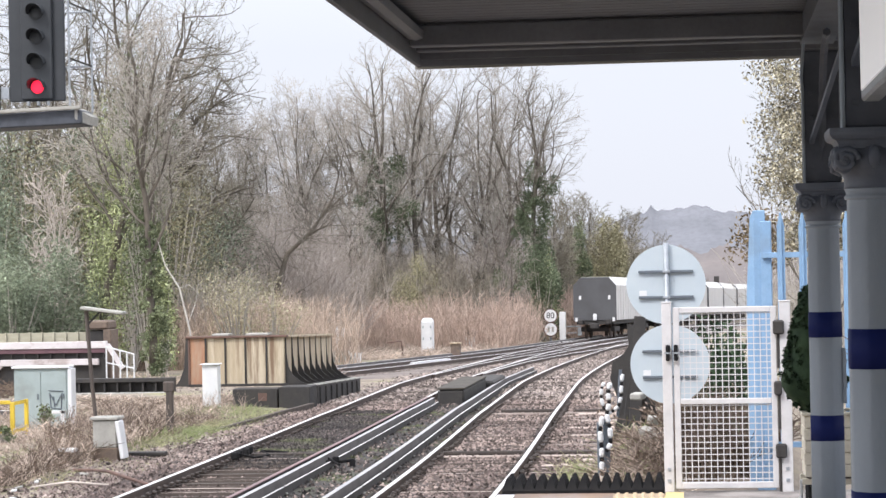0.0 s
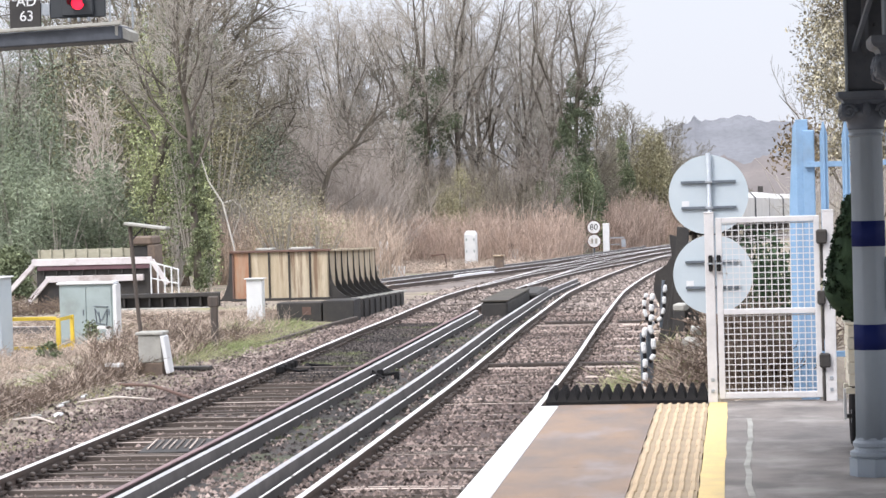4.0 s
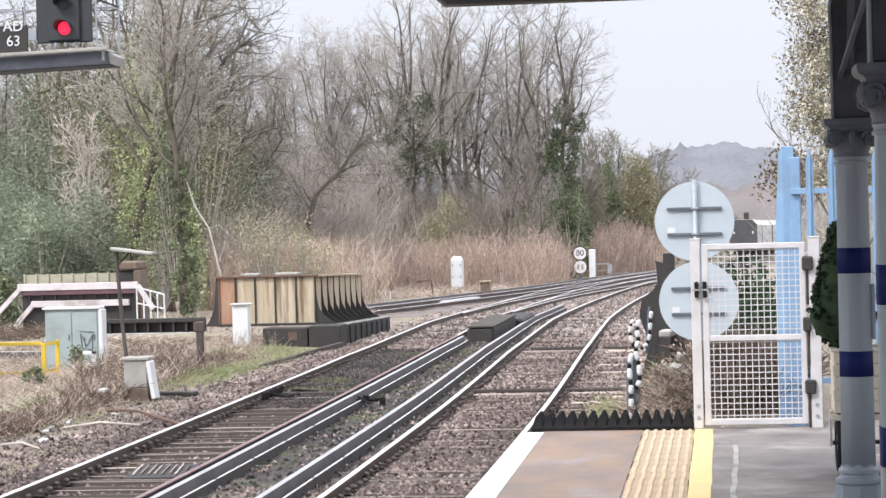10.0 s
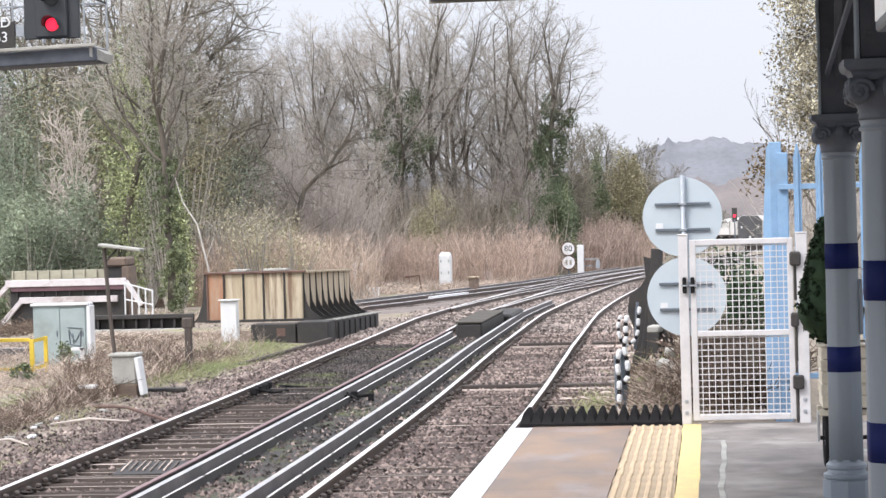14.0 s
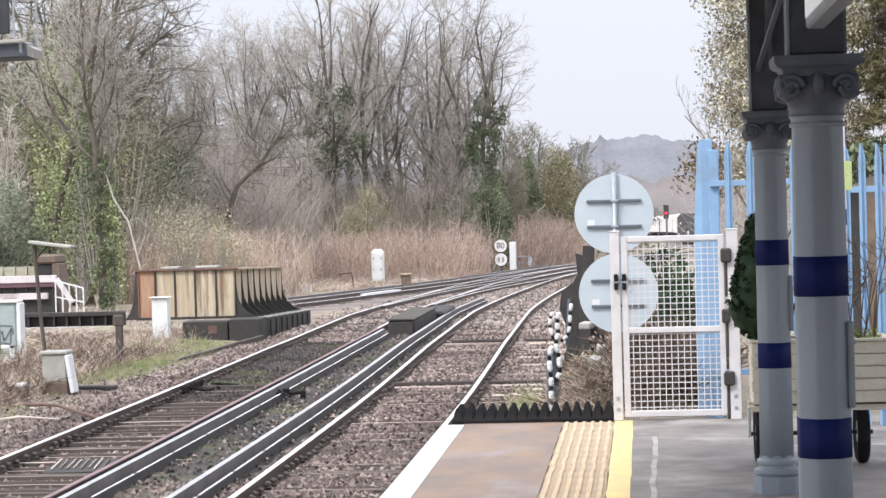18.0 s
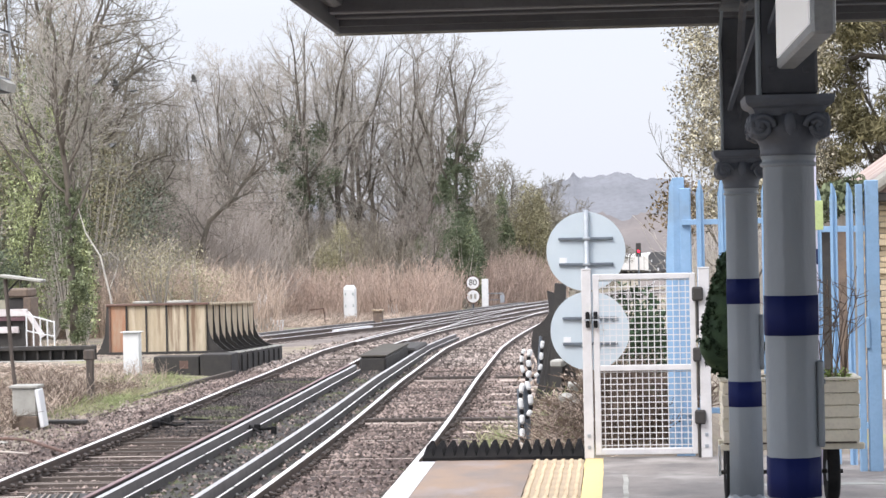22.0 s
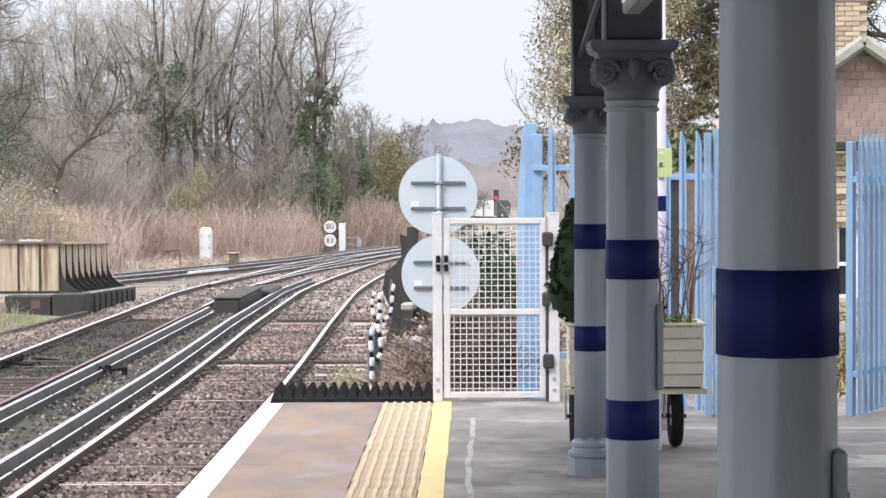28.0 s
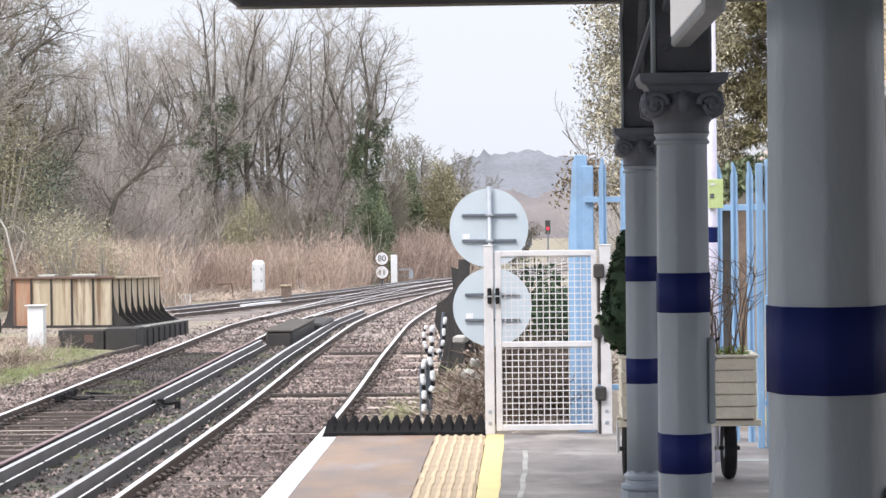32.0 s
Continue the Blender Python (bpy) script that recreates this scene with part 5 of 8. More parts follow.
def far_hill():
    g = Geo()
    n = 620
    for i in range(n + 1):
        u = -0.5 + i / n * 1.1
        y = 900.0
        h = 18 + 9 * math.exp(-((u - 0.0) / 0.06) ** 2) + 3.5 * math.exp(-abs(u + 0.019) / 0.002) + 3 * math.exp(-((u - 0.004) / 0.006) ** 2) + 2.5 * noise.noise((i * 0.06, 0, 0)) + 2.6 * noise.noise((i * 0.35, 5, 0)) + 1.6 * abs(noise.noise((i * 0.9, 9, 0)))
        g.v += [(u * y, y, -5), (u * y, y + 60, 14), (u * y, y + 90, h)]
    g.f = [q for i in range(n) for q in ((3 * i, 3 * i + 3, 3 * i + 4, 3 * i + 1), (3 * i + 1, 3 * i + 4, 3 * i + 5, 3 * i + 2))]
    solid("backdrop_hill", g, M_HILL, "far wooded hill with distance haze in its colour", "hill", kind="structure", smooth=True)
    g = Geo()
    for i in range(n + 1):
        u, y = -0.5 + i / n * 1.1, 640.0
        h = 7.5 + 2.5 * noise.noise((i * 0.16, 3, 0)) + 1.8 * abs(noise.noise((i * 0.5, 7, 0))) + 1.0 * abs(noise.noise((i * 1.4, 1, 0)))
        g.v += [(u * y, y, -6), (u * y, y + 15, 3), (u * y, y + 30, h)]
    g.f = [q for i in range(n) for q in ((3 * i, 3 * i + 3, 3 * i + 4, 3 * i + 1), (3 * i + 1, 3 * i + 4, 3 * i + 5, 3 * i + 2))]
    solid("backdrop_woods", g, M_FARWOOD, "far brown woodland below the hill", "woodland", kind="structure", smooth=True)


far_hill()


# ---- columns and canopy ----
def column(at, label, top_only=False):
    """Cast iron platform column with capital, bands and the ironwork above it."""
    c = thing("column", label, "column", at, group="canopy columns")
    r = 0.108 if at[1] > 6 else 0.111
    part("plinth", Geo().lathe([(0.155, 0), (0.155, 0.115), (0.14, 0.12)], n=8), M_COL, c)
    part("base_moulding", Geo().lathe([(0.14, 0.12), (0.15, 0.135), (0.15, 0.155), (0.125, 0.165), (0.122, 0.185), (0.132, 0.195), (0.132, 0.215), (0.115, 0.23), (0.112, 0.25)], n=28), M_COL, c, smooth=False)
    turn = math.atan2(-at[0], at[1]) + (math.pi / 8 if at[1] < 6 else 0.16 if at[1] < 12 else 0.0)
    part("shaft", Geo().octagon([(r + 0.002, 0.24), (r - 0.001, 0.8), (r - 0.003, 1.6), (r - 0.007, 2.24), (r - 0.007, 2.38 if at[1] < 6 else 2.25)], turn), M_COL, c, "eight-sided grey painted shaft", smooth=True)
    for z0, z1 in ((0.83 + c_shift(at), 0.995 + c_shift(at)), (1.5 + c_shift(at), 1.665 + c_shift(at))):
        part("painted_band", Geo().octagon([(r + 0.0005, z0), (r, z1)], turn), M_BLUE, c, "navy blue painted band", smooth=True)
    part("neck_ring", Geo().lathe([(r - 0.01, 2.222), (0.113, 2.226), (0.117, 2.234), (0.113, 2.242), (0.108, 2.246), (0.108, 2.256), (0.112, 2.26), (0.114, 2.266), (0.112, 2.272), (r - 0.01, 2.278)], n=32), M_COL, c, smooth=True)
    # capital and slab: canopy shade is painted into their grey
    cap = part("capital", Geo().lathe([(0.118, 2.27), (0.114, 2.285), (0.116, 2.31), (0.126, 2.33), (0.14, 2.345), (0.146, 2.37), (0.146, 2.44)], n=32), M_COLDARK, c, "cast capital with scrolls, shade in its colour", smooth=True)
    for k in range(4):
        m = pose(0, 0, 0, 0, 0, 90 * k)
        for sd in (-1, 1):
            pts = []
            for i in range(30):
                t = i / 29 * 2 * math.pi * 1.8
                q = 0.05 * (1 - 0.82 * i / 29)
                pts.append(m @ Vector((sd * (0.114 - q * math.cos(t)), -0.146 - 0.016 * i / 29, 2.385 + q * math.sin(t))))
            part("scroll", Geo().tube(pts, [0.015 - 0.005 * i / 29 for i in range(30)], 7), M_COLDARK, cap, "cast spiral scroll", smooth=True)
        boss = Geo().lathe([(0.004, -0.05), (0.02, -0.035), (0.026, 0.0), (0.02, 0.03), (0.006, 0.045)], n=10)
        boss.v = [tuple(m @ Vector((x, y * 0.7 - 0.15, z + 2.4))) for x, y, z in boss.v]
        part("leaf_boss", boss, M_COLDARK, cap, smooth=True)
        corner = Geo().lathe([(0.004, 2.328), (0.03, 2.34), (0.042, 2.37), (0.042, 2.41), (0.03, 2.435)], n=10)
        corner.v = [tuple(pose(0, 0, 0, 0, 0, 90 * k + 45) @ Vector((x, y - 0.176, z))) for x, y, z in corner.v]
        part("volute", corner, M_COLDARK, cap, "rounded corner volute", smooth=True)
    slab = [(0.15, 2.432), (0.153, 2.45), (0.162, 2.464), (0.18, 2.472), (0.19, 2.484), (0.193, 2.498), (0.193, 2.515)]
    slab = [(h * 0.94, z) for h, z in slab]
    sq = Geo()
    for h, z in slab:
        sq.v += [(-h, -h, z), (h, -h, z), (h, h, z), (-h, h, z)]
    sq.f = [(4 * a + b, 4 * a + (b + 1) % 4, 4 * a + 4 + (b + 1) % 4, 4 * a + 4 + b) for a in range(len(slab) - 1) for b in range(4)] + [(3, 2, 1, 0), tuple(4 * len(slab) - 4 + b for b in range(4))]
    part("abacus", sq, M_COLDARK, c, "square slab flaring outwards")
    part("head_post", Geo().box((0, 0, 2.945), (0.24, 0.24, 0.86), 0.012), M_IRON, c, "dark iron post over the capital")
    for z in (2.62, 2.78, 2.94, 3.1):
        for x in (-0.07, 0.07):
            part("rivet", Geo().box((x, -0.124, z), (0.026, 0.012, 0.026), 0.005), M_IRON, c)
    for sx, sy in ((0, 1), (0, -1)):
        pts = []
        for i in range(11):
            t = i / 10 * math.pi / 2
            d = 0.1 + 0.72 * (1 - math.cos(t))
            pts.append((sx * d, sy * d, 2.66 + 0.76 * math.sin(t)))
        part("bracket", Geo().tube(pts, 0.026, 6), M_IRON, c, "curved dark iron bracket")
        part("brace", Geo().tube([(-0.07, sy * 0.12, 2.78), (0.12, sy * 1.15, 3.44)], 0.02, 4), M_COLDARK, c, "straight grey strut")
    part("conduit", Geo().tube([(-0.122, -0.122, 2.515), (-0.122, -0.122, 3.1), (-0.127, -0.122, 3.2), (-0.11, -0.122, 3.42)], 0.011, 6), M_COL, c, "thin grey conduit")
    part("access_plate", Geo().box((0.112, -0.03, 1.24), (0.028, 0.06, 0.36), 0.01).box((0.128, -0.03, 1.33), (0.01, 0.02, 0.02), 0.004), M_COL, c, "narrow bolted access plate")
    up = 0.12 if at[1] < 6 else 0.0 if at[1] < 12 else -0.025
    for o in c.children:
        if up and o.name.split(".")[0] not in ("plinth", "base_moulding", "shaft", "painted_band", "access_plate"):
            o.location.z += up
    return c


def c_shift(at):
    return 0.1 if at[1] < 6 else 0.025 if at[1] < 12 else -0.01


column((0.655, 4.35, 0.0), "grey cast iron canopy column with navy bands")
column((0.739, 9.5, 0.0), "grey cast iron canopy column with navy bands and scrolled capital")
column((0.845, 14.9, 0.0), "grey cast iron canopy column near the platform end")


def canopy():
    c = thing("canopy", "dark boarded platform canopy with riveted edge", "canopy", kind="structure")
    X0, X1, Y1, ZB = -1.9, 5.3, 15.7, 3.4
    part("end_fascia", Geo().span(X0, X1, Y1 - 0.03, Y1, ZB, ZB + 0.2, 0.004).span(X0, X1, Y1 - 0.07, Y1 - 0.03, ZB + 0.045, ZB + 0.2), M_FASCIA, c, "dark painted end board")
    part("drip_edge", Geo().span(X0 - 0.01, X1, Y1 - 0.012, Y1 + 0.015, ZB - 0.014, ZB + 0.012), M_CONCRETE, c, "pale weathered drip edge")
    part("side_fascia", Geo().span(X0, X0 + 0.035, -13, Y1 - 0.075, ZB, ZB + 0.2, 0.004), M_FASCIA, c, "dark painted side board")
    part("gutter", Geo().sweep([(-0.06, 0.0), (-0.05, -0.05), (0.0, -0.065), (0.05, -0.05), (0.06, 0.0), (0.05, 0.0), (0.0, -0.05), (-0.05, 0.0)], [(X0 + 0.1, y, ZB + 0.16) for y in (-13, 0, Y1 - 0.1)]), M_FASCIA, c)
    stud = Geo().lathe([(0.011, 0), (0.011, 0.006), (0.005, 0.011)], n=8)
    stud.v = [(-z, x, y) for x, y, z in stud.v]
    me = stud.mesh("rivet", M_SOOTSHADE)
    for k in range(24):
        o = new("rivet", me)
        o.parent, o.location = c, (X0 - 0.001, 9.0 + k * 0.28, ZB + 0.028)
    board = Geo().box((0, 0, 0), (X1 - X0 - 0.06, 0.142, 0.02), 0.004).mesh("soffit_board", M_CANOPY)
    y = 4.0
    while y < Y1 - 0.16:
        o = new("soffit_board", board)
        o.parent, o.location = c, ((X0 + X1) / 2, y, ZB + 0.225)
        y += 0.148
    part("far_soffit", Geo().span(X0, X1, -13, 3.92, ZB + 0.21, ZB + 0.24), M_CANOPY, c)
    part("roof", Geo().add([(X0 - 0.05, -13, ZB + 0.26), (X1, -13, ZB + 0.9), (X1, Y1 + 0.05, ZB + 0.9), (X0 - 0.05, Y1 + 0.05, ZB + 0.26), (X0 - 0.05, -13, ZB + 0.24), (X1, -13, ZB + 0.24), (X1, Y1 + 0.05, ZB + 0.24), (X0 - 0.05, Y1 + 0.05, ZB + 0.24)],
                           [(0, 1, 2, 3), (7, 6, 5, 4), (0, 4, 5, 1), (1, 5, 6, 2), (2, 6, 7, 3), (3, 7, 4, 0)]), M_SOOTSHADE, c, "dark sheeted roof")
    for yb in (15.25, 14.9, 9.5, 4.35):
        part("cross_beam", Geo().span(X0 + 0.06, X1, yb - 0.06, yb + 0.06, ZB + 0.06, ZB + 0.2, 0.008), M_FASCIA if yb < 15 else M_CANOPY, c, "dark cross beam")
    part("long_beam", Geo().add([(0.56, -13, 3.44), (0.78, -13, 3.44), (0.96, 15.3, 3.44), (0.74, 15.3, 3.44), (0.56, -13, 3.6), (0.78, -13, 3.6), (0.96, 15.3, 3.6), (0.74, 15.3, 3.6)],
                                [(3, 2, 1, 0), (4, 5, 6, 7), (0, 1, 5, 4), (1, 2, 6, 5), (2, 3, 7, 6), (3, 0, 4, 7)]), M_IRON, c, "dark beam along the columns")
    return c


canopy()
# added out of view to keep light off the columns' right sides
tagged(part("wall_station", Geo().span(6.2, 6.6, -14, 3.0, -0.5, 4.4), M_HBRICK), "unseen plain brick wall, added to shade the columns", "wall", kind="structure")


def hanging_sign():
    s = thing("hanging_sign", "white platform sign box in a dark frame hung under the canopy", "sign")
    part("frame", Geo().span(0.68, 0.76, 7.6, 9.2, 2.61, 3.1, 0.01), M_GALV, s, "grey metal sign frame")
    # both faces carry a little added glow
    part("face", Geo().span(0.674, 0.68, 7.66, 9.14, 2.65, 3.06), M_SIGNGLOW, s, "white sign face")
    part("face", Geo().span(0.76, 0.766, 7.66, 9.14, 2.65, 3.06), M_SIGNGLOW, s, "white sign face")
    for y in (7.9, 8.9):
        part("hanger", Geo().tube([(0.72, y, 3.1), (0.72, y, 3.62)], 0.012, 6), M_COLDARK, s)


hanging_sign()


# ---- platform end: gate, guard, signs, chain ----
def gate():
    g = thing("platform_gate", "off-white steel gate with square wire mesh, closed", "gate", (0, 19.9, 0))
    for x0, x1, z0, z1 in ((-0.285, -0.2, 0.0, 1.655), (0.735, 0.83, -0.3, 1.65)):
        p = part("post", Geo().span(x0, x1, -0.04, 0.04, z0, z1, 0.006), M_GATE, g, "square off-white post")
        part("post_cap", Geo().span(x0 - 0.004, x1 + 0.004, -0.044, 0.044, z1, z1 + 0.012, 0.004), M_GATE, p)
        for zz in (0.1, 0.2):
            part("bolt", Geo().box(((x0 + x1) / 2, -0.044, zz), (0.03, 0.01, 0.03), 0.004), M_GALV, p)
    X0, X1, Z0, Z1 = -0.187, 0.708, 0.03, 1.615
    for nm, sp in (("stile", (X0, X0 + 0.055, Z0, Z1)), ("stile", (X1 - 0.05, X1, Z0, Z1)), ("rail", (X0 + 0.055, X1 - 0.05, Z0, Z0 + 0.055)), ("rail", (X0 + 0.055, X1 - 0.05, Z1 - 0.05, Z1)), ("rail", (X0 + 0.055, X1 - 0.05, 0.765, 0.815))):
        part(nm, Geo().span(sp[0], sp[1], -0.025, 0.025, sp[2], sp[3], 0.005), M_GATE, g)
    v = Geo().span(-0.004, 0.004, -0.006, 0.002, Z0 + 0.05, Z1 - 0.045).mesh("wire", M_GATE)
    h = Geo().span(X0 + 0.05, X1 - 0.045, -0.002, 0.006, -0.004, 0.004).mesh("wire", M_GATE)
    for k in range(14):
        o = new("wire", v)
        o.parent, o.location = g, (X0 + 0.055 + 0.0555 * (k + 0.6), 0, 0)
    for k in range(29):
        z = Z0 + 0.055 + 0.0535 * (k + 0.5)
        if abs(z - 0.79) > 0.03 and z < Z1 - 0.05:
            o = new("wire", h)
            o.parent, o.location = g, (0, 0, z)
    for z, hx, hw in ((1.43, 0.725, 0.095), (0.9, 0.712, 0.07), (0.355, 0.73, 0.095)):
        part("hinge", Geo().span(hx - hw / 2, hx + hw / 2, -0.085, -0.026, z - 0.062, z + 0.062, 0.014), M_SOOTSHADE, g, "dark self-closing hinge box")
        part("hinge_rod", Geo().tube([(0.722, -0.03, z - 0.36), (0.722, -0.03, z - 0.06)], 0.013, 8), M_SOOTSHADE, g, "dark hinge rod")
    for x in (-0.236, -0.166):
        lt = part("latch", Geo().span(x - 0.018, x + 0.018, -0.075, -0.03, 1.15, 1.29, 0.008), M_BLACK, g, "black latch plate")
        part("keeper", Geo().span(x - 0.03, x + 0.03, -0.084, -0.075, 1.212, 1.226), M_GALV, lt, "bright bolt across the plate")


gate()


def trespass_guard():
    t = thing("trespass_guard", "black rubber anti-trespass panel with pointed ridges", "guard", (0, 20.0, 0))
    part("base", Geo().span(-1.72, -0.29, -0.08, 0.55, -0.05, 0.03, 0.008), M_BLACK, t)
    me = Geo().add([(-0.0475, -0.055, 0), (0.0475, -0.055, 0), (0.0475, 0.055, 0), (-0.0475, 0.055, 0), (-0.013, -0.012, 0.1), (0.013, -0.012, 0.1), (0.013, 0.012, 0.1), (-0.013, 0.012, 0.1)],
                   [(0, 1, 5, 4), (1, 2, 6, 5), (2, 3, 7, 6), (3, 0, 4, 7), (4, 5, 6, 7), (3, 2, 1, 0)]).mesh("spike", M_BLACK)
    for j in range(5):
        for k in range(15):
            o = new("spike", me)
            o.parent, o.location = t, (-1.67 + k * 0.095, -0.02 + j * 0.12, 0.025)
    for x in (-1.6, -0.9, -0.4):
        part("support", Geo().span(x - 0.05, x + 0.05, 0.1, 0.4, -1.0, -0.03), M_WOODPOST, t)


trespass_guard()


def disc_signs():
    s = thing("speed_sign", "two round grey sign backs on one pole, seen from behind", "sign", (-0.25, 21.2, 0))
    part("pole", Geo().tube([(0.0, 0, -1.2), (0.0, 0, 2.2)], 0.024, 10), M_GALV, s, "galvanised pole", smooth=True)
    for cx, cz in ((-0.005, 1.81), (0.018, 1.065)):
        d = part("disc", Geo().add([(cx + 0.37 * math.cos(2 * math.pi * k / 56), yy, cz + 0.37 * math.sin(2 * math.pi * k / 56)) for yy in (0.035, 0.05) for k in range(56)],
                                   [tuple(range(56))[::-1], tuple(range(56, 112))] + [(k, (k + 1) % 56, 56 + (k + 1) % 56, 56 + k) for k in range(56)]), M_SIGNBACK, s, "pale blue-grey round sign back")
        for dz in (0.12, -0.12):
            part("rail", Geo().span(cx - 0.255, cx + 0.255, 0.008, 0.034, cz + dz - 0.013, cz + dz + 0.013, 0.003), M_STEELDARK, d, "dark mounting rail")
            part("clip", Geo().span(-0.035, 0.035, -0.03, 0.01, cz + dz - 0.012, cz + dz + 0.012, 0.003), M_GALV, d)
        part("sticker", Geo().span(cx - 0.25, cx - 0.18, 0.029, 0.0345, cz - 0.105, cz - 0.055), M_WHITEPAINT, d, "white sticker")


disc_signs()


def chain():
    """Black and white plastic chain hung between thin posts down the ramp."""
    c = thing("barrier_chain", "black and white plastic chain hung on thin grey posts", "chain")
    for x0, z0, x1, z1, r in ((-0.925, -0.6, -0.93, 0.5, 0.02), (-0.845, -0.6, -0.86, 0.53, 0.034), (-0.745, 0.55, -0.71, 1.0, 0.016)):
        part("post", Geo().tube([(x0, 21.68, z0), (x1, 21.68, z1)], r, 8), M_STEELDARK, c, "thin dark grey post")
    runs = [[(-0.89, 0.56), (-0.915, 0.42), (-0.9, 0.26), (-0.905, 0.0), (-0.91, -0.3)], [(-0.81, 0.88), (-0.83, 0.78), (-0.82, 0.68), (-0.85, 0.58), (-0.82, 0.45), (-0.815, 0.3), (-0.86, 0.22)],
            [(-0.69, 0.96), (-0.705, 0.85), (-0.71, 0.74), (-0.735, 0.65), (-0.8, 0.6), (-0.86, 0.57)], [(-0.87, 0.88), (-0.895, 0.82), (-0.9, 0.73), (-0.87, 0.62)]]
    for n, run in enumerate(runs):
        pts = [Vector((x, 21.6 + 0.02 * n, z)) for x, z in run]
        bold = 1.0 if n < 2 else 0.75
        for a, b in zip(pts, pts[1:]):
            k = max(1, round((b - a).length / (0.155 * bold)))
            for i in range(k):
                p, q, e = a.lerp(b, i / k), a.lerp(b, (i + 0.66) / k), a.lerp(b, (i + 1) / k)
                part("link", Geo().tube([p, p.lerp(q, 0.2), p.lerp(q, 0.8), q], [0.014 * bold, 0.027 * bold, 0.026 * bold, 0.013 * bold], 8), M_WHITEPAINT, c, "thick white link")
                part("link", Geo().tube([q, q.lerp(e, 0.5), e], [0.014 * bold, 0.023 * bold, 0.014 * bold], 7), M_BLACK, c, "short black link")


chain()


def ramp_clutter():
    d = thing("curved_sheet", "dark curved rubber sheet standing on the ramp edge", "sheet")
    part("sheet", Geo().plate([(-0.74, 1.36), (-0.72, 1.12), (-0.78, 1.03), (-0.9, 0.95), (-0.93, 0.75), (-0.84, 0.5), (-0.8, -0.7), (-0.4, -0.7), (-0.42, 0.5), (-0.5, 0.93), (-0.55, 1.3)], Matrix.Translation((0, 25.0, 0)), 0.03), M_SOOTSHADE, d)
    t = thing("leaning_board", "dark stained timber boards leaning at the ramp edge", "boards", (-0.75, 24.6, 0))
    for k, (x, h, lean) in enumerate(((0.1, 1.45, 4), (0.02, 1.2, 10), (-0.08, 0.95, 16), (0.2, 0.9, -6))):
        part("board", Geo().box((x, 0.05 * k, h / 2 - 0.3), (0.13, 0.03, h + 0.6), 0.006, pose(0, 0, 0, 0, lean, 0)), M_SOOTSHADE, t)
    g = random.Random(8)
    for i in range(12):
        w, d, h = g.uniform(0.09, 0.2), g.uniform(0.1, 0.18), g.uniform(0.06, 0.14)
        x, y = g.uniform(-0.6, -0.2), g.uniform(22.2, 23.8)
        b = solid("rubble_block", Geo().box((0, 0, 0), (w, d, h), 0.012), M_CONCRETE, "broken pale concrete block on the ramp", "rubble", group="rubble on the ramp")
        b.matrix_basis = pose(x, y, gz(x, y) + h * 0.4 + (0.16 if i > 5 else 0) + (0.3 if i > 8 else 0), g.uniform(-12, 12), g.uniform(-12, 12), g.uniform(0, 90))
    stems("dead_brambles", 1500, (-0.9, -0.1, 21, 25.2), 0.16, 0.1, 0.006, M_BRAMBLE, "short dead brambles on the heap of rubble", "brambles", 27, branch=2)
    stems("grass_tufts", 900, (-0.95, -0.1, 21, 24.5), 0.1, 0.05, 0.006, M_GRASS, "green tufts on the heap of rubble", "grass", 28)
    stems("dry_weeds", 1900, (-0.9, -0.1, 20.7, 25.5), 0.17, 0.08, 0.005, M_SCRUB2, "dry weeds and dead grass on the ramp behind the gate", "weeds", 21, branch=1)
    stems("dry_weeds", 2000, (-1.95, -0.2, 23.5, 33), 0.36, 0.1, 0.006, M_GRASS, "green weeds beside the track past the platform end", "weeds", 22, branch=1)
    o = new("bramble_bush", leaf_mesh("bramble_bush", [((-0.5 + 0.25 * math.sin(k), 24.2 + k * 0.25, 0.1 + 0.12 * (k % 3)), (0.4, 0.3, 0.3)) for k in range(7)], 200, 0.03, M_SCRUB2, 5))
    tagged(o, "brown dead bramble bush on the ramp", "bush")
    stems("dead_brambles", 1100, (-0.05, 0.6, 21.0, 23.5), 0.6, 0.16, 0.008, M_BRAMBLE, "tangle of dead brambles behind the mesh gate", "brambles", 23, branch=5)
    o = new("bramble_bush", leaf_mesh("bramble_bush", [((0.05 + 0.1 * k, 21.6 + 0.3 * (k % 3), 0.15 + 0.22 * (k % 2)), (0.14, 0.3, 0.2)) for k in range(6)], 130, 0.04, M_IVYDARK, 9))
    tagged(o, "low dark bramble leaves behind the mesh gate", "bush")
    for i in range(7):
        b = solid("litter_scrap", Geo().box((0, 0, 0), (g.uniform(0.04, 0.1), g.uniform(0.03, 0.06), 0.02), 0.005), M_WHITEPAINT if i % 2 else M_CONCRETE, "pale scrap of litter at the foot of the gate", "litter", group="litter under the gate")
        b.matrix_basis = pose(g.uniform(0.25, 0.9), g.uniform(20.02, 20.25), gz(0.5, 20.15) + 0.03, 0, 0, g.uniform(0, 180))
    stems("leaf_litter", 260, (-0.1, 0.9, 20.05, 20.3), 0.07, 0.04, 0.006, M_SCRUB2, "dead leaves and litter at the foot of the gate", "litter", 24, branch=1)
    o = new("bramble_bush", leaf_mesh("bramble_bush", [((0.3 + 0.2 * math.sin(k * 2), 24.5 + k * 0.4, 0.5 + 0.2 * (k % 3)), (0.4, 0.4, 0.55)) for k in range(6)], 300, 0.05, M_TOPIARY, 6))
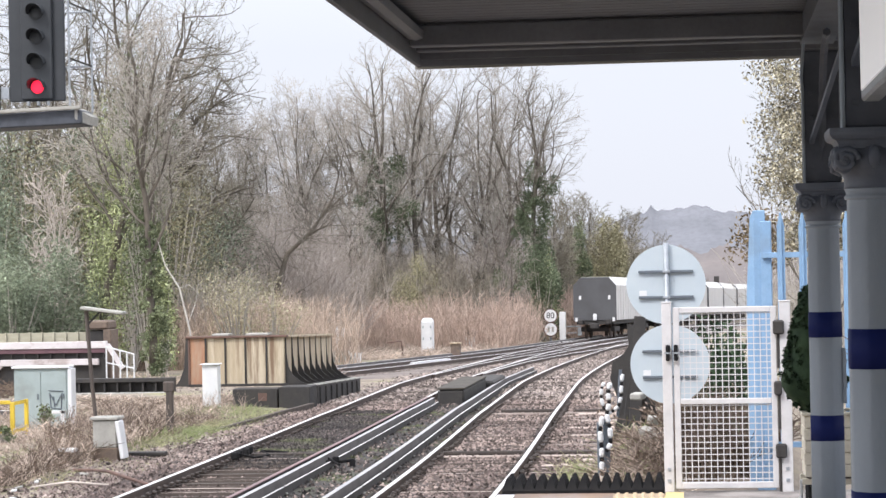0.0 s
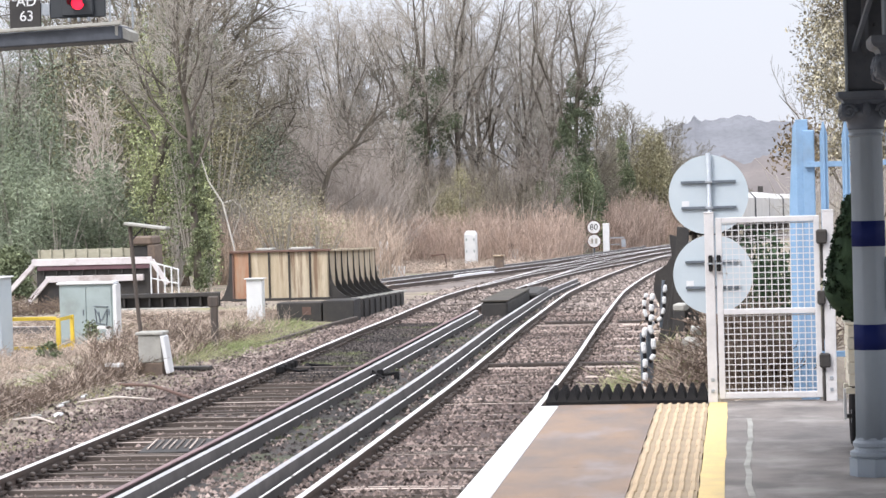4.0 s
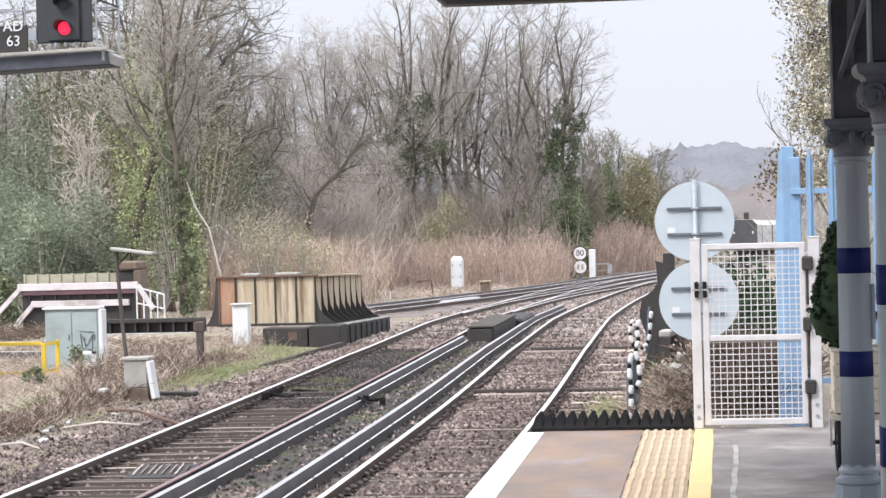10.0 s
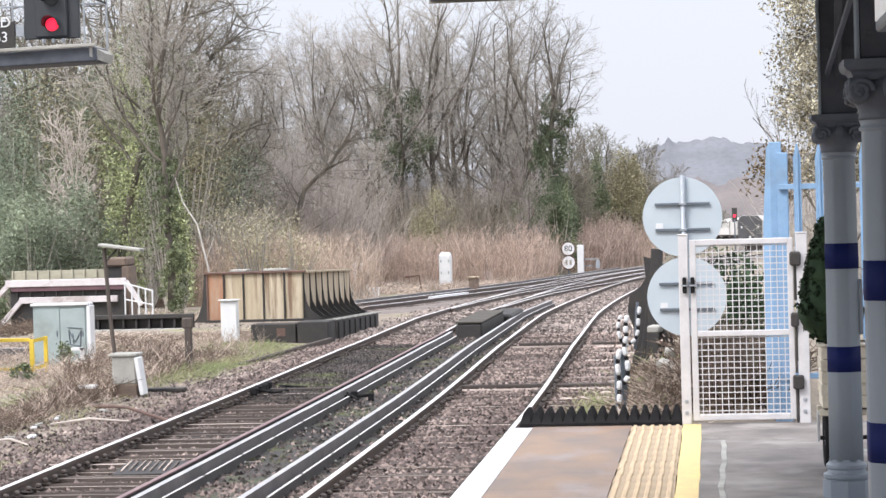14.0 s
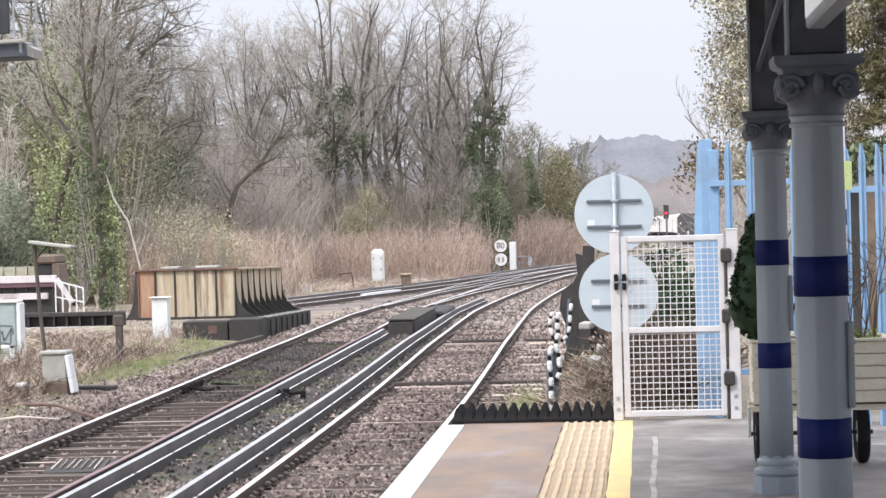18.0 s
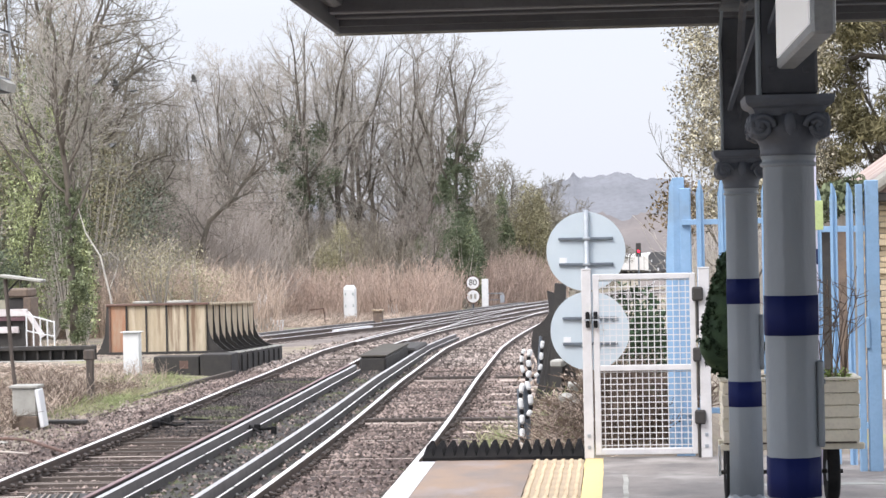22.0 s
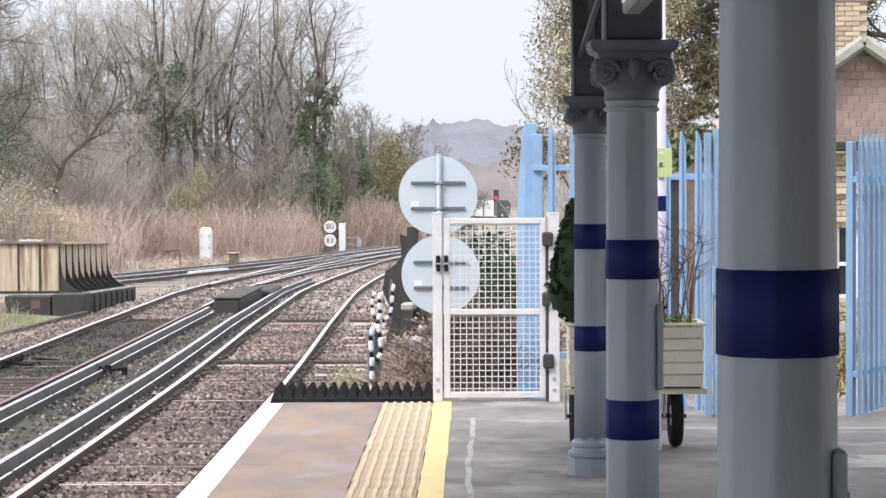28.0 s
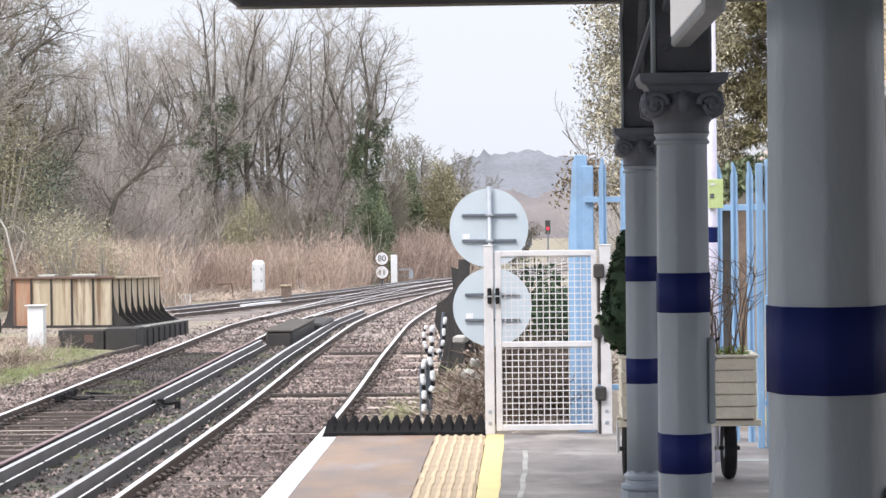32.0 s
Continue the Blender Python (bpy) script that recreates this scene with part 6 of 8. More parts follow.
    tagged(o, "dark green bush behind the mesh gate", "bush")


ramp_clutter()

cn = thing("white_canister", "white ribbed plastic canister standing beside the gate post", "canister", (0.955, 19.3, 0.0))
part("body", Geo().lathe([(0.045, 0.0), (0.055, 0.02), (0.055, 0.06), (0.042, 0.08), (0.055, 0.1), (0.055, 0.14), (0.042, 0.16), (0.055, 0.18), (0.052, 0.22), (0.02, 0.25)], n=18), M_WHITEPAINT, cn, smooth=True)
part("cap", Geo().lathe([(0.02, 0.25), (0.02, 0.28), (0.012, 0.285)], n=12), M_BLACK, cn)


# ---- palisade fence ----
def pale_mesh(h, w=0.07):
    o = Geo()
    prof = [(-w / 2, 0.012), (-w / 4, 0.012), (-w / 8, -0.012), (w / 8, -0.012), (w / 4, 0.012), (w / 2, 0.012)]
    top = [h - 0.12, h - 0.05, h, h, h - 0.05, h - 0.12]
    n = len(prof)
    vs = [(x, y, 0) for x, y in prof] + [(x, y, z) for (x, y), z in zip(prof, top)] + [(x, y + 0.004, 0) for x, y in prof] + [(x, y + 0.004, z) for (x, y), z in zip(prof, top)]
    fs = [(i, i + 1, n + i + 1, n + i) for i in range(n - 1)] + [(2 * n + i + 1, 2 * n + i, 3 * n + i, 3 * n + i + 1) for i in range(n - 1)]
    fs += [(n + i, n + i + 1, 3 * n + i + 1, 3 * n + i) for i in range(n - 1)] + [(0, n, 3 * n, 2 * n), (n - 1, 3 * n - 1, 4 * n - 1, 2 * n - 1)]
    return o.add(vs, fs).mesh("pale", M_FENCE)


def fence_run(label, x0, y0, x1, y1, pitch, h, first=0.0, posts=(), name="palisade_fence"):
    f = thing(name, label, "fence", (x0, y0, 0), math.degrees(math.atan2(y1 - y0, x1 - x0)), group="blue palisade fences")
    ln = math.hypot(x1 - x0, y1 - y0)
    me = pale_mesh(h)
    s = first
    while s < ln:
        o = new("pale", me)
        o.parent, o.location = f, (s, 0, 0.02)
        s += pitch
    for z in (0.35, h - 0.36):
        part("rail", Geo().span(0, ln, 0.018, 0.058, z - 0.025, z + 0.025, 0.003), M_FENCE, f)
    for p in posts:
        part("post", Geo().span(p - 0.05, p + 0.05, 0.06, 0.12, -0.3, h - 0.05, 0.006), M_FENCE, f, "light blue steel post")
    return f


fence_run("light blue steel palisade fence behind the gate", 0.62, 20.6, 1.5, 20.5, 0.195, 2.42, 0.17, (0.03,))
p = thing("fence_post", "wide light blue steel gate post with folded edge", "post", (0.58, 20.7, 0))
part("channel", Geo().span(-0.035, 0.075, -0.02, 0.06, -0.3, 2.47, 0.006), M_FENCE, p)
part("flange", Geo().add([(-0.1, 0.06, 0.0), (-0.035, 0.0, 0.0), (-0.035, 0.0, 2.46), (-0.06, 0.02, 2.4), (-0.1, 0.06, 1.7), (-0.1, 0.07, 0.0), (-0.035, 0.01, 0.0), (-0.035, 0.01, 2.46), (-0.06, 0.03, 2.4), (-0.1, 0.07, 1.7)],
                         [(0, 1, 2, 3, 4), (9, 8, 7, 6, 5), (0, 5, 6, 1), (1, 6, 7, 2), (2, 7, 8, 3), (3, 8, 9, 4), (4, 9, 5, 0)]), M_FENCE, p)
fence_run("light blue steel palisade fence behind the planter", 1.5, 19.2, 2.06, 18.75, 0.155, 2.33, 0.1, ())
p = thing("fence_post", "light blue steel post of the platform fence", "post", (2.03, 18.55, 0))
part("channel", Geo().span(-0.06, -0.005, -0.02, 0.06, -0.1, 2.33, 0.005), M_FENCE, p)
part("channel", Geo().span(0.015, 0.12, -0.03, 0.07, -0.1, 2.36, 0.005), M_FENCE, p)
part("lock_box", Geo().span(0.0, 0.03, -0.05, -0.03, 1.0, 1.25, 0.004), M_FENCE, p)
fence_run("light blue palisade gate leaf standing open", 3.22, 18.45, 3.92, 19.85, 0.155, 2.3, 0.04, (0.06,))
fence_run("light blue steel palisade fence along the platform back", 3.95, 19.95, 6.2, 20.1, 0.155, 2.3, 0.1, (1.2,))


# ---- planter on wheels, topiary, notice post ----
def planter():
    p = thing("planter_cart", "cream slatted planter box on a two-wheeled cart", "planter", (1.24, 16.45, 0))
    for k in range(5):
        for yy in (-0.24, 0.24):
            part("board", Geo().box((0, yy, 0.5 + k * 0.087), (0.96 + 0.012 * (k % 2), 0.02, 0.082), 0.005), M_PLANTER, p, "cream painted board")
        for xx in (-0.47, 0.47):
            part("board", Geo().box((xx, 0, 0.5 + k * 0.087), (0.02, 0.46, 0.082), 0.005), M_PLANTER, p, "cream painted board")
    part("top_rim", Geo().span(-0.5, 0.5, -0.265, -0.22, 0.895, 0.915, 0.004).span(-0.5, 0.5, 0.22, 0.265, 0.895, 0.915, 0.004).span(-0.5, -0.45, -0.22, 0.22, 0.895, 0.915, 0.004).span(0.45, 0.5, -0.22, 0.22, 0.895, 0.915, 0.004), M_PLANTER, p)
    part("soil", Geo().span(-0.46, 0.46, -0.23, 0.23, 0.8, 0.86), M_SOIL, p, "dark potting soil")
    part("floor", Geo().span(-0.46, 0.46, -0.23, 0.23, 0.445, 0.46), M_WOODPOST, p)
    part("chassis", Geo().span(-0.5, 0.52, -0.2, -0.15, 0.4, 0.445, 0.005).span(-0.5, 0.52, 0.15, 0.2, 0.4, 0.445, 0.005), M_PLANTER, p)
    part("axle", Geo().tube([(-0.5, 0, 0.225), (0.38, 0, 0.225)], 0.016, 8), M_SOOTSHADE, p)
    for x in (-0.42, 0.3):
        w = part("wheel", Geo().lathe([(0.07, -0.03), (0.16, -0.03), (0.2, -0.045), (0.222, -0.03), (0.228, 0), (0.222, 0.03), (0.2, 0.045), (0.16, 0.03), (0.07, 0.03)], n=26), M_BLACK, p, "black rubber tyre", smooth=True)
        w.matrix_basis = pose(x, 0, 0.229, 0, 90, 0)
        part("hub", Geo().lathe([(0.075, -0.034), (0.075, 0.034), (0.02, 0.06)], n=14), M_GALV, w)
        part("bracket", Geo().span(x - 0.09, x - 0.07, -0.02, 0.02, 0.2, 0.42, 0.003), M_WHITEPAINT, p)
    part("prop", Geo().span(-0.1, 0.1, -0.24, -0.22, 0.02, 0.06, 0.003).span(-0.1, -0.06, -0.24, -0.2, 0.0, 0.4, 0.003).span(0.14, 0.18, -0.24, -0.2, 0.0, 0.4, 0.003), M_WHITEPAINT, p)
    part("handle", Geo().tube([(0.15, -0.25, 0.92), (0.16, -0.27, 1.0), (0.22, -0.27, 1.04)], 0.01, 6), M_BLACK, p)


planter()


def topiary():
    t = thing("topiary", "dark green clipped conical shrub growing in the planter", "shrub", (0.84, 16.45, 0))
    part("stem", Geo().tube([(0, 0, 0.84), (0, 0, 1.7)], [0.025, 0.01], 6), M_BARK, t)
    prof = [(0.02 + 0.255 * math.sin(min(1, f * 3.4) * math.pi / 2) * (1 - f) ** 0.62, 0.88 + 0.95 * f) for f in [k / 22 for k in range(23)]]
    core = Geo().lathe(prof, n=26)
    core.v = [(x * (1 + 0.16 * noise.noise((x * 9, y * 9, z * 7))), y * (1 + 0.16 * noise.noise((x * 9, y * 9, z * 7))), z) for x, y, z in core.v]
    part("body", core, M_TOPIARY, t, "dense dark clipped foliage", smooth=True)
    g = random.Random(4)
    cl = []
    for k in range(420):
        i = g.randrange(1, 22)
        a = g.random() * 6.283
        r = prof[i][0] * g.uniform(0.95, 1.04)
        cl.append(((r * math.cos(a), r * math.sin(a), prof[i][1]), (0.022, 0.022, 0.028)))
    o = new("foliage", leaf_mesh("foliage", cl, 22, 0.014, M_TOPIARY, 9))
    o.parent = t


topiary()


def planter_flowers():
    g = random.Random(12)
    segs = []
    for i in range(26):
        b = Vector((g.uniform(1.3, 1.66), 16.45 + g.uniform(-0.18, 0.18), 0.85))
        m = b + Vector((g.gauss(0, 0.07), g.gauss(0, 0.05), g.uniform(0.25, 0.5)))
        e = m + Vector((g.gauss(0, 0.1), g.gauss(0, 0.06), g.uniform(0.1, 0.4)))
        segs += [(b, m, 0.005, 0.004), (m, e, 0.004, 0.002)]
        for k in range(4):
            s = m.lerp(e, g.random())
            segs.append((s, s + Vector((g.gauss(0, 0.1), g.gauss(0, 0.06), g.uniform(0.0, 0.14))), 0.003, 0.002))
    t = thing("planter_shrub", "bare twiggy shrub with fresh green shoots in the planter", "shrub")
    o = new("stem", seg_mesh("stem", segs, M_BRAMBLE, 4))
    o.parent = t
    o = new("foliage", leaf_mesh("foliage", [((1.3 + 0.07 * k, 16.4, 0.92), (0.05, 0.1, 0.05)) for k in range(6)], 26, 0.035, M_LEAF_SPRING, 14, 0.2))
    o.parent = t


planter_flowers()
n = thing("notice_post", "pale lilac lamp post with a lime green notice", "post", (1.53, 17.6, 0))
part("pole", Geo().lathe([(0.06, 0), (0.06, 0.5), (0.045, 0.55), (0.042, 4.6)], n=16), M_LILAC, n, smooth=True)
part("band", Geo().lathe([(0.0445, 1.7), (0.0445, 1.82)], n=16), M_BLUE, n, "navy painted band")
part("notice", Geo().span(-0.03, 0.085, -0.06, -0.05, 1.965, 2.19, 0.002), M_LIME, n, "lime green notice with faint print")
for z, w in ((2.15, 0.04), (2.07, 0.03), (2.05, 0.03)):
    part("print_bar", Geo().span(-0.015, -0.015 + w, -0.063, -0.0602, z - 0.008, z + 0.008), M_STEELDARK if z < 2.1 else M_WHITEPAINT, n)


# ---- line side: signal, girders, cabinets ----
def signal():
    s = thing("colour_light_signal", "four-aspect railway signal showing red on a bracket arm", "railway signal", (-7.66, 26.0, 0))
    part("backplate", Geo().span(-0.335, 0.335, 0.0, 0.06, 4.08, 5.32, 0.01), M_SIGNAL, s, "black signal backplate")
    part("housing", Geo().span(-0.18, 0.2, -0.05, 0.0, 4.1, 5.3, 0.012), M_SIGNAL, s)
    for k in range(4):
        z = 4.245 + 0.292 * k
        part("lens", Geo().lathe([(0.078, 0.0), (0.075, 0.012), (0.05, 0.022), (0.01, 0.026)], n=20), M_RED if k == 0 else M_SIGNAL, s, "red lit lens" if k == 0 else "dark unlit lens").matrix_basis = pose(0.02, -0.05, z, 90, 0, 0)
        hood = Geo()
        n, vs, fs = 14, [], []
        for d, r in ((0.0, 0.1), (0.2, 0.1), (0.2, 0.092), (0.0, 0.092)):
            for i in range(n + 1):
                t = radians(-10 + 200 * i / n)
                vs.append((0.02 + r * math.cos(t), -0.05 - d * (0.55 + 0.45 * math.sin(max(0, t))), z + r * math.sin(t)))
        w = n + 1
        for a in range(4):
            fs += [(a * w + i, a * w + i + 1, ((a + 1) % 4) * w + i + 1, ((a + 1) % 4) * w + i) for i in range(n)]
        part("hood", hood.add(vs, fs), M_SIGNAL, s, "curved black hood")
    arm = part("arm", Geo().box((-1.86, 0.05, 3.8), (4.9, 0.55, 0.17), 0.015, pose(0, 0, 0, 0, -1.6, 0)), M_IRON, s, "dark bracket arm")
    part("walkway_edge", Geo().box((-1.9, -0.26, 3.905), (5.0, 0.06, 0.04), 0.006, pose(0, 0, 0, 0, -1.6, 0)), M_CONCRETE, arm, "pale stained walkway edge")
    part("walkway_end", Geo().add([(0.52, -0.26, 3.98), (0.66, -0.1, 3.88), (0.66, 0.3, 3.88), (0.52, 0.3, 3.98), (0.52, -0.26, 3.84), (0.64, -0.1, 3.78), (0.64, 0.3, 3.78), (0.52, 0.3, 3.84)], [(0, 1, 2, 3), (0, 4, 5, 1), (1, 5, 6, 2), (7, 6, 5, 4)]), M_CONCRETE, arm, "pale stained walkway end")
    part("mast", Geo().tube([(-4.2, 0.05, -1.15), (-4.2, 0.05, 5.2)], 0.11, 12), M_STEELDARK, s, "signal mast", smooth=True)
    for x, y in ((0.45, -0.2), (0.6, 0.25), (-0.55, 0.25), (-1.9, 0.25)):
        part("handrail_post", Geo().tube([(x, y, 3.95), (x, y, 5.25)], 0.012, 6), M_GALV, s)
    for z in (4.5, 5.15):
        part("handrail", Geo().tube([(-4.1, 0.27, z), (0.6, 0.27, z)], 0.012, 6), M_GALV, s)
        part("handrail", Geo().tube([(0.45, -0.2, z + 0.06), (0.6, 0.25, z)], 0.012, 6), M_SOOTSHADE, s)
    pl = part("number_plate", Geo().span(-0.82, -0.44, -0.03, 0.0, 3.97, 4.3, 0.006), M_SOOTSHADE, s, "black plate with white letters AD 63")
    words("plate_text", "AD\n63", 0.175, pose(-0.61, -0.034, 4.2), M_WHITEPAINT, pl)
    part("plate_stay", Geo().span(-0.44, -0.335, -0.01, 0.02, 4.12, 4.26, 0.003), M_GALV, s)
    for x in (-0.1, 0.02, 0.14):
        part("bolt", Geo().box((x, -0.01, 4.055), (0.03, 0.05, 0.05), 0.006), M_GALV, s)


signal()


def girder_bridge():
    g = thing("plate_girder", "rusted and cream-painted plate girder with flared black ribs", "bridge girder", kind="structure")
    Y, ZT, ZB = 52.4, 0.58, -0.55
    xs = (-11.85, -11.45, -10.98, -10.5, -10.0, -9.57)
    for i in range(5):
        p = part("web_panel", Geo().span(xs[i] + 0.02, xs[i + 1] - 0.02, Y, Y + 0.03, ZB, ZT - 0.05), M_REDPANEL if i == 0 else M_RUST, g, "orange rusted plate" if i == 0 else "streaked cream and rust plate")
        part("stiffener", Geo().span(xs[i] - 0.02, xs[i] + 0.02, Y - 0.035, Y + 0.03, ZB, ZT - 0.05, 0.004), M_SOOTSHADE if i else M_RUSTRED, g)
    part("top_flange", Geo().span(-11.92, -9.5, Y - 0.07, Y + 0.15, ZT - 0.05, ZT, 0.008), M_RUSTRED, g)
    part("coping", Geo().span(-11.3, -10.9, Y, Y + 0.5, ZT, ZT + 0.05, 0.01), M_CONCRETE, g)
    part("coping", Geo().span(-10.5, -9.95, Y, Y + 0.5, ZT, ZT + 0.05, 0.01), M_CONCRETE, g)
    part("bottom_flange", Geo().span(-11.9, -9.5, Y - 0.06, Y + 0.1, ZB - 0.06, ZB, 0.006), M_SOOTSHADE, g)
    part("left_gusset", Geo().plate([(0, 1.1), (0.06, 1.1), (0.06, -0.05), (-0.28, -0.05), (-0.16, 0.1), (-0.05, 0.4)], Matrix.Translation((-11.92, Y, ZB)), 0.05), M_SOOTSHADE, g)
    # the long side with its ribs
    part("side_web", Geo().add([(-9.57, Y + 0.03, ZB), (-9.55, 59.2, ZB), (-9.55, 59.2, ZT - 0.06), (-9.57, Y + 0.03, ZT - 0.06), (-9.62, Y + 0.03, ZB), (-9.6, 59.2, ZB), (-9.6, 59.2, ZT - 0.06), (-9.62, Y + 0.03, ZT - 0.06)],
                               [(0, 1, 2, 3), (7, 6, 5, 4), (3, 2, 6, 7), (0, 3, 7, 4), (1, 5, 6, 2), (0, 4, 5, 1)]), M_RUST, g, "streaked cream and rust side plate")
    part("side_flange", Geo().span(-9.68, -9.46, Y + 0.16, 59.2, ZT - 0.055, ZT - 0.005, 0.006), M_RUST, g)
    prof = [(0, ZT - 0.06), (0.03, ZT - 0.06), (0.04, 0.15), (0.08, -0.15), (0.2, -0.36), (0.42, -0.52), (0.66, -0.6), (0.66, -0.66), (0, -0.66)]
    for k in range(9):
        y = Y + 0.1 + k * 0.84
        part("rib", Geo().plate(prof, Matrix.Translation((-9.57, y, 0)), 0.045), M_SOOTSHADE, g, "flared black steel rib")
    part("ledge", Geo().span(-9.55, -8.82, Y + 0.2, 59.4, -1.2, -0.62, 0.01), M_SOOTSHADE, g, "sooty ledge with pale worn edge")
    for k in range(9):
        part("ledge_cap", Geo().span(-9.2, -8.8, Y + 0.25 + k * 0.84, Y + 0.8 + k * 0.84, -0.62, -0.595, 0.006), M_CONCRETE, g)
    for k in range(8):
        part("bearing", Geo().span(-8.83, -8.78, Y + 0.4 + k * 0.84, Y + 0.55 + k * 0.84, -1.15, -0.66, 0.01), M_SOOTSHADE, g)
    part("end_block", Geo().span(-9.5, -8.78, 51.2, 52.2, -1.2, -0.58, 0.015), M_SOOTSHADE, g, "black end block")
    part("side_block", Geo().span(-10.6, -9.55, 51.3, 52.0, -1.2, -0.62, 0.012), M_SOOTSHADE, g, "dark end block with rust patches")
    part("patch", Geo().span(-10.0, -9.8, 51.29, 51.3, -0.9, -0.72), M_RUSTRED, g)

    for o in g.children:  # the whole side falls with the line
        if o.name.split(".")[0] in ("side_web", "side_flange", "rib", "ledge", "ledge_cap", "bearing"):
            for v in o.data.vertices:
                v.co.z -= 0.024 * (v.co.y - Y)
                if o.name.startswith("rib") and v.co.x > -9.56:
                    v.co.x = -9.57 + (v.co.x + 9.57) * 0.85


girder_bridge()


def white_bridge():
    b = thing("white_girder_bridge", "low white-painted girder bridge with sloping ends", "bridge", (0, 63.5, 0), kind="structure")
    for z0, z1, x0, x1, drop in ((0.0, 0.2, -20.3, -16.75, 0.0), (-0.48, -0.3, -19.9, -17.0, 0.0)):
        part("white_chord", Geo().span(x0, x1, -0.08, 0.05, z0, z1, 0.01), M_BRIDGEWHITE, b, "white painted girder chord")
    for x0, z0, x1, z1 in ((-20.2, 0.1, -21.4, -1.1), (-19.85, -0.4, -20.5, -1.1), (-16.75, 0.1, -16.3, -0.6)):
        part("raker", Geo().tube([(x0, 0, z0), (x1, 0, z1)], 0.09, 4), M_BRIDGEWHITE, b, "sloping white end member")
    # the web is coloured black for the shade between the chords
    part("web", Geo().span(-20.2, -16.8, 0.06, 0.09, -1.2, 0.1), M_SOOTSHADE, b, "dark web, shade put into its colour")
    part("maroon_strip", Geo().span(-20.15, -16.8, -0.05, 0.055, -0.13, -0.005, 0.004), M_MAROON, b, "dull maroon painted strip under the top chord")
    for k in range(9):
        part("stiffener", Geo().span(-20.0 + k * 0.39, -19.96 + k * 0.39, -0.02, 0.06, -0.3, 0.0), M_SOOTSHADE, b)
    part("black_beam", Geo().span(-17.2, -14.2, -2.7, -2.4, -0.87, -0.76, 0.01).span(-17.2, -14.2, -2.45, -2.4, -1.15, -0.87), M_SOOTSHADE, b, "low black beam with web stiffeners")
    for k in range(8):
        part("stiffener", Geo().span(-16.9 + k * 0.36, -16.85 + k * 0.36, -2.65, -2.45, -1.15, -0.87), M_SOOTSHADE, b)
    part("bearing_wall", Geo().span(-17.4, -14.4, -3.1, -2.35, -1.5, -1.15, 0.02), M_CONCRETE, b, "pale low wall")
    for k in range(10):
        part("fence_board", Geo().span(-20.4 + k * 0.36, -20.06 + k * 0.36, 1.0, 1.04, 0.1, 0.44, 0.006), M_TIMBER, b, "mossy timber board")
        part("fence_post", Geo().span(-20.43 + k * 0.36, -20.38 + k * 0.36, 0.95, 1.0, -0.2, 0.46, 0.004), M_TIMBER, b)
    # black here stands for the shade under the pier cap
    part("pier", Geo().span(-17.55, -17.0, 0.6, 1.4, -1.3, 0.5, 0.02), M_SOOTSHADE, b, "recessed pier face, shade put in as black")
    part("pier_side", Geo().span(-17.0, -16.78, 0.5, 1.4, -1.3, 0.52, 0.02), M_BRICKOLD, b, "old brick pier side")
    part("pier_cap", Geo().span(-17.5, -16.85, 0.5, 1.5, 0.52, 0.78, 0.05), M_BRICKOLD, b)
    r = thing("handrail", "small white steel handrail with four posts", "handrail", (0, 63.0, 0))
    for k in range(5):
        part("post", Geo().tube([(-16.65 + k * 0.2, 0, -1.3), (-16.65 + k * 0.2, 0, 0.05 - 0.055 * k)], 0.022, 6), M_WHITEPAINT, r)
    part("rail", Geo().tube([(-16.67, 0, 0.06), (-15.83, 0, -0.18)], 0.022, 6), M_WHITEPAINT, r)
    part("rail", Geo().tube([(-16.67, 0, -0.4), (-15.83, 0, -0.58)], 0.02, 6), M_WHITEPAINT, r)


white_bridge()


def cabinet(name, label, x0, x1, y0, y1, z0, z1, body, doors, at_roof=0.05):
    c = thing(name, label, "cabinet")
    part("body", Geo().span(x0, x1, y0, y1, z0, z1, 0.012), body, c)
    part("roof", Geo().span(x0 - 0.04, x1 + 0.04, y0 - 0.06, y1 + 0.04, z1, z1 + at_roof, 0.012), M_WHITEPAINT, c, "overhanging pale lid")
    w = (x1 - x0 - 0.06) / doors if doors else 0
    for k in range(doors):
        d = part("door", Geo().span(x0 + 0.03 + k * w + 0.012, x0 + 0.03 + (k + 1) * w - 0.012, y0 - 0.018, y0, z0 + 0.12, z1 - 0.06, 0.006), body, c)
        part("handle", Geo().span(x0 + 0.03 + (k + 0.86) * w, x0 + 0.03 + (k + 0.9) * w, y0 - 0.035, y0 - 0.018, (z0 + z1) / 2, (z0 + z1) / 2 + 0.12, 0.004), M_STEELDARK, d)
    return c


gc = cabinet("relay_cabinet", "pale green-grey double-door relay cabinet with a white side", -13.84, -12.7, 45.0, 45.28, -1.1, 0.17, M_CABGREY, 2)
part("side_post", Geo().span(-12.7, -12.62, 44.95, 45.28, -1.1, 0.165, 0.01), M_WHITEPAINT, gc, "white side panel")
dx = -13.16
for a, b in (((0.05, 0.0), (0.36, -0.02)), ((0.07, -0.05), (0.1, -0.35)), ((0.07, -0.05), (0.2, -0.3)), ((0.2, -0.3), (0.33, -0.06)), ((0.33, -0.06), (0.31, -0.38)), ((0.1, -0.35), (0.31, -0.38)), ((0.15, -0.12), (0.17, -0.33))):
    part("scrawl", Geo().tube([(dx + a[0], 44.975, -0.28 + a[1]), (dx + b[0], 44.975, -0.28 + b[1])], 0.012, 4), M_STEELDARK, gc, "dark scrawled paint mark")
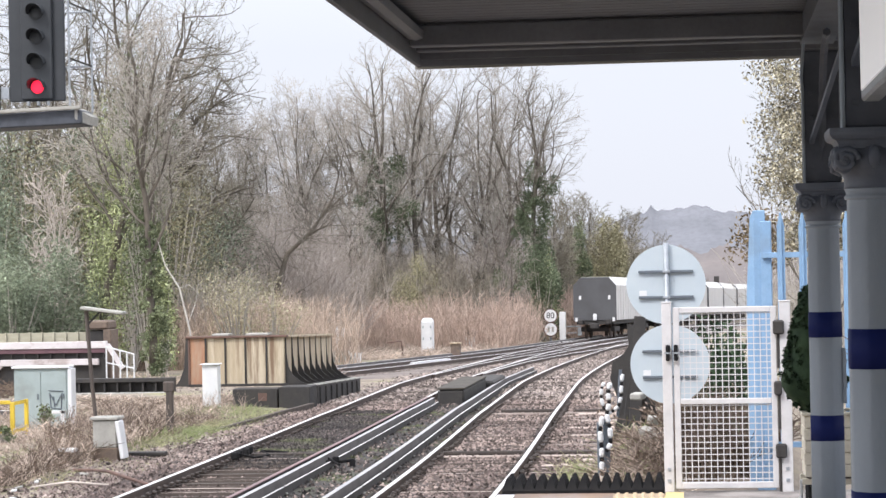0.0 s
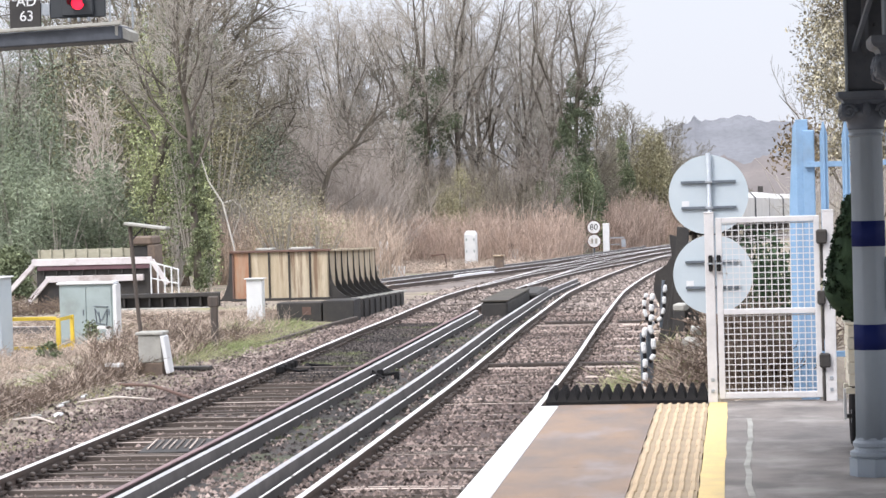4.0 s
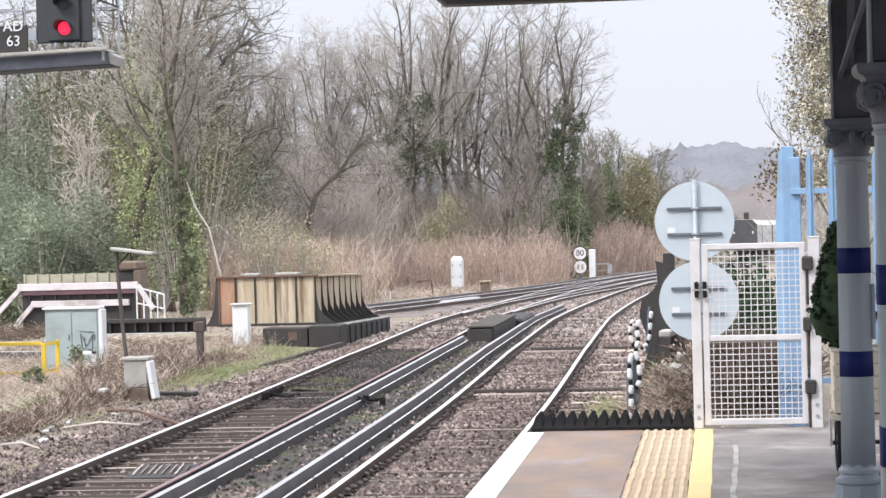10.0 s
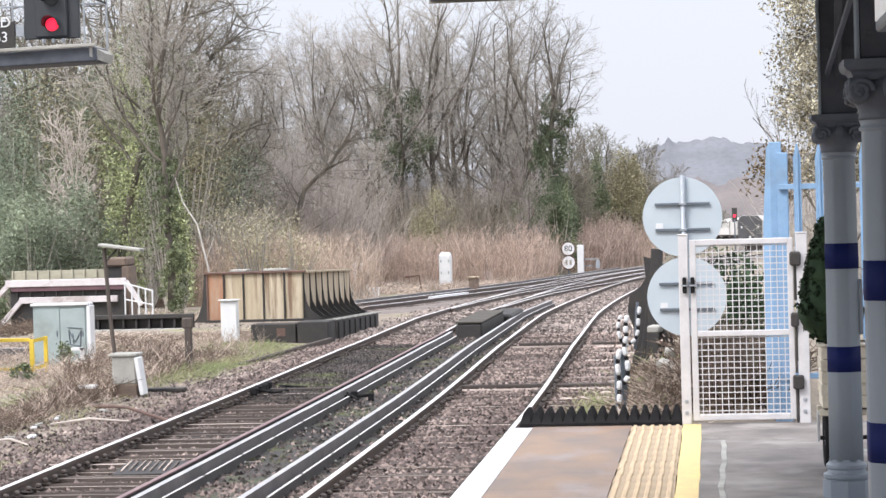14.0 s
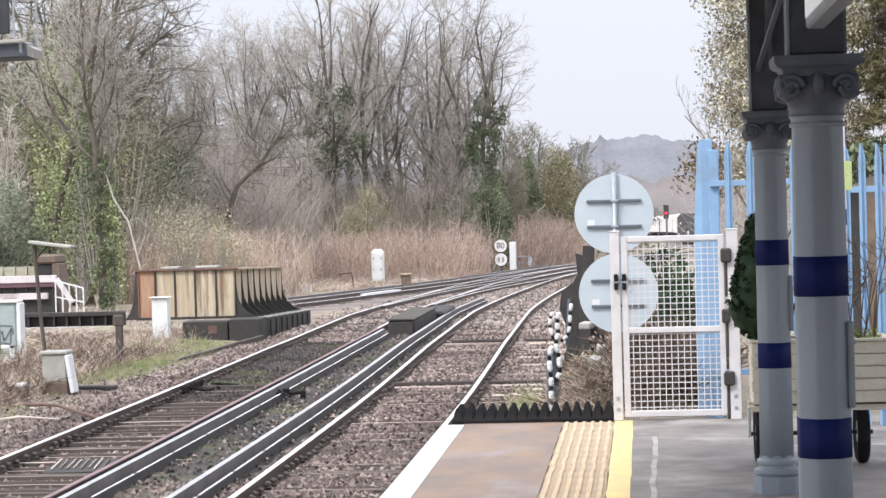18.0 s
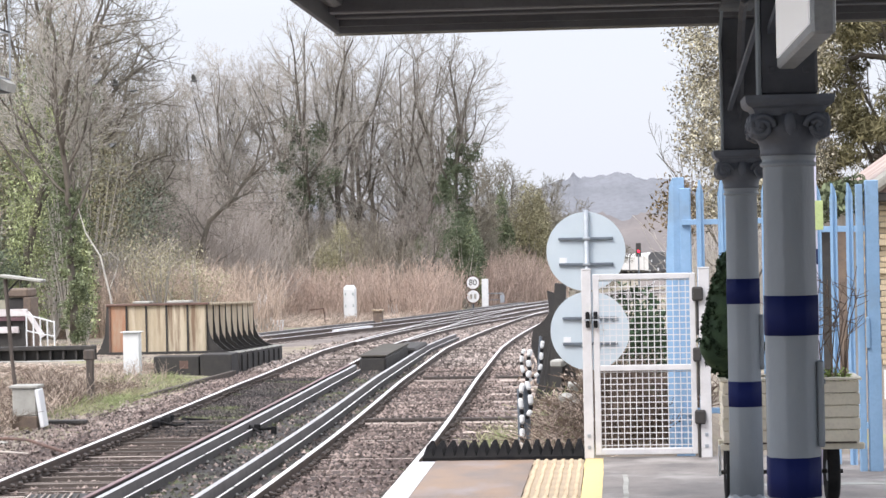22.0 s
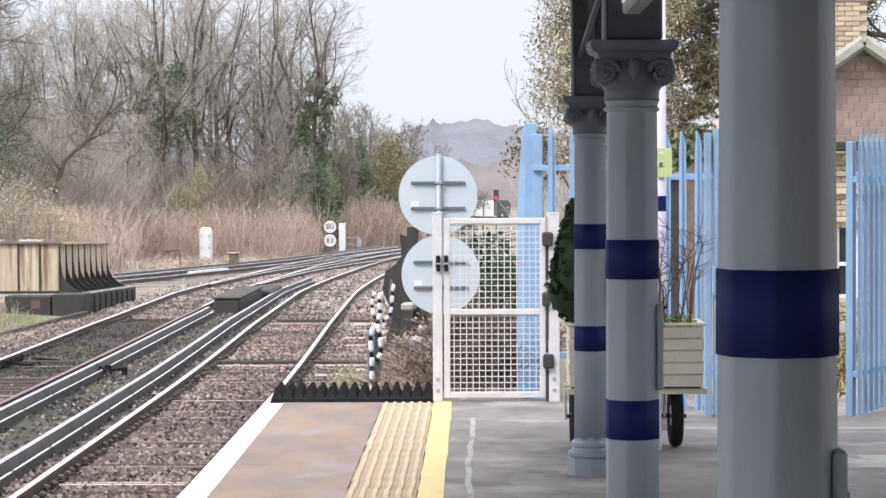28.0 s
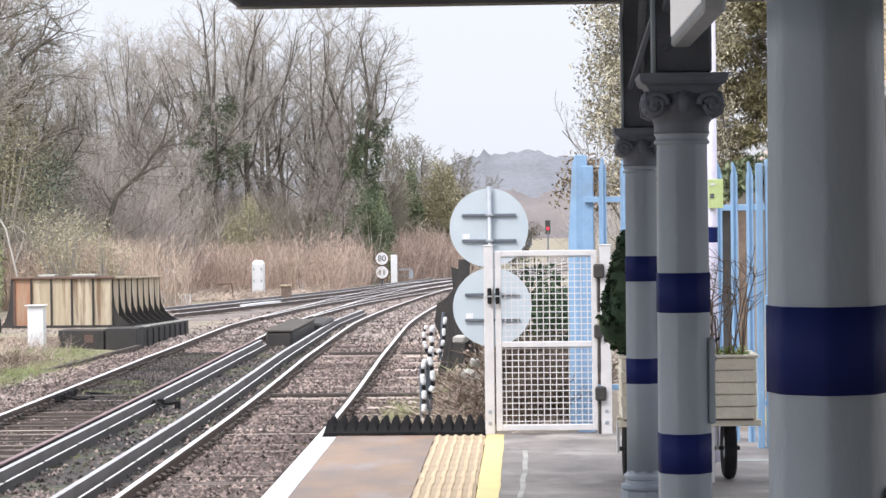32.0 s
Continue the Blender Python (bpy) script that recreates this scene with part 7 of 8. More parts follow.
bc = cabinet("equipment_cabinet", "pale blue-white equipment cabinet at the line side", -15.1, -13.76, 41.0, 41.7, -1.15, 0.47, M_SIGNBACK, 2, 0.03)
wc = thing("signal_cabinet", "tall white signalling cabinet with rounded top", "cabinet")
part("body", Geo().span(-13.94, -13.33, 115.6, 116.2, -2.2, -0.5, 0.02).add([(-13.94, 115.6, -0.5), (-13.33, 115.6, -0.5), (-13.33, 116.2, -0.5), (-13.94, 116.2, -0.5), (-13.84, 115.7, -0.33), (-13.43, 115.7, -0.33), (-13.43, 116.1, -0.33), (-13.84, 116.1, -0.33)], [(4, 5, 6, 7), (0, 1, 5, 4), (1, 2, 6, 5), (2, 3, 7, 6), (3, 0, 4, 7)]), M_WHITEPAINT, wc)
wd = part("door", Geo().span(-13.9, -13.37, 115.57, 115.6, -1.9, -0.55, 0.01), M_WHITEPAINT, wc)
for zz in (-0.85, -1.45):
    part("catch", Geo().span(-13.86, -13.8, 115.55, 115.57, zz, zz + 0.14).span(-13.47, -13.41, 115.55, 115.57, zz, zz + 0.14), M_CABGREY, wd)
wb = cabinet("cable_box", "small white line-side cable box", -11.02, -10.66, 50.0, 50.3, -1.12, 0.0, M_WHITEPAINT, 0, 0.02)
pb = cabinet("point_box", "small white box with a dark top beyond the tracks", -12.5, -12.0, 123.9, 124.4, -2.25, -1.55, M_WHITEPAINT, 0, 0.25)
next(o for o in pb.children if o.name.startswith("roof")).data.materials[0] = M_SOOTSHADE
db = cabinet("point_box", "dark square trackside box with a buff lid", -10.65, -10.25, 99.1, 99.6, -1.95, -1.17, M_BRICKOLD, 0, 0.06)
next(o for o in db.children if o.name.startswith("roof")).data.materials[0] = M_RUST
cabinet("point_box", "low white box beside the diverging track", -14.7, -14.25, 96.0, 96.5, -1.85, -1.42, M_WHITEPAINT, 0, 0.03)


def trunking_box():
    t = thing("trunking_box", "dark steel cover box between the tracks", "cover box", (0, 50.9, 0))
    part("body", Geo().span(-5.8, -5.19, 0, 5.5, -1.06, -0.68, 0.05), M_SOOTSHADE, t, "dark grey steel cover")
    part("lid", Geo().span(-5.81, -5.18, -0.01, 5.5, -0.68, -0.64, 0.018), M_LID, t, "mossy brown lid")
    part("body", Geo().span(-5.62, -5.0, 5.5, 9.0, -1.2, -0.76, 0.05), M_SOOTSHADE, t, "dark grey steel cover")


trunking_box()
bush("small green leafy weed beside the relay cabinet", -0.2925, 43.9, 0.22, 0.6, M_IVY, 290, 30, 0.035, 10)
bush("low green weed in the dead stalks", -0.312, 40.8, 0.3, 0.3, M_IVY, 291, 40, 0.04, 8)


def line_side_bits():
    y = thing("yellow_guard_rail", "yellow painted tubular guard rail", "guard rail", (0, 42.3, 0))
    part("post", Geo().span(-13.09, -13.01, -0.04, 0.04, -1.1, -0.36, 0.006), M_YELLOW, y)
    part("post", Geo().span(-12.97, -12.9, 0.5, 0.57, -1.1, -0.33, 0.006), M_YELLOW, y)
    part("rail", Geo().span(-16.0, -13.09, -0.03, 0.03, -0.4, -0.33, 0.006), M_YELLOW, y)
    part("rail", Geo().span(-16.0, -13.09, -0.03, 0.03, -0.96, -0.9, 0.006), M_YELLOW, y)
    part("rail", Geo().add([(-13.05, -0.03, -0.36), (-12.93, 0.5, -0.33), (-12.93, 0.57, -0.33), (-13.05, 0.04, -0.36), (-13.05, -0.03, -0.43), (-12.93, 0.5, -0.4), (-12.93, 0.57, -0.4), (-13.05, 0.04, -0.43)], [(0, 1, 2, 3), (7, 6, 5, 4), (0, 4, 5, 1), (2, 6, 7, 3)]), M_YELLOW, y)
    part("rail", Geo().add([(-13.05, -0.03, -0.9), (-12.93, 0.5, -0.87), (-12.93, 0.57, -0.87), (-13.05, 0.04, -0.9), (-13.05, -0.03, -0.96), (-12.93, 0.5, -0.93), (-12.93, 0.57, -0.93), (-13.05, 0.04, -0.96)], [(0, 1, 2, 3), (7, 6, 5, 4), (0, 4, 5, 1), (2, 6, 7, 3)]), M_YELLOW, y)
    for k, z in enumerate((-0.83, -1.02)):
        st = thing("stored_rail", "bare steel rail laid on timber bearers behind the yellow guard", "rail", (0, 47.3 - 0.5 * k, z), group="stored rails")
        part("rail", Geo().sweep([(a, b) for a, b in RAIL_WEB][::-1], [(-18.0, 0, 0.06), (-15.5, 0.1, 0.02), (-13.75 + 0.1 * k, 0.2, 0.0)]), M_CONDUCTOR, st, "dull steel rail")
        part("head", Geo().sweep(RAIL_TOP[::-1], [(-18.0, 0, 0.06), (-15.5, 0.1, 0.02), (-13.75 + 0.1 * k, 0.2, 0.0)]), M_CONTACT, st, "worn bright head")
        for x in (-17.0, -15.2, -14.0):
            part("bearer", Geo().span(x - 0.1, x + 0.1, -0.1, 0.3, -1.3 - z, -0.14, 0.01), M_WOODPOST, st)
    p = thing("lamp_post", "leaning dark post with a flat pale lamp hood", "lamp post", (0, 36.5, 0))
    part("post", Geo().tube([(-9.78, 0, -1.1), (-9.9, 0, 0.2), (-9.98, 0, 1.45)], 0.033, 8), M_WOODPOST, p)
    part("hood", Geo().box((-9.69, 0, 1.45), (0.72, 0.3, 0.05), 0.012, pose(0, 0, 0, 0, 8, 0)), M_CONCRETE, p, "flat pale lamp hood")
    part("stay", Geo().tube([(-9.98, 0, 1.2), (-9.75, 0, 1.43)], 0.015, 6), M_SOOTSHADE, p)
    c = thing("concrete_box", "lichened concrete cable box with a leaning white slab", "box", (0, 36.0, 0))
    part("body", Geo().span(-9.77, -9.38, 0, 0.4, -0.78, -0.33, 0.015), M_CONCRETE, c)
    part("base", Geo().span(-9.79, -9.36, -0.02, 0.42, -1.1, -0.78, 0.015), M_BRICKOLD, c, "dark base of the box")
    part("lid", Geo().span(-9.81, -9.35, -0.03, 0.43, -0.33, -0.28, 0.012), M_CONCRETE, c)
    part("slab", Geo().box((-9.3, 0.05, -0.65), (0.07, 0.3, 0.62), 0.012, pose(0, 0, 0, 0, -8, 0)), M_WHITEPAINT, c, "leaning white slab")
    b = solid("base_block", Geo().box((-10.02, 35.4, -0.93), (0.3, 0.3, 0.3), 0.03), M_BRICKOLD, "low mossy block with a pale top by the post", "block")
    part("cap", Geo().box((-10.02, 35.4, -0.765), (0.27, 0.27, 0.06), 0.02), M_WHITEPAINT, b)
    s = thing("timber_stump", "weathered short timber post in the grass", "post", (0, 41.7, 0))
    part("post", Geo().box((-9.82, 0, -0.55), (0.13, 0.13, 1.1), 0.02), M_WOODPOST, s)
    part("head", Geo().box((-9.83, 0, -0.08), (0.2, 0.15, 0.2), 0.02), M_WOODPOST, s)
    k = thing("white_stub_post", "short white post with a bent arm", "post", (0, 43.4, 0))
    part("post", Geo().span(-12.42, -12.34, 0, 0.06, -1.1, -0.6, 0.006), M_WHITEPAINT, k)
    part("arm", Geo().span(-12.6, -12.34, 0, 0.06, -0.66, -0.6, 0.006), M_WHITEPAINT, k)
    e = solid("timber_kerb", Geo().sweep([(-0.045, -0.12), (-0.045, 0.045), (0.045, 0.045), (0.045, -0.12)][::-1], [(-9.21, 42.6, -1.0), (-9.05, 45.5, -1.0), (-8.9, 48.5, -1.0), (-8.72, 51.2, -1.0)]), M_WOODPOST, "long brown timber kerb beside the ballast", "kerb")
    q = solid("cable_duct", Geo().tube([(-9.6, 34.2, -0.98), (-9.0, 33.2, -0.9), (-8.55, 32.3, -0.84), (-8.1, 31.6, -0.87), (-7.6, 31.0, -0.93)], 0.024, 8), M_RUSTRED, "dull red cable duct curving to the track", "cable")
    w = solid("plank", Geo().box((-9.15, 36.9, -0.95), (0.75, 0.25, 0.06), 0.01), M_SOOTSHADE, "dark plank lying by the concrete box", "plank")
    for i, (x, yy, ln, a) in enumerate(((-10.1, 30.8, 1.3, -50), (-9.2, 28.6, 0.9, -35), (-11.5, 33.5, 1.0, -60), (-8.9, 31.5, 1.1, 15), (-10.6, 31.8, 0.7, -20))):
        d = solid("driftwood", Geo().tube([(-ln / 2, 0, 0), (0, 0.06, 0.05), (ln / 2, 0, 0.0)], [0.012, 0.02, 0.008], 7), M_PALEBARK, "bleached dead branch on the ballast edge", "branch", group="dead branches")
        d.matrix_basis = pose(x, yy, gz(x, yy) + 0.06, 0, 0, a)
    h = thing("rail_clamp", "black steel clamp between the rails", "clamp", (-5.45, 33.9, BED_Z))
    part("bar", Geo().tube([(-0.28, 0, 0.12), (0.22, 0.3, 0.12)], 0.025, 6), M_BLACK, h)
    part("bar", Geo().tube([(-0.15, 0.3, 0.16), (0.1, -0.2, 0.1)], 0.02, 6), M_BLACK, h)
    for c0, c1 in (((-0.28, 0, 0.08), (0.08, 0.1, 0.14)), ((0.22, 0.3, 0.08), (0.08, 0.1, 0.14)), ((0.0, 0.1, 0.16), (0.1, 0.06, 0.08))):
        part("foot", Geo().box(c0, c1, 0.01), M_BLACK, h)
    sp = thing("slatted_panel", "silvered slatted timber panel lying between the far rails", "panel", (-6.55, 25.7, -0.955))
    part("base", Geo().box((0, 0, -0.03), (0.72, 1.3, 0.03), 0.006, pose(0, 0, 0, 0, 0, 6)), M_SOOTSHADE, sp, "dark board under the slats")
    for k in range(8):
        part("slat", Geo().box((-0.29 + 0.083 * k, 0.03 * (k % 3), 0.0), (0.018, 0.95 - 0.12 * (k % 2), 0.02), 0.003, pose(0, 0, 0, 0, 0, 8)), M_SLEEPER, sp)
    k = thing("point_clamp", "black clamps and cable on the inner side of the far rail", "clamp", (-7.2, 35.9, BED_Z))
    for j in range(4):
        part("clamp", Geo().box((-0.08 - 0.02 * (j % 2), -0.55 + 0.4 * j, 0.12), (0.12, 0.16, 0.12), 0.02), M_BLACK, k)
    part("cable", Geo().tube([(-0.05, -0.6, 0.16), (0.15, -0.2, 0.06), (0.3, 0.3, 0.06), (0.1, 0.7, 0.1), (0.5, 0.9, 0.05)], 0.02, 6), M_BLACK, k, "black cable")
    part("bar", Geo().tube([(0.0, 0.4, 0.06), (1.2, 0.5, 0.05)], 0.03, 6), M_CHAIR, k)
    for yy in (36.2, 47.0):
        o = thing("stretcher_bar", "rusty cross bar between the platform track rails", "bar", (-3.35, yy, BED_Z))
        part("bar", Geo().span(-0.68, 0.68, -0.05, 0.05, 0.03, 0.09, 0.01), M_CHAIR, o)
        part("bar", Geo().span(0.85, 1.7, -0.05, 0.05, 0.03, 0.08, 0.01), M_CHAIR, o)
        part("timber", Geo().span(-1.0, 1.9, -0.3, -0.12, -0.03, 0.028, 0.008), M_SLEEPER, o, "pale bearer under the bar")
        for j in range(6):
            part("bolt", Geo().box((-0.35 + j * 0.11, 0, 0.105), (0.05, 0.05, 0.04), 0.008), M_CHAIR, o)


line_side_bits()


def speed_boards():
    s = thing("speed_board", "round white speed signs with red rims and a white box", "sign", (-8.88, 141.5, 0))
    part("post", Geo().span(-0.05, 0.05, 0.02, 0.1, -2.6, -0.35), M_STEELDARK, s)
    for z, txt in ((-0.82, "80"), (-1.68, "90")):
        d = part("disc", Geo().add([(0.46 * math.cos(2 * math.pi * k / 32), yy, z + 0.46 * math.sin(2 * math.pi * k / 32)) for yy in (-0.03, 0.0) for k in range(32)], [tuple(range(32)), tuple(range(32, 64))[::-1]] + [(k, 32 + k, 32 + (k + 1) % 32, (k + 1) % 32) for k in range(32)]), M_RUSTRED, s, "dull red rim")
        part("face", Geo().add([(0.39 * math.cos(2 * math.pi * k / 32), -0.034, z + 0.39 * math.sin(2 * math.pi * k / 32)) for k in range(32)], [tuple(range(32))]), M_WHITEPAINT, d, "white sign face")
        if txt == "80":
            words("number", txt, 0.52, pose(0, -0.037, z), M_BLACK, d)
        else:
            part("faint_figure", Geo().span(-0.2, -0.06, -0.038, -0.034, z - 0.16, z + 0.16).span(0.06, 0.2, -0.038, -0.034, z - 0.16, z + 0.16), M_CONCRETE, d)
    part("box", Geo().span(0.55, 0.95, 0, 0.4, -2.5, -0.6, 0.02), M_WHITEPAINT, s, "tall white equipment box")
    part("bracket", Geo().span(0.95, 1.9, 0.1, 0.16, -1.55, -1.48).span(1.7, 1.95, 0.05, 0.3, -2.1, -1.6).span(0.95, 1.6, 0.1, 0.16, -1.95, -1.9), M_GALV, s)


speed_boards()
for x, y in ((-15.22, 96), (-14.98, 96.3), (-17.0, 103)):
    m = thing("marker_post", "thin white marker post with a pointed top", "marker post", (x, y, rz_at(y)), group="marker posts")
    part("pole", Geo().tube([(0, 0, -0.3), (0, 0, 0.9)], 0.03, 6), M_WHITEPAINT, m)
    part("tip", Geo().lathe([(0.06, 0.75), (0.09, 0.9), (0.09, 1.15), (0.01, 1.35)], n=8), M_WHITEPAINT, m)
for i in range(3):
    b = solid("white_slab", Geo().box((0, 0, 0.1), (0.25, 0.5, 0.7), 0.02, pose(0, 0, 0, 0, -35, 0)), M_CONCRETE, "leaning pale slab beside the track", "slab", group="leaning slabs")
    b.matrix_basis = pose(-15.3 + i * 0.3, 95.2 + i * 0.3, rz_at(95) - 0.05)
o = solid("cable_trough", Geo().sweep([(-0.12, -0.2), (-0.12, 0.06), (0.12, 0.06), (0.12, -0.2)][::-1], [(-10.45, 84.0, rz_at(84) - 0.03), (-10.1, 88.0, rz_at(88) - 0.03), (-9.85, 90.5, rz_at(90.5) - 0.03)]), M_WHITEPAINT, "long pale concrete cable trough between the tracks", "cable trough")
f = thing("low_frame", "small pale frame of bent tube by the track", "frame", (-13.6, 103, rz_at(103)))
part("tube", Geo().tube([(-0.4, 0, 0.55), (0.25, 0, 0.6), (0.35, 0, -0.2)], 0.04, 6), M_RUSTRED, f)

far_sig = thing("far_signal", "distant signal post showing red", "railway signal", (2.78, 262, -3.16))
part("post", Geo().tube([(0, 0, -0.9), (0, 0, 2.9)], 0.09, 8), M_STEELDARK, far_sig)
part("head", Geo().span(-0.3, 0.3, 0.0, 0.15, 2.6, 4.2, 0.02), M_SOOTSHADE, far_sig)
part("lens", Geo().lathe([(0.17, 0), (0.15, 0.06), (0.02, 0.09)], n=14), M_RED, far_sig, "red lit lens").matrix_basis = pose(0, -0.02, 3.25, 90, 0, 0)


# ---- house and trees on the right ----
def house():
    h = thing("brick_house", "yellow brick house with a clay tile roof and a chimney", "house", (0, 30, 0))
    X0, X1, Z0, ZE = 3.25, 9.5, -0.8, 2.38
    part("wall", Geo().span(X0 + 0.02, 4.9, 0.02, 6.0, Z0, ZE).span(5.18, X1, 0.02, 6.0, Z0, ZE).span(4.9, 5.18, 0.02, 6.0, Z0, 0.38).span(4.9, 5.18, 0.02, 6.0, 1.3, ZE), M_MORTAR, h, "pale mortared wall")
    wd = part("window", Geo().span(4.9, 5.18, 0.1, 0.14, 0.38, 1.3), M_DARKGLASS, h, "dark sash window")
    part("sash", Geo().span(4.9, 4.93, 0.05, 0.1, 0.38, 1.3).span(5.15, 5.18, 0.05, 0.1, 0.38, 1.3).span(4.93, 5.15, 0.05, 0.1, 0.8, 0.85).span(4.93, 5.15, 0.05, 0.1, 0.38, 0.42), M_WHITEPAINT, wd, "white sash")
    br = Geo().box((0, 0, 0), (0.215, 0.04, 0.065), 0.004).mesh("brick", M_HBRICK)
    for r in range(int((ZE - 0.2) / 0.075)):
        z = 0.22 + r * 0.075
        x = 3.37 + (0.1125 if r % 2 else 0)
        while x < 5.95:
            if not (4.78 < x < 5.3 and 0.34 < z < 1.34):
                o = new("brick", br)
                o.parent, o.location = h, (x, 0.005 - (0.05 if r in (24, 27) else 0), z)
            x += 0.225
    po = part("poster", Geo().span(3.5, 3.95, -0.035, -0.02, -0.35, 0.12, 0.003), M_WHITEPAINT, h, "pale poster with pink and green shapes")
    part("shape", Geo().span(3.54, 3.72, -0.04, -0.0355, -0.2, 0.05), M_PINK, po)
    part("shape", Geo().span(3.74, 3.9, -0.04, -0.0355, -0.28, -0.1), M_LIME, po)
    part("corbel", Geo().span(X0, X1, -0.08, 0.02, 1.75, 1.83, 0.008).span(X0, X1, -0.06, 0.02, 1.38, 1.44, 0.008), M_HBRICK, h, "projecting brick course")
    part("gutter", Geo().span(X0 - 0.1, X1, -0.25, -0.12, ZE - 0.06, ZE + 0.06, 0.02), M_SOOTSHADE, h, "black gutter")
    px0, pz, hw = 5.2, 3.72, 2.0
    part("gable", Geo().add([(px0 - hw, 0.0, ZE), (px0 + hw, 0.0, ZE), (px0, 0.0, pz), (px0 - hw, 0.25, ZE), (px0 + hw, 0.25, ZE), (px0, 0.25, pz)], [(0, 1, 2), (5, 4, 3), (0, 3, 4, 1), (1, 4, 5, 2), (2, 5, 3, 0)]), M_MORTAR, h, "gable wall under hung tiles")
    tl = Geo().box((0, 0, 0), (0.165, 0.014, 0.14), 0.003).mesh("hung_tile", M_TILE)
    r = 0
    z = ZE + 0.08
    while z < pz - 0.05:
        half = hw * (pz - z) / (pz - ZE) - 0.06
        x = px0 - half + (0.085 if r % 2 else 0)
        while x < px0 + half:
            o = new("hung_tile", tl)
            o.parent = h
            o.matrix_basis = pose(x, -0.018, z, 5, 0, 0)
            x += 0.17
        z += 0.105
        r += 1
    part("roof", Geo().add([(px0 - hw - 0.15, -0.22, ZE - 0.1), (px0, -0.22, pz + 0.04), (px0 + hw + 0.15, -0.22, ZE - 0.1), (px0 - hw - 0.15, 6.2, ZE - 0.1), (px0, 6.2, pz + 0.04), (px0 + hw + 0.15, 6.2, ZE - 0.1), (px0 - hw - 0.05, -0.22, ZE - 0.1), (px0, -0.22, pz - 0.03), (px0 + hw + 0.05, -0.22, ZE - 0.1), (px0 - hw - 0.05, 6.2, ZE - 0.1), (px0, 6.2, pz - 0.03), (px0 + hw + 0.05, 6.2, ZE - 0.1)],
                           [(0, 1, 4, 3), (1, 2, 5, 4), (0, 6, 7, 1), (1, 7, 8, 2), (6, 9, 10, 7), (7, 10, 11, 8)]), M_TILE, h, "pitched tile roof")
    for sd in (-1, 1):
        part("verge", Geo().tube([(px0, -0.26, pz + 0.03), (px0 + sd * (hw + 0.15), -0.26, ZE - 0.1)], 0.09, 6), M_CONCRETE, h, "pale worn verge board")
    ch = part("chimney", Geo().span(5.3, 5.98, 4.0, 4.8, 3.2, 6.2).span(5.26, 6.02, 3.94, 4.85, 4.62, 4.7).span(5.26, 6.02, 3.94, 4.85, 5.2, 5.3), M_MORTAR, h, "tall brick chimney")
    for r in range(26):
        z = 3.9 + r * 0.075
        x = 5.42 + (0.1125 if r % 2 else 0)
        while x < 5.9:
            o = new("brick", br)
            o.parent, o.location = h, (x, 3.985, z)
            x += 0.225


house()
sh = thing("timber_shed", "brown timber shed with a pale roof edge behind the fence", "shed", (0, 26, 0))
for k in range(3):
    part("board", Geo().span(2.15 + k * 0.19, 2.32 + k * 0.19, 0, 0.03, -0.8, 2.0, 0.004), M_SOOTSHADE if k < 2 else M_BRICKOLD, sh)
part("roof", Geo().add([(2.05, -0.1, 2.02), (2.8, -0.1, 2.3), (2.8, 1.5, 2.3), (2.05, 1.5, 2.02), (2.05, -0.1, 2.1), (2.8, -0.1, 2.38), (2.8, 1.5, 2.38), (2.05, 1.5, 2.1)], [(3, 2, 1, 0), (4, 5, 6, 7), (0, 1, 5, 4), (1, 2, 6, 5), (2, 3, 7, 6), (3, 0, 4, 7)]), M_CONCRETE, sh, "pale roof edge")


def leafy_tree(label, x, y, h, r, z0, seed, mat, per, size, n, twig=M_BARK, spread=0.9, slim=0.45):
    t = make_tree(label, seed, h, 12, spread, 0.8, (5, 4, 2), low=0.15, twig=twig, trunk_r=0.035 if r < 1.5 else 0.0, bark=twig, thin=0.3)
    put(t, x, y)
    g = random.Random(seed)
    cl = []
    for k in range(n):
        z = g.uniform(z0, h * 1.02)
        f = (z - z0) / (h - z0)
        rr = r * math.sqrt(max(0.05, 1 - (2 * f - 0.9) ** 2 * 0.7)) * g.uniform(0.5, 1.0)
        a = g.random() * 6.283
        cl.append(((rr * math.cos(a), rr * math.sin(a), z), (0.32, 0.32, 0.28)))
    o = new("leaves", leaf_mesh("leaves", cl, per, size, mat, seed, slim))
    o.parent = t
    if r > 1.5:  # long dark limbs that dip and rise again
        for k in range(26):
            z, a, ln = g.uniform(z0 * 0.9, h * 0.95), g.uniform(-0.6, 3.8) + math.pi, r * g.uniform(0.7, 1.1)
            dx, dy = math.cos(a) * ln, math.sin(a) * ln
            lift = g.uniform(-0.1, 0.5)
            part("limb", Geo().tube([(0, 0, z), (dx * 0.35, dy * 0.35, z + 0.1), (dx * 0.7, dy * 0.7, z + lift * 0.5 - 0.15), (dx, dy, z + lift)], [0.06, 0.05, 0.035, 0.012], 6), M_BARK, t, "long dark drooping limb")
    return t


leafy_tree("variegated evergreen tree behind the fence, cream leaves with gloss in their colour", 1.88, 30.0, 6.7, 0.98, 2.5, 301, M_VARIEG, 230, 0.024, 270, M_BARK, spread=0.5)
leafy_tree("shaggy evergreen tree with drooping branches", 5.3, 42.0, 9.5, 2.2, 2.6, 305, M_SHAG, 420, 0.075, 200, spread=0.9, slim=0.16)
leafy_tree("shaggy evergreen tree behind the house", 8.2, 44.0, 9.0, 2.2, 3.0, 309, M_SHAG, 150, 0.08, 130, spread=1.2, slim=0.16)
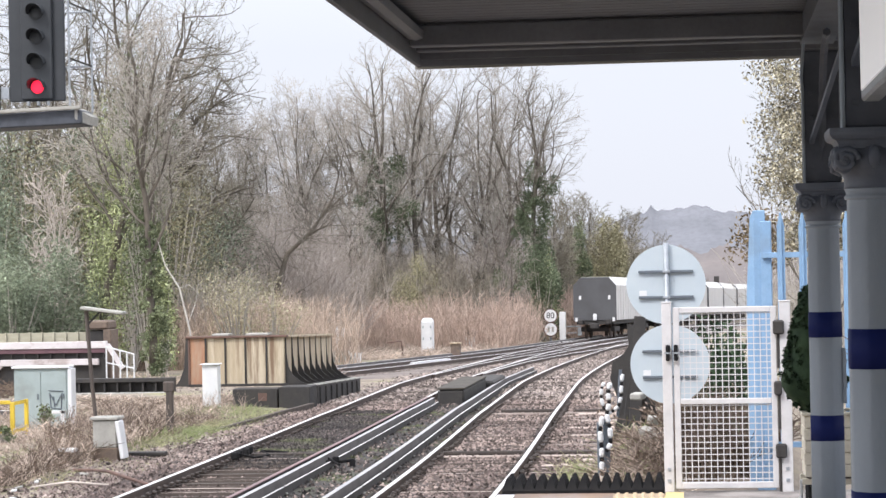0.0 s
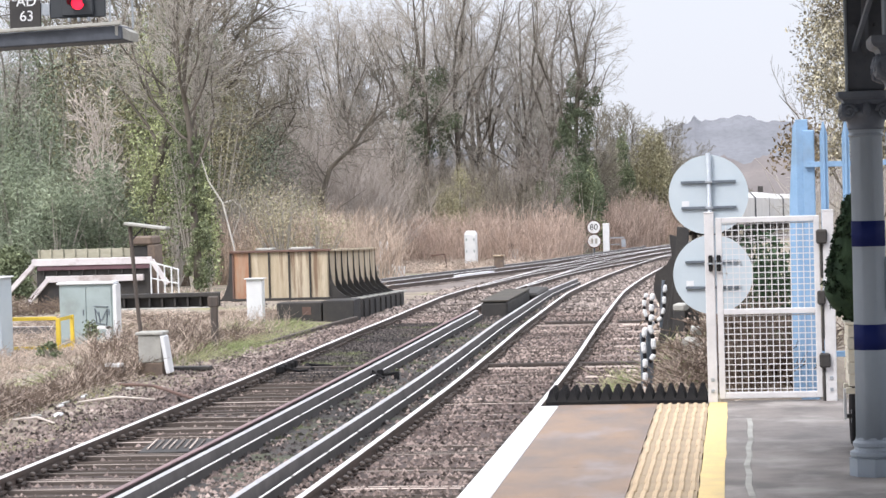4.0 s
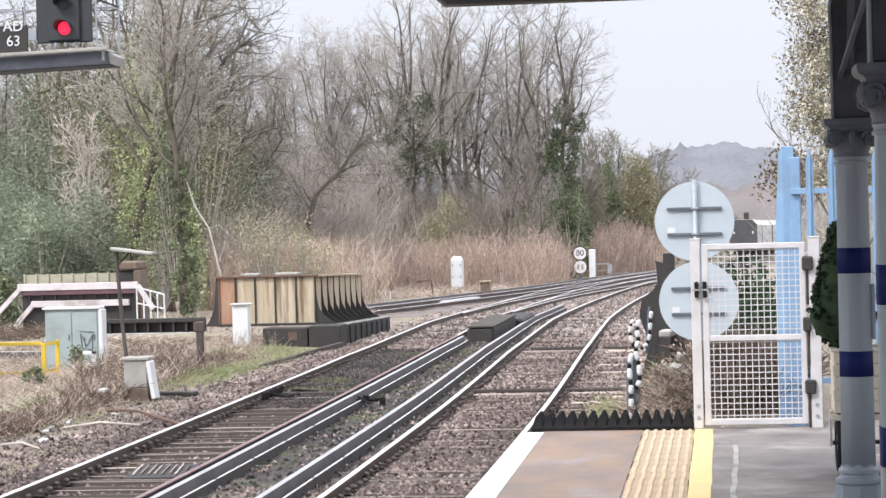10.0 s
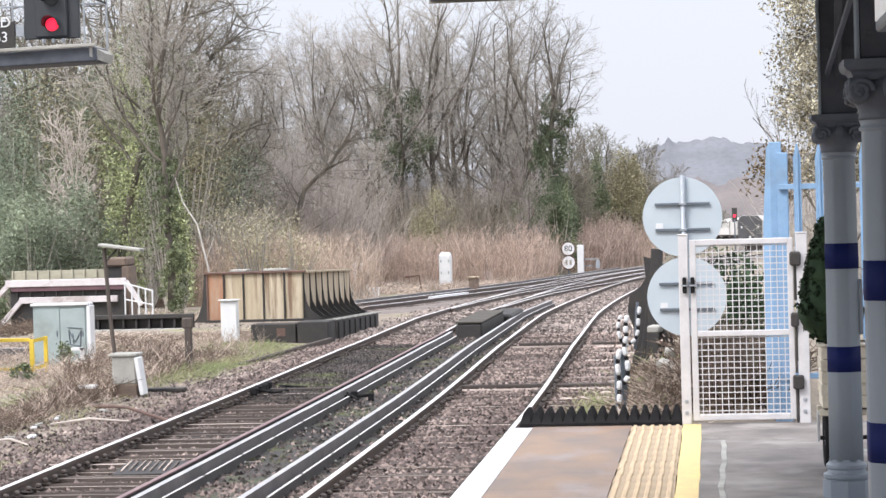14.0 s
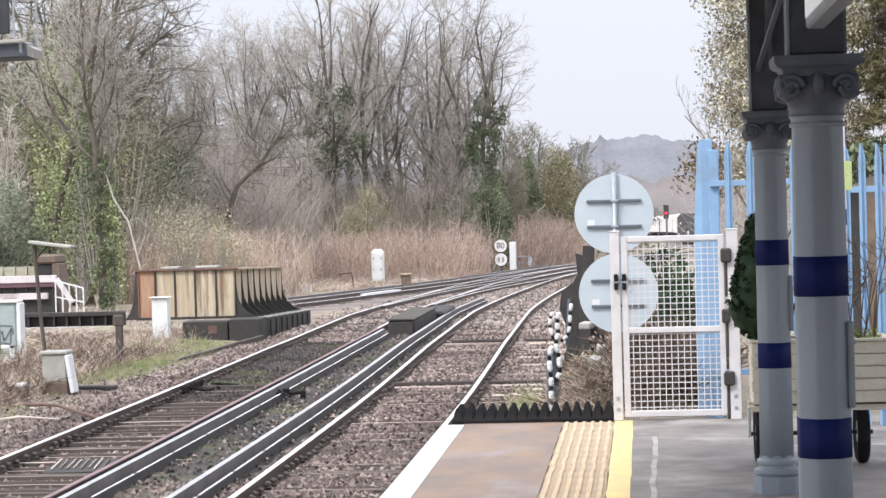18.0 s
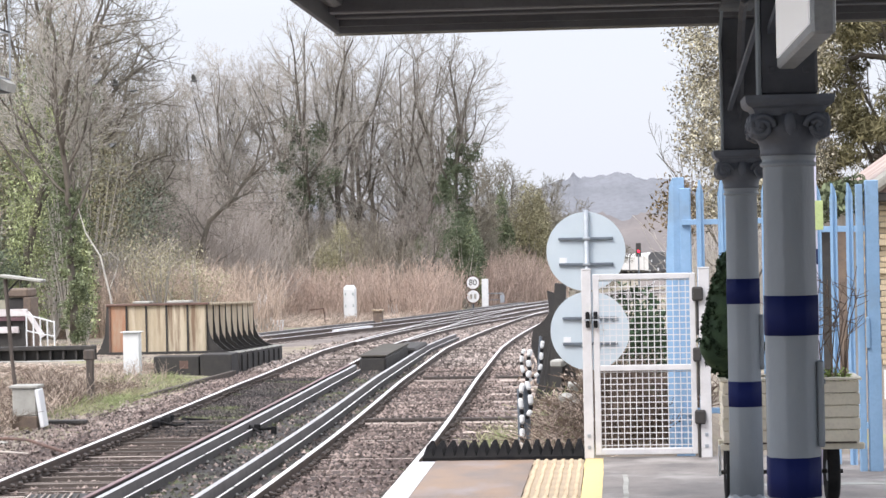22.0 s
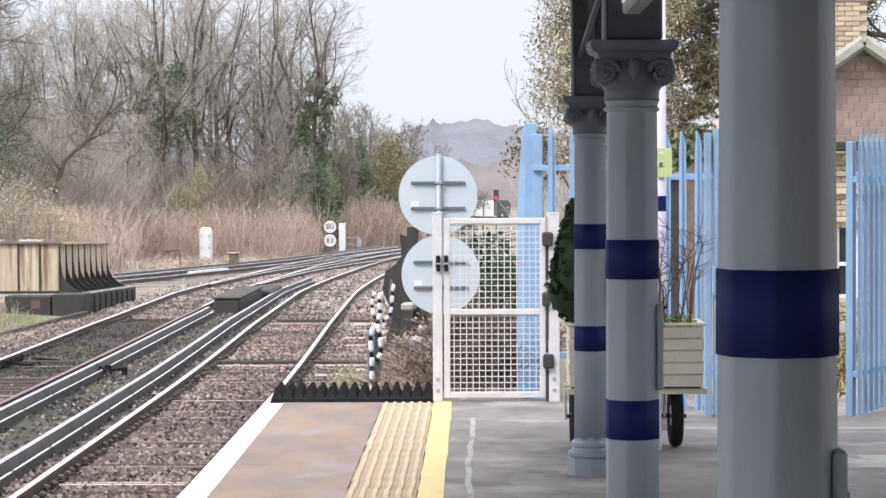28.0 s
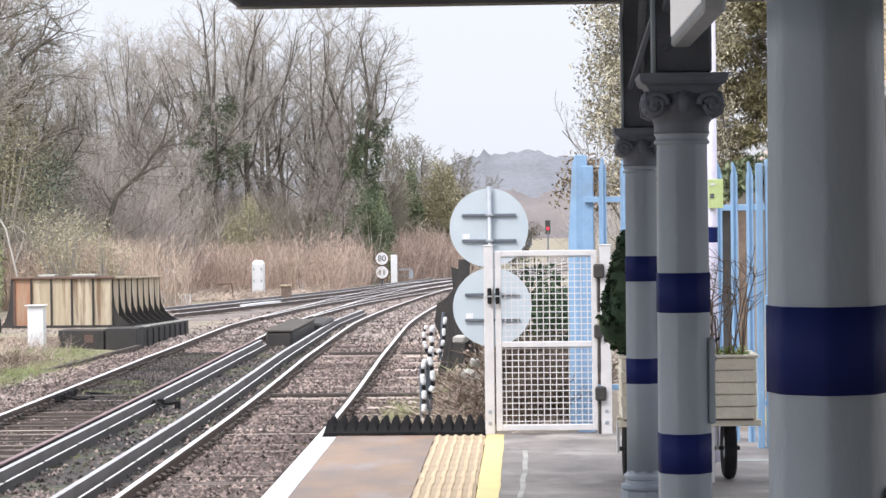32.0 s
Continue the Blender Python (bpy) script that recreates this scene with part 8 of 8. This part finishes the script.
o = new("ivy_hedge", leaf_mesh("ivy_hedge", [((2.1 + 0.055 * k, 25.9 + 0.08 * (k % 3), 2.2 + 0.02 * k - 0.1 * (k % 2)), (0.16, 0.16, 0.17)) for k in range(14)], 170, 0.04, M_IVY, 31))
tagged(o, "ivy growing over the shed roof", "ivy")
o = new("autumn_hedge", leaf_mesh("autumn_hedge", [((3.0 + 0.05 * k, 20.6, 0.08 + 0.1 * (k % 7)), (0.16, 0.2, 0.16)) for k in range(12)], 200, 0.028, M_AUTUMN, 33))
tagged(o, "russet and green hedge beside the fence opening", "hedge")
stems("thicket", 900, (2.0, 9.0, 48, 60), 4.5, 0.4, 0.012, M_TWIG, "bare thicket behind the garden fence", "thicket", 41, branch=3)
leafy_tree("small russet evergreen spray leaning past the fence", 1.02, 34.0, 3.0, 0.36, 2.45, 311, M_RUSSET, 90, 0.035, 16, M_TWIG)


# ---- train ----
def wagon(last):
    w = thing("freight_wagon", "dark-ended freight wagon with pale ribbed sides, rolling away" if last else "freight wagon with pale ribbed roof and sides, rolling away", "freight wagon", group="train of freight wagons")
    L, B, H0, H1 = 13.4, 1.33, 1.15, 3.78
    sec = [(-B, H0), (B, H0), (B, H1 - 0.5), (B - 0.45, H1), (-B + 0.45, H1), (-B, H1 - 0.5)]
    part("body", Geo().add([(x, y, z) for y in (-L / 2, L / 2) for x, z in sec], [tuple(range(6)), tuple(range(11, 5, -1))] + [(i, 6 + i, 6 + (i + 1) % 6, (i + 1) % 6) for i in range(6)]), M_WAGONSIDE, w, "pale wagon body")
    part("end_panel", Geo().plate([(x, z) for x, z in sec], Matrix.Translation((0, -L / 2 - 0.025, 0)), 0.05), M_WAGON, w, "dark grey end panel")
    part("roof", Geo().add([(x, y, z + 0.01) for y in (-L / 2, L / 2) for x, z in ((B, H1 - 0.5), (B - 0.45, H1), (-B + 0.45, H1), (-B, H1 - 0.5))], [(0, 4, 5, 1), (1, 5, 6, 2), (2, 6, 7, 3)]), M_ROOFWHITE, w, "pale roof")
    me = Geo().add([(x * 1.02, y, z + (0.03 if z > 3 else 0)) for y in (-0.06, 0.06) for x, z in sec], [(i, 6 + i, 6 + (i + 1) % 6, (i + 1) % 6) for i in range(6)] + [tuple(range(6)), tuple(range(11, 5, -1))]).mesh("rib", M_WAGONSIDE)
    for k in range(11):
        o = new("rib", me)
        o.parent, o.location = w, (0, -L / 2 + 0.8 + k * 1.18, 0)
    part("underframe", Geo().span(-1.15, 1.15, -L / 2, L / 2, 0.9, 1.15), M_SOOTSHADE, w, "black underframe")
    for y in (-L / 2 - 0.35, L / 2 + 0.3):
        for x in (-0.86, 0.86):
            part("buffer", Geo().box((x, y + 0.1, 1.05), (0.32, 0.4, 0.3), 0.05), M_SOOTSHADE, w)
    for y in (-4.4, 4.4):
        b = part("bogie", Geo().span(-1.05, 1.05, y - 1.2, y + 1.2, 0.45, 0.75, 0.03), M_SOOTSHADE, w, "black bogie")
        for yy in (-0.9, 0.9):
            for x in (-0.75, 0.75):
                part("wheel", Geo().add([(x + dx, y + yy + 0.46 * math.cos(2 * math.pi * k / 20), 0.465 + 0.46 * math.sin(2 * math.pi * k / 20)) for dx in (-0.06, 0.06) for k in range(20)], [tuple(range(20)), tuple(range(39, 19, -1))] + [(k, (k + 1) % 20, 20 + (k + 1) % 20, 20 + k) for k in range(20)]), M_RAIL, b)
    for x, z in ((-0.9, 2.55), (0.9, 2.55), (-1.15, 1.2), (1.15, 1.2)):
        part("marker", Geo().box((x, -L / 2 - 0.06, z), (0.14, 0.03, 0.24)), M_WHITEPAINT, w, "small white marker")
    part("tail_lamp", Geo().box((0.0, -L / 2 - 0.1, 1.35), (0.22, 0.14, 0.4), 0.03), M_WHITEPAINT, w, "white tail lamp case")
    part("coupler", Geo().box((0, -L / 2 - 0.3, 0.8), (0.5, 0.7, 0.35), 0.05), M_SOOTSHADE, w)
    return w


first = wagon(True)
wagons = [first] + [copy_thing(first, pose(0, 0, 0)) for k in range(10)]
for w in wagons[1:]:
    w["label"] = "freight wagon with pale ribbed roof and sides, rolling away"

TRAIN = [(y, curve_at(THIRD, y)) for y in np.arange(100.0, 800.0, 1.0)]
ARC = np.concatenate([[0.0], np.cumsum([math.hypot(TRAIN[i + 1][0] - TRAIN[i][0], TRAIN[i + 1][1] - TRAIN[i][1]) for i in range(len(TRAIN) - 1)])])
TY = np.array([p[0] for p in TRAIN])


def train_pose(s):
    y0, y1 = np.interp([s - 4.4, s + 4.4], ARC, TY)
    x0, x1 = curve_at(THIRD, y0), curve_at(THIRD, y1)
    z0, z1 = rz_at(y0), rz_at(y1)
    return pose((x0 + x1) / 2, (y0 + y1) / 2, (z0 + z1) / 2, math.degrees(math.atan2(z1 - z0, 8.8)), 0, -math.degrees(math.atan2(x1 - x0, y1 - y0)))


# ---- birds ----
def bird():
    b = thing("pigeon", "grey pigeon in flight with beating wings", "bird", group="flock of pigeons")
    part("body", Geo().lathe([(0.005, -0.16), (0.03, -0.12), (0.05, -0.04), (0.055, 0.03), (0.04, 0.1), (0.028, 0.13), (0.03, 0.16), (0.01, 0.2)], n=10), M_BIRD, b, smooth=True).matrix_basis = pose(0, 0, 0, 0, 90, 0)
    part("tail", Geo().add([(-0.13, -0.02, 0.0), (-0.13, 0.02, 0.0), (-0.27, 0.06, 0.01), (-0.27, -0.06, 0.01), (-0.13, 0, 0.012), (-0.26, 0, 0.02)], [(0, 3, 2, 1), (0, 1, 4), (0, 4, 5, 3), (4, 1, 2, 5)]), M_BIRD, b)
    out = []
    for s in (-1, 1):
        g = Geo().add([(0.08, 0, 0), (-0.08, 0, 0), (0.11, s * 0.15, 0.01), (-0.07, s * 0.16, 0.0), (0.02, s * 0.34, 0.005), (-0.06, s * 0.3, 0), (0.0, 0, 0.012), (0.03, s * 0.15, 0.02)], [(0, 2, 7, 6), (6, 7, 3, 1), (2, 4, 7), (7, 4, 5, 3), (1, 3, 2, 0), (3, 5, 4, 2)])
        out.append(part("wing", g, M_BIRD, b, "spread grey wing"))
    return b, out


def motions():
    for k, w in enumerate(wagons):
        rows = []
        for t in range(0, 33):
            rows.append((float(t), train_pose(np.interp(145.5 + 8.0 * t, TY, ARC) + 14.6 * k)))
        walk(w, rows)
    # where each bird crosses at 23 s, sideways and up from the eye, and how it goes
    flock = [(0.0048, 0.081, 0.0, 0.0), (0.0185, 0.0735, 0.1, -0.2), (0.023, 0.074, -0.2, 0.1), (0.032, 0.088, 0.0, 0.2), (0.0318, 0.0788, 0.2, -0.1), (0.039, 0.0798, 0.1, 0.0), (0.048, 0.069, -0.3, 0.1),
             (0.069, 0.0768, 0.0, 0.2), (0.0035, 0.051, 0.1, -0.1), (0.038, 0.05, 0.0, 0.1), (-0.095, 0.0735, 0.2, 0.6), (-0.075, 0.065, 0.0, 0.5), (-0.066, 0.07, 0.1, 0.5), (-0.039, 0.0885, 0.0, 0.4), (-0.0215, 0.0615, 0.1, 0.2)]
    for i, (u, v, dv, du) in enumerate(flock):
        b, wings = bird()
        d = 90.0 + 4 * math.sin(i * 2.1)
        x23, z23 = d * math.tan(math.atan(u) - radians(3.55)), 1.95 + d * v
        vx, vz = 17.6 + 0.65 * du, 0.46 + 1.3 * dv
        walk(b, [(t, pose(x23 + vx * (t - 23), d + 1.5 * (t - 23), z23 + vz * max(t - 23, -2.0), 0, -3, 4)) for t in (0.0, 11.0, 21.0, 22.0, 23.0, 24.0, 28.0, 32.0)])
        for s, w in zip((-1, 1), wings):
            rows = [(0.0, pose(0, 0, 0, s * 10))]
            for k in range(32):
                t = 22.2 + k / 15
                rows.append((t, pose(0, 0, 0, s * (8 + 42 * math.sin(t * 2 * math.pi * 3.7 + i * 1.9)))))
            rows.append((32.0, pose(0, 0, 0, s * 10)))
            walk(w, rows)


motions()
